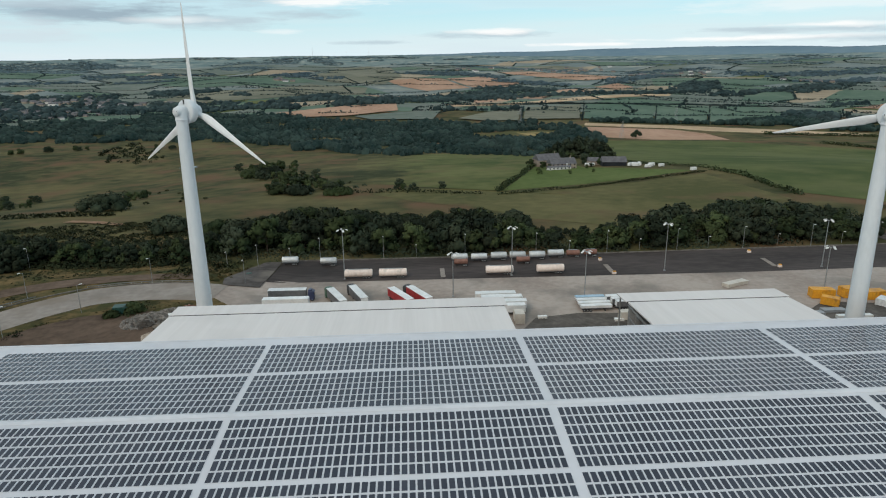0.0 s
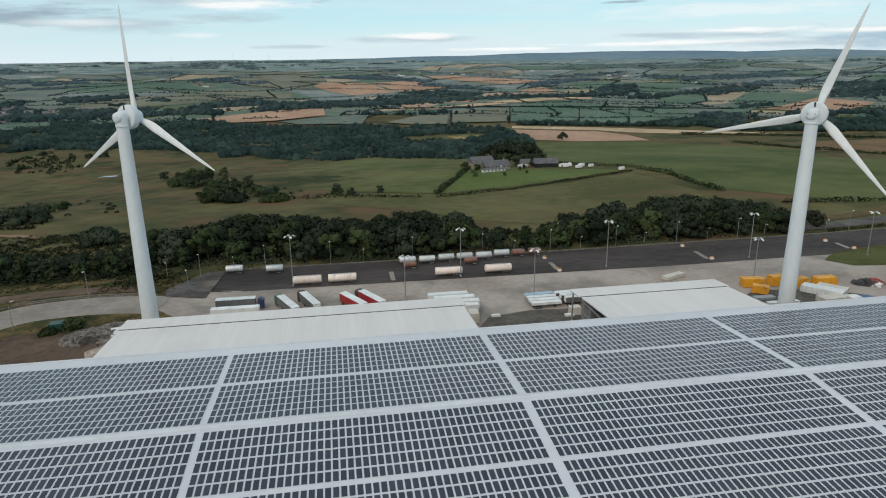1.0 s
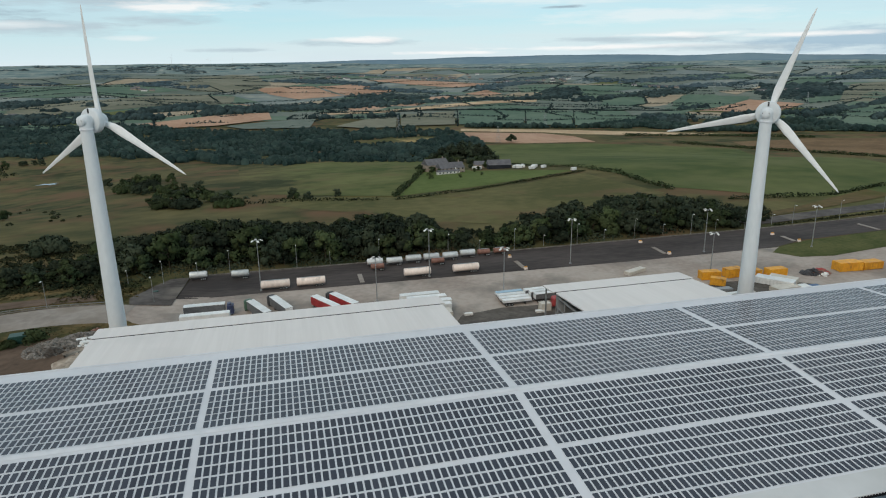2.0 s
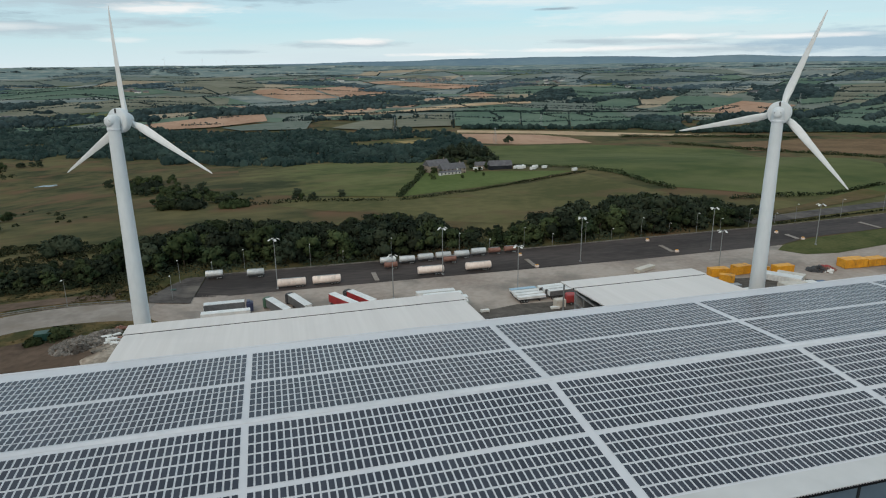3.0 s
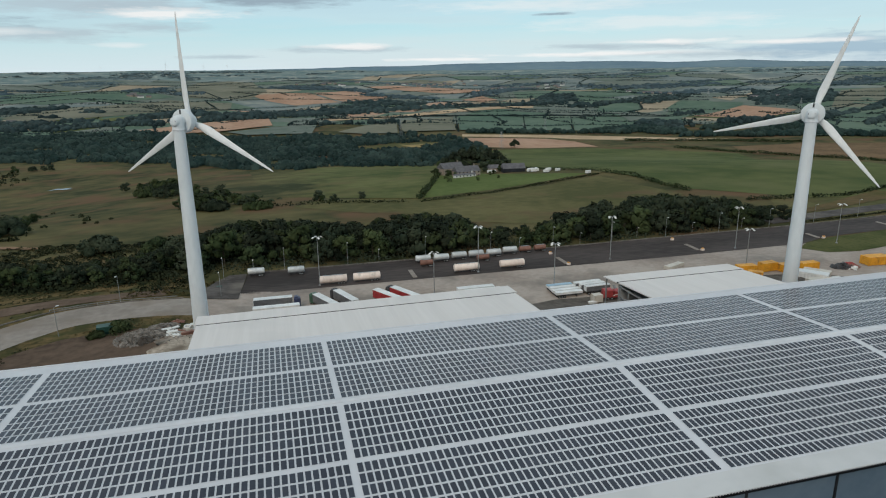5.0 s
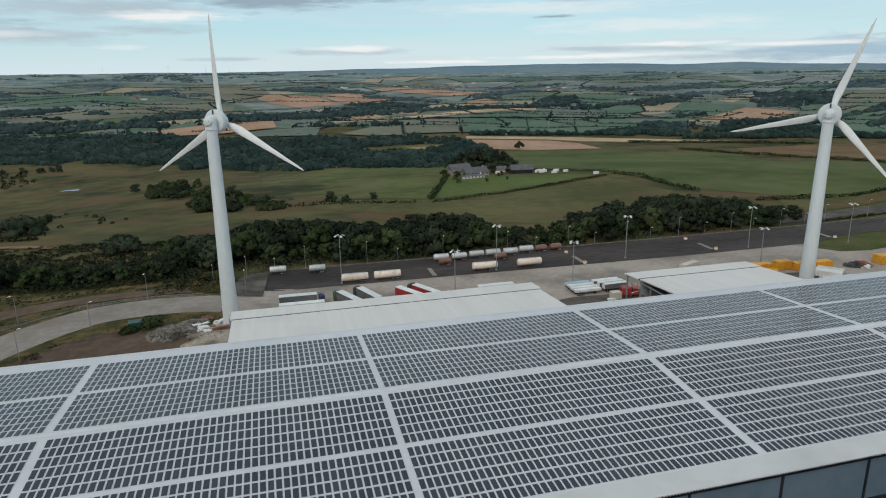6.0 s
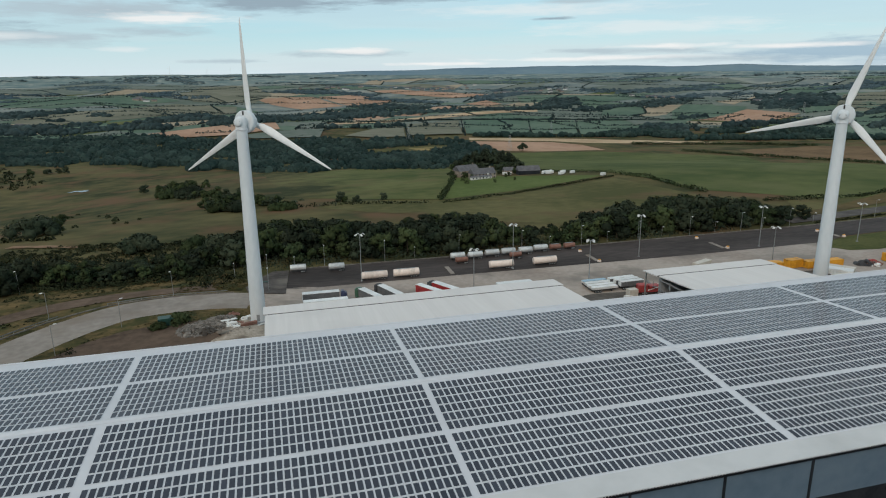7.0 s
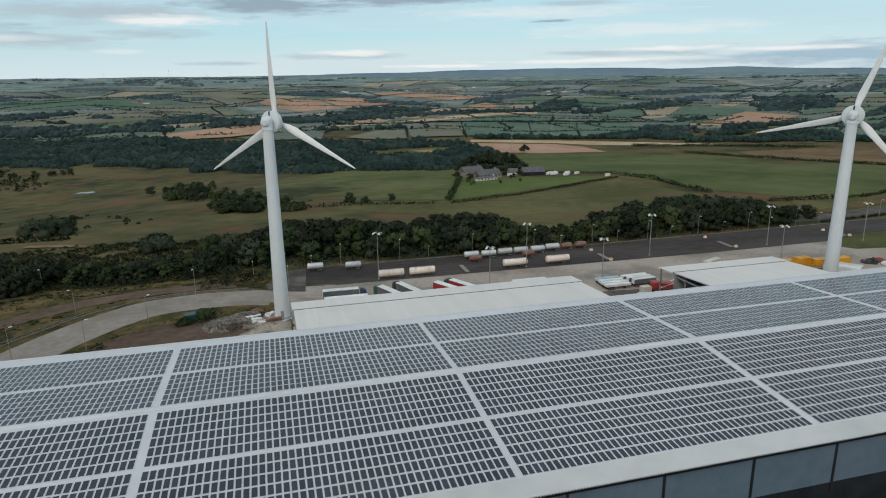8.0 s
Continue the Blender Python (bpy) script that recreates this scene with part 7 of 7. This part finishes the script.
def panel_parts():
    """One panel, lying along y: frame sides, frame top, and the glass a little below the frame."""
    x, y, f, g = PW / 2, PL / 2, FRAME, 0.006
    o = [(-x, -y), (x, -y), (x, y), (-x, y)]
    i = [(-x + f, -y + f), (x - f, -y + f), (x - f, y - f), (-x + f, y - f)]
    v = [(*p, 0.0) for p in o] + [(*p, PT) for p in o] + [(*p, PT) for p in i] + [(*p, PT - g) for p in i]
    faces, slots = [], []
    for k in range(4):
        j = (k + 1) % 4
        faces += [(k, j, 4 + j, 4 + k), (4 + k, 4 + j, 8 + j, 8 + k), (8 + k, 8 + j, 12 + j, 12 + k)]
        slots += [0, 0, 0]
    faces.append((12, 13, 14, 15)), slots.append(1)
    return np.array(v), faces, slots


PV, PF, PS = panel_parts()


def one_panel_mesh():
    me = bpy.data.meshes.new("solar_panel")
    me.from_pydata(PV.tolist(), [], PF)
    me.materials.append(M["alu"]), me.materials.append(M["cell_one"])
    me.polygons.foreach_set("material_index", np.array(PS, np.int32))
    me.update()
    return me


ONE = one_panel_mesh()
RAIL = Build().box((0, 0, 0), (PITCH_X * 46 + PW, 0.05, 0.03)).data("mounting_rail", M["alu"])
# first panel row's edge nearest the ridge, for each half of each slope
HALVES = ((-1, -0.03, 2.535), (-1, -16.06, 2.55), (1, 2.52, 2.46), (1, 18.38, 2.446))


def solar_array(x0, cols, side, start, pitch_y, single):
    """Six rows of panels between two walkways, on one slope (side -1: south, 1: north)."""
    a = thing("solar_array", "dark blue-grey solar panels in six rows on white roof", "solar array", "solar arrays on the warehouse roof", TURN)
    tilt = math.atan(PITCH) * (1 if side < 0 else -1)
    cx = x0 + PW / 2 + PITCH_X * np.arange(cols)
    cy = start + side * (PL / 2 + pitch_y * np.arange(6))
    for y in cy:
        for d in (-0.55, 0.55):
            part("mounting_rail", RAIL, None, a).matrix_basis = pose((cx[0] + cx[-1]) / 2, y + d, roof_z(y + d) + 0.012)
    if single:
        for y in cy:
            for x in cx:
                ob = part("solar_panel", ONE, None, a)
                ob.matrix_basis = Matrix.Translation((x, y, roof_z(y) + 0.028)) @ Matrix.Rotation(tilt, 4, "X")
        return
    gx, gy = [g.ravel() for g in np.meshgrid(cx, cy)]
    rot = np.array(Matrix.Rotation(tilt, 3, "X"))
    base = PV @ rot.T
    at = np.column_stack([gx, gy, RIDGE_Z - PITCH * np.abs(gy - RIDGE_Y) + 0.028])
    verts = (base[None] + at[:, None]).reshape(-1, 3)
    n = len(at)
    faces = [tuple(16 * k + i for i in f) for k in range(n) for f in PF]
    me = bpy.data.meshes.new("panel_bank")
    me.from_pydata(verts.tolist(), [], faces)
    me.materials.append(M["alu"]), me.materials.append(M["cell"])
    me.polygons.foreach_set("material_index", np.array(PS * n, np.int32))
    me.update()
    tagged(part("panel_bank", me, None, a), kind="stuff")


for n, (x0, cols) in enumerate(BLOCKS):
    for side, start, pitch_y in HALVES:
        solar_array(x0, cols, side, start, pitch_y, side < 0 and start < -10 and n in (3, 4))
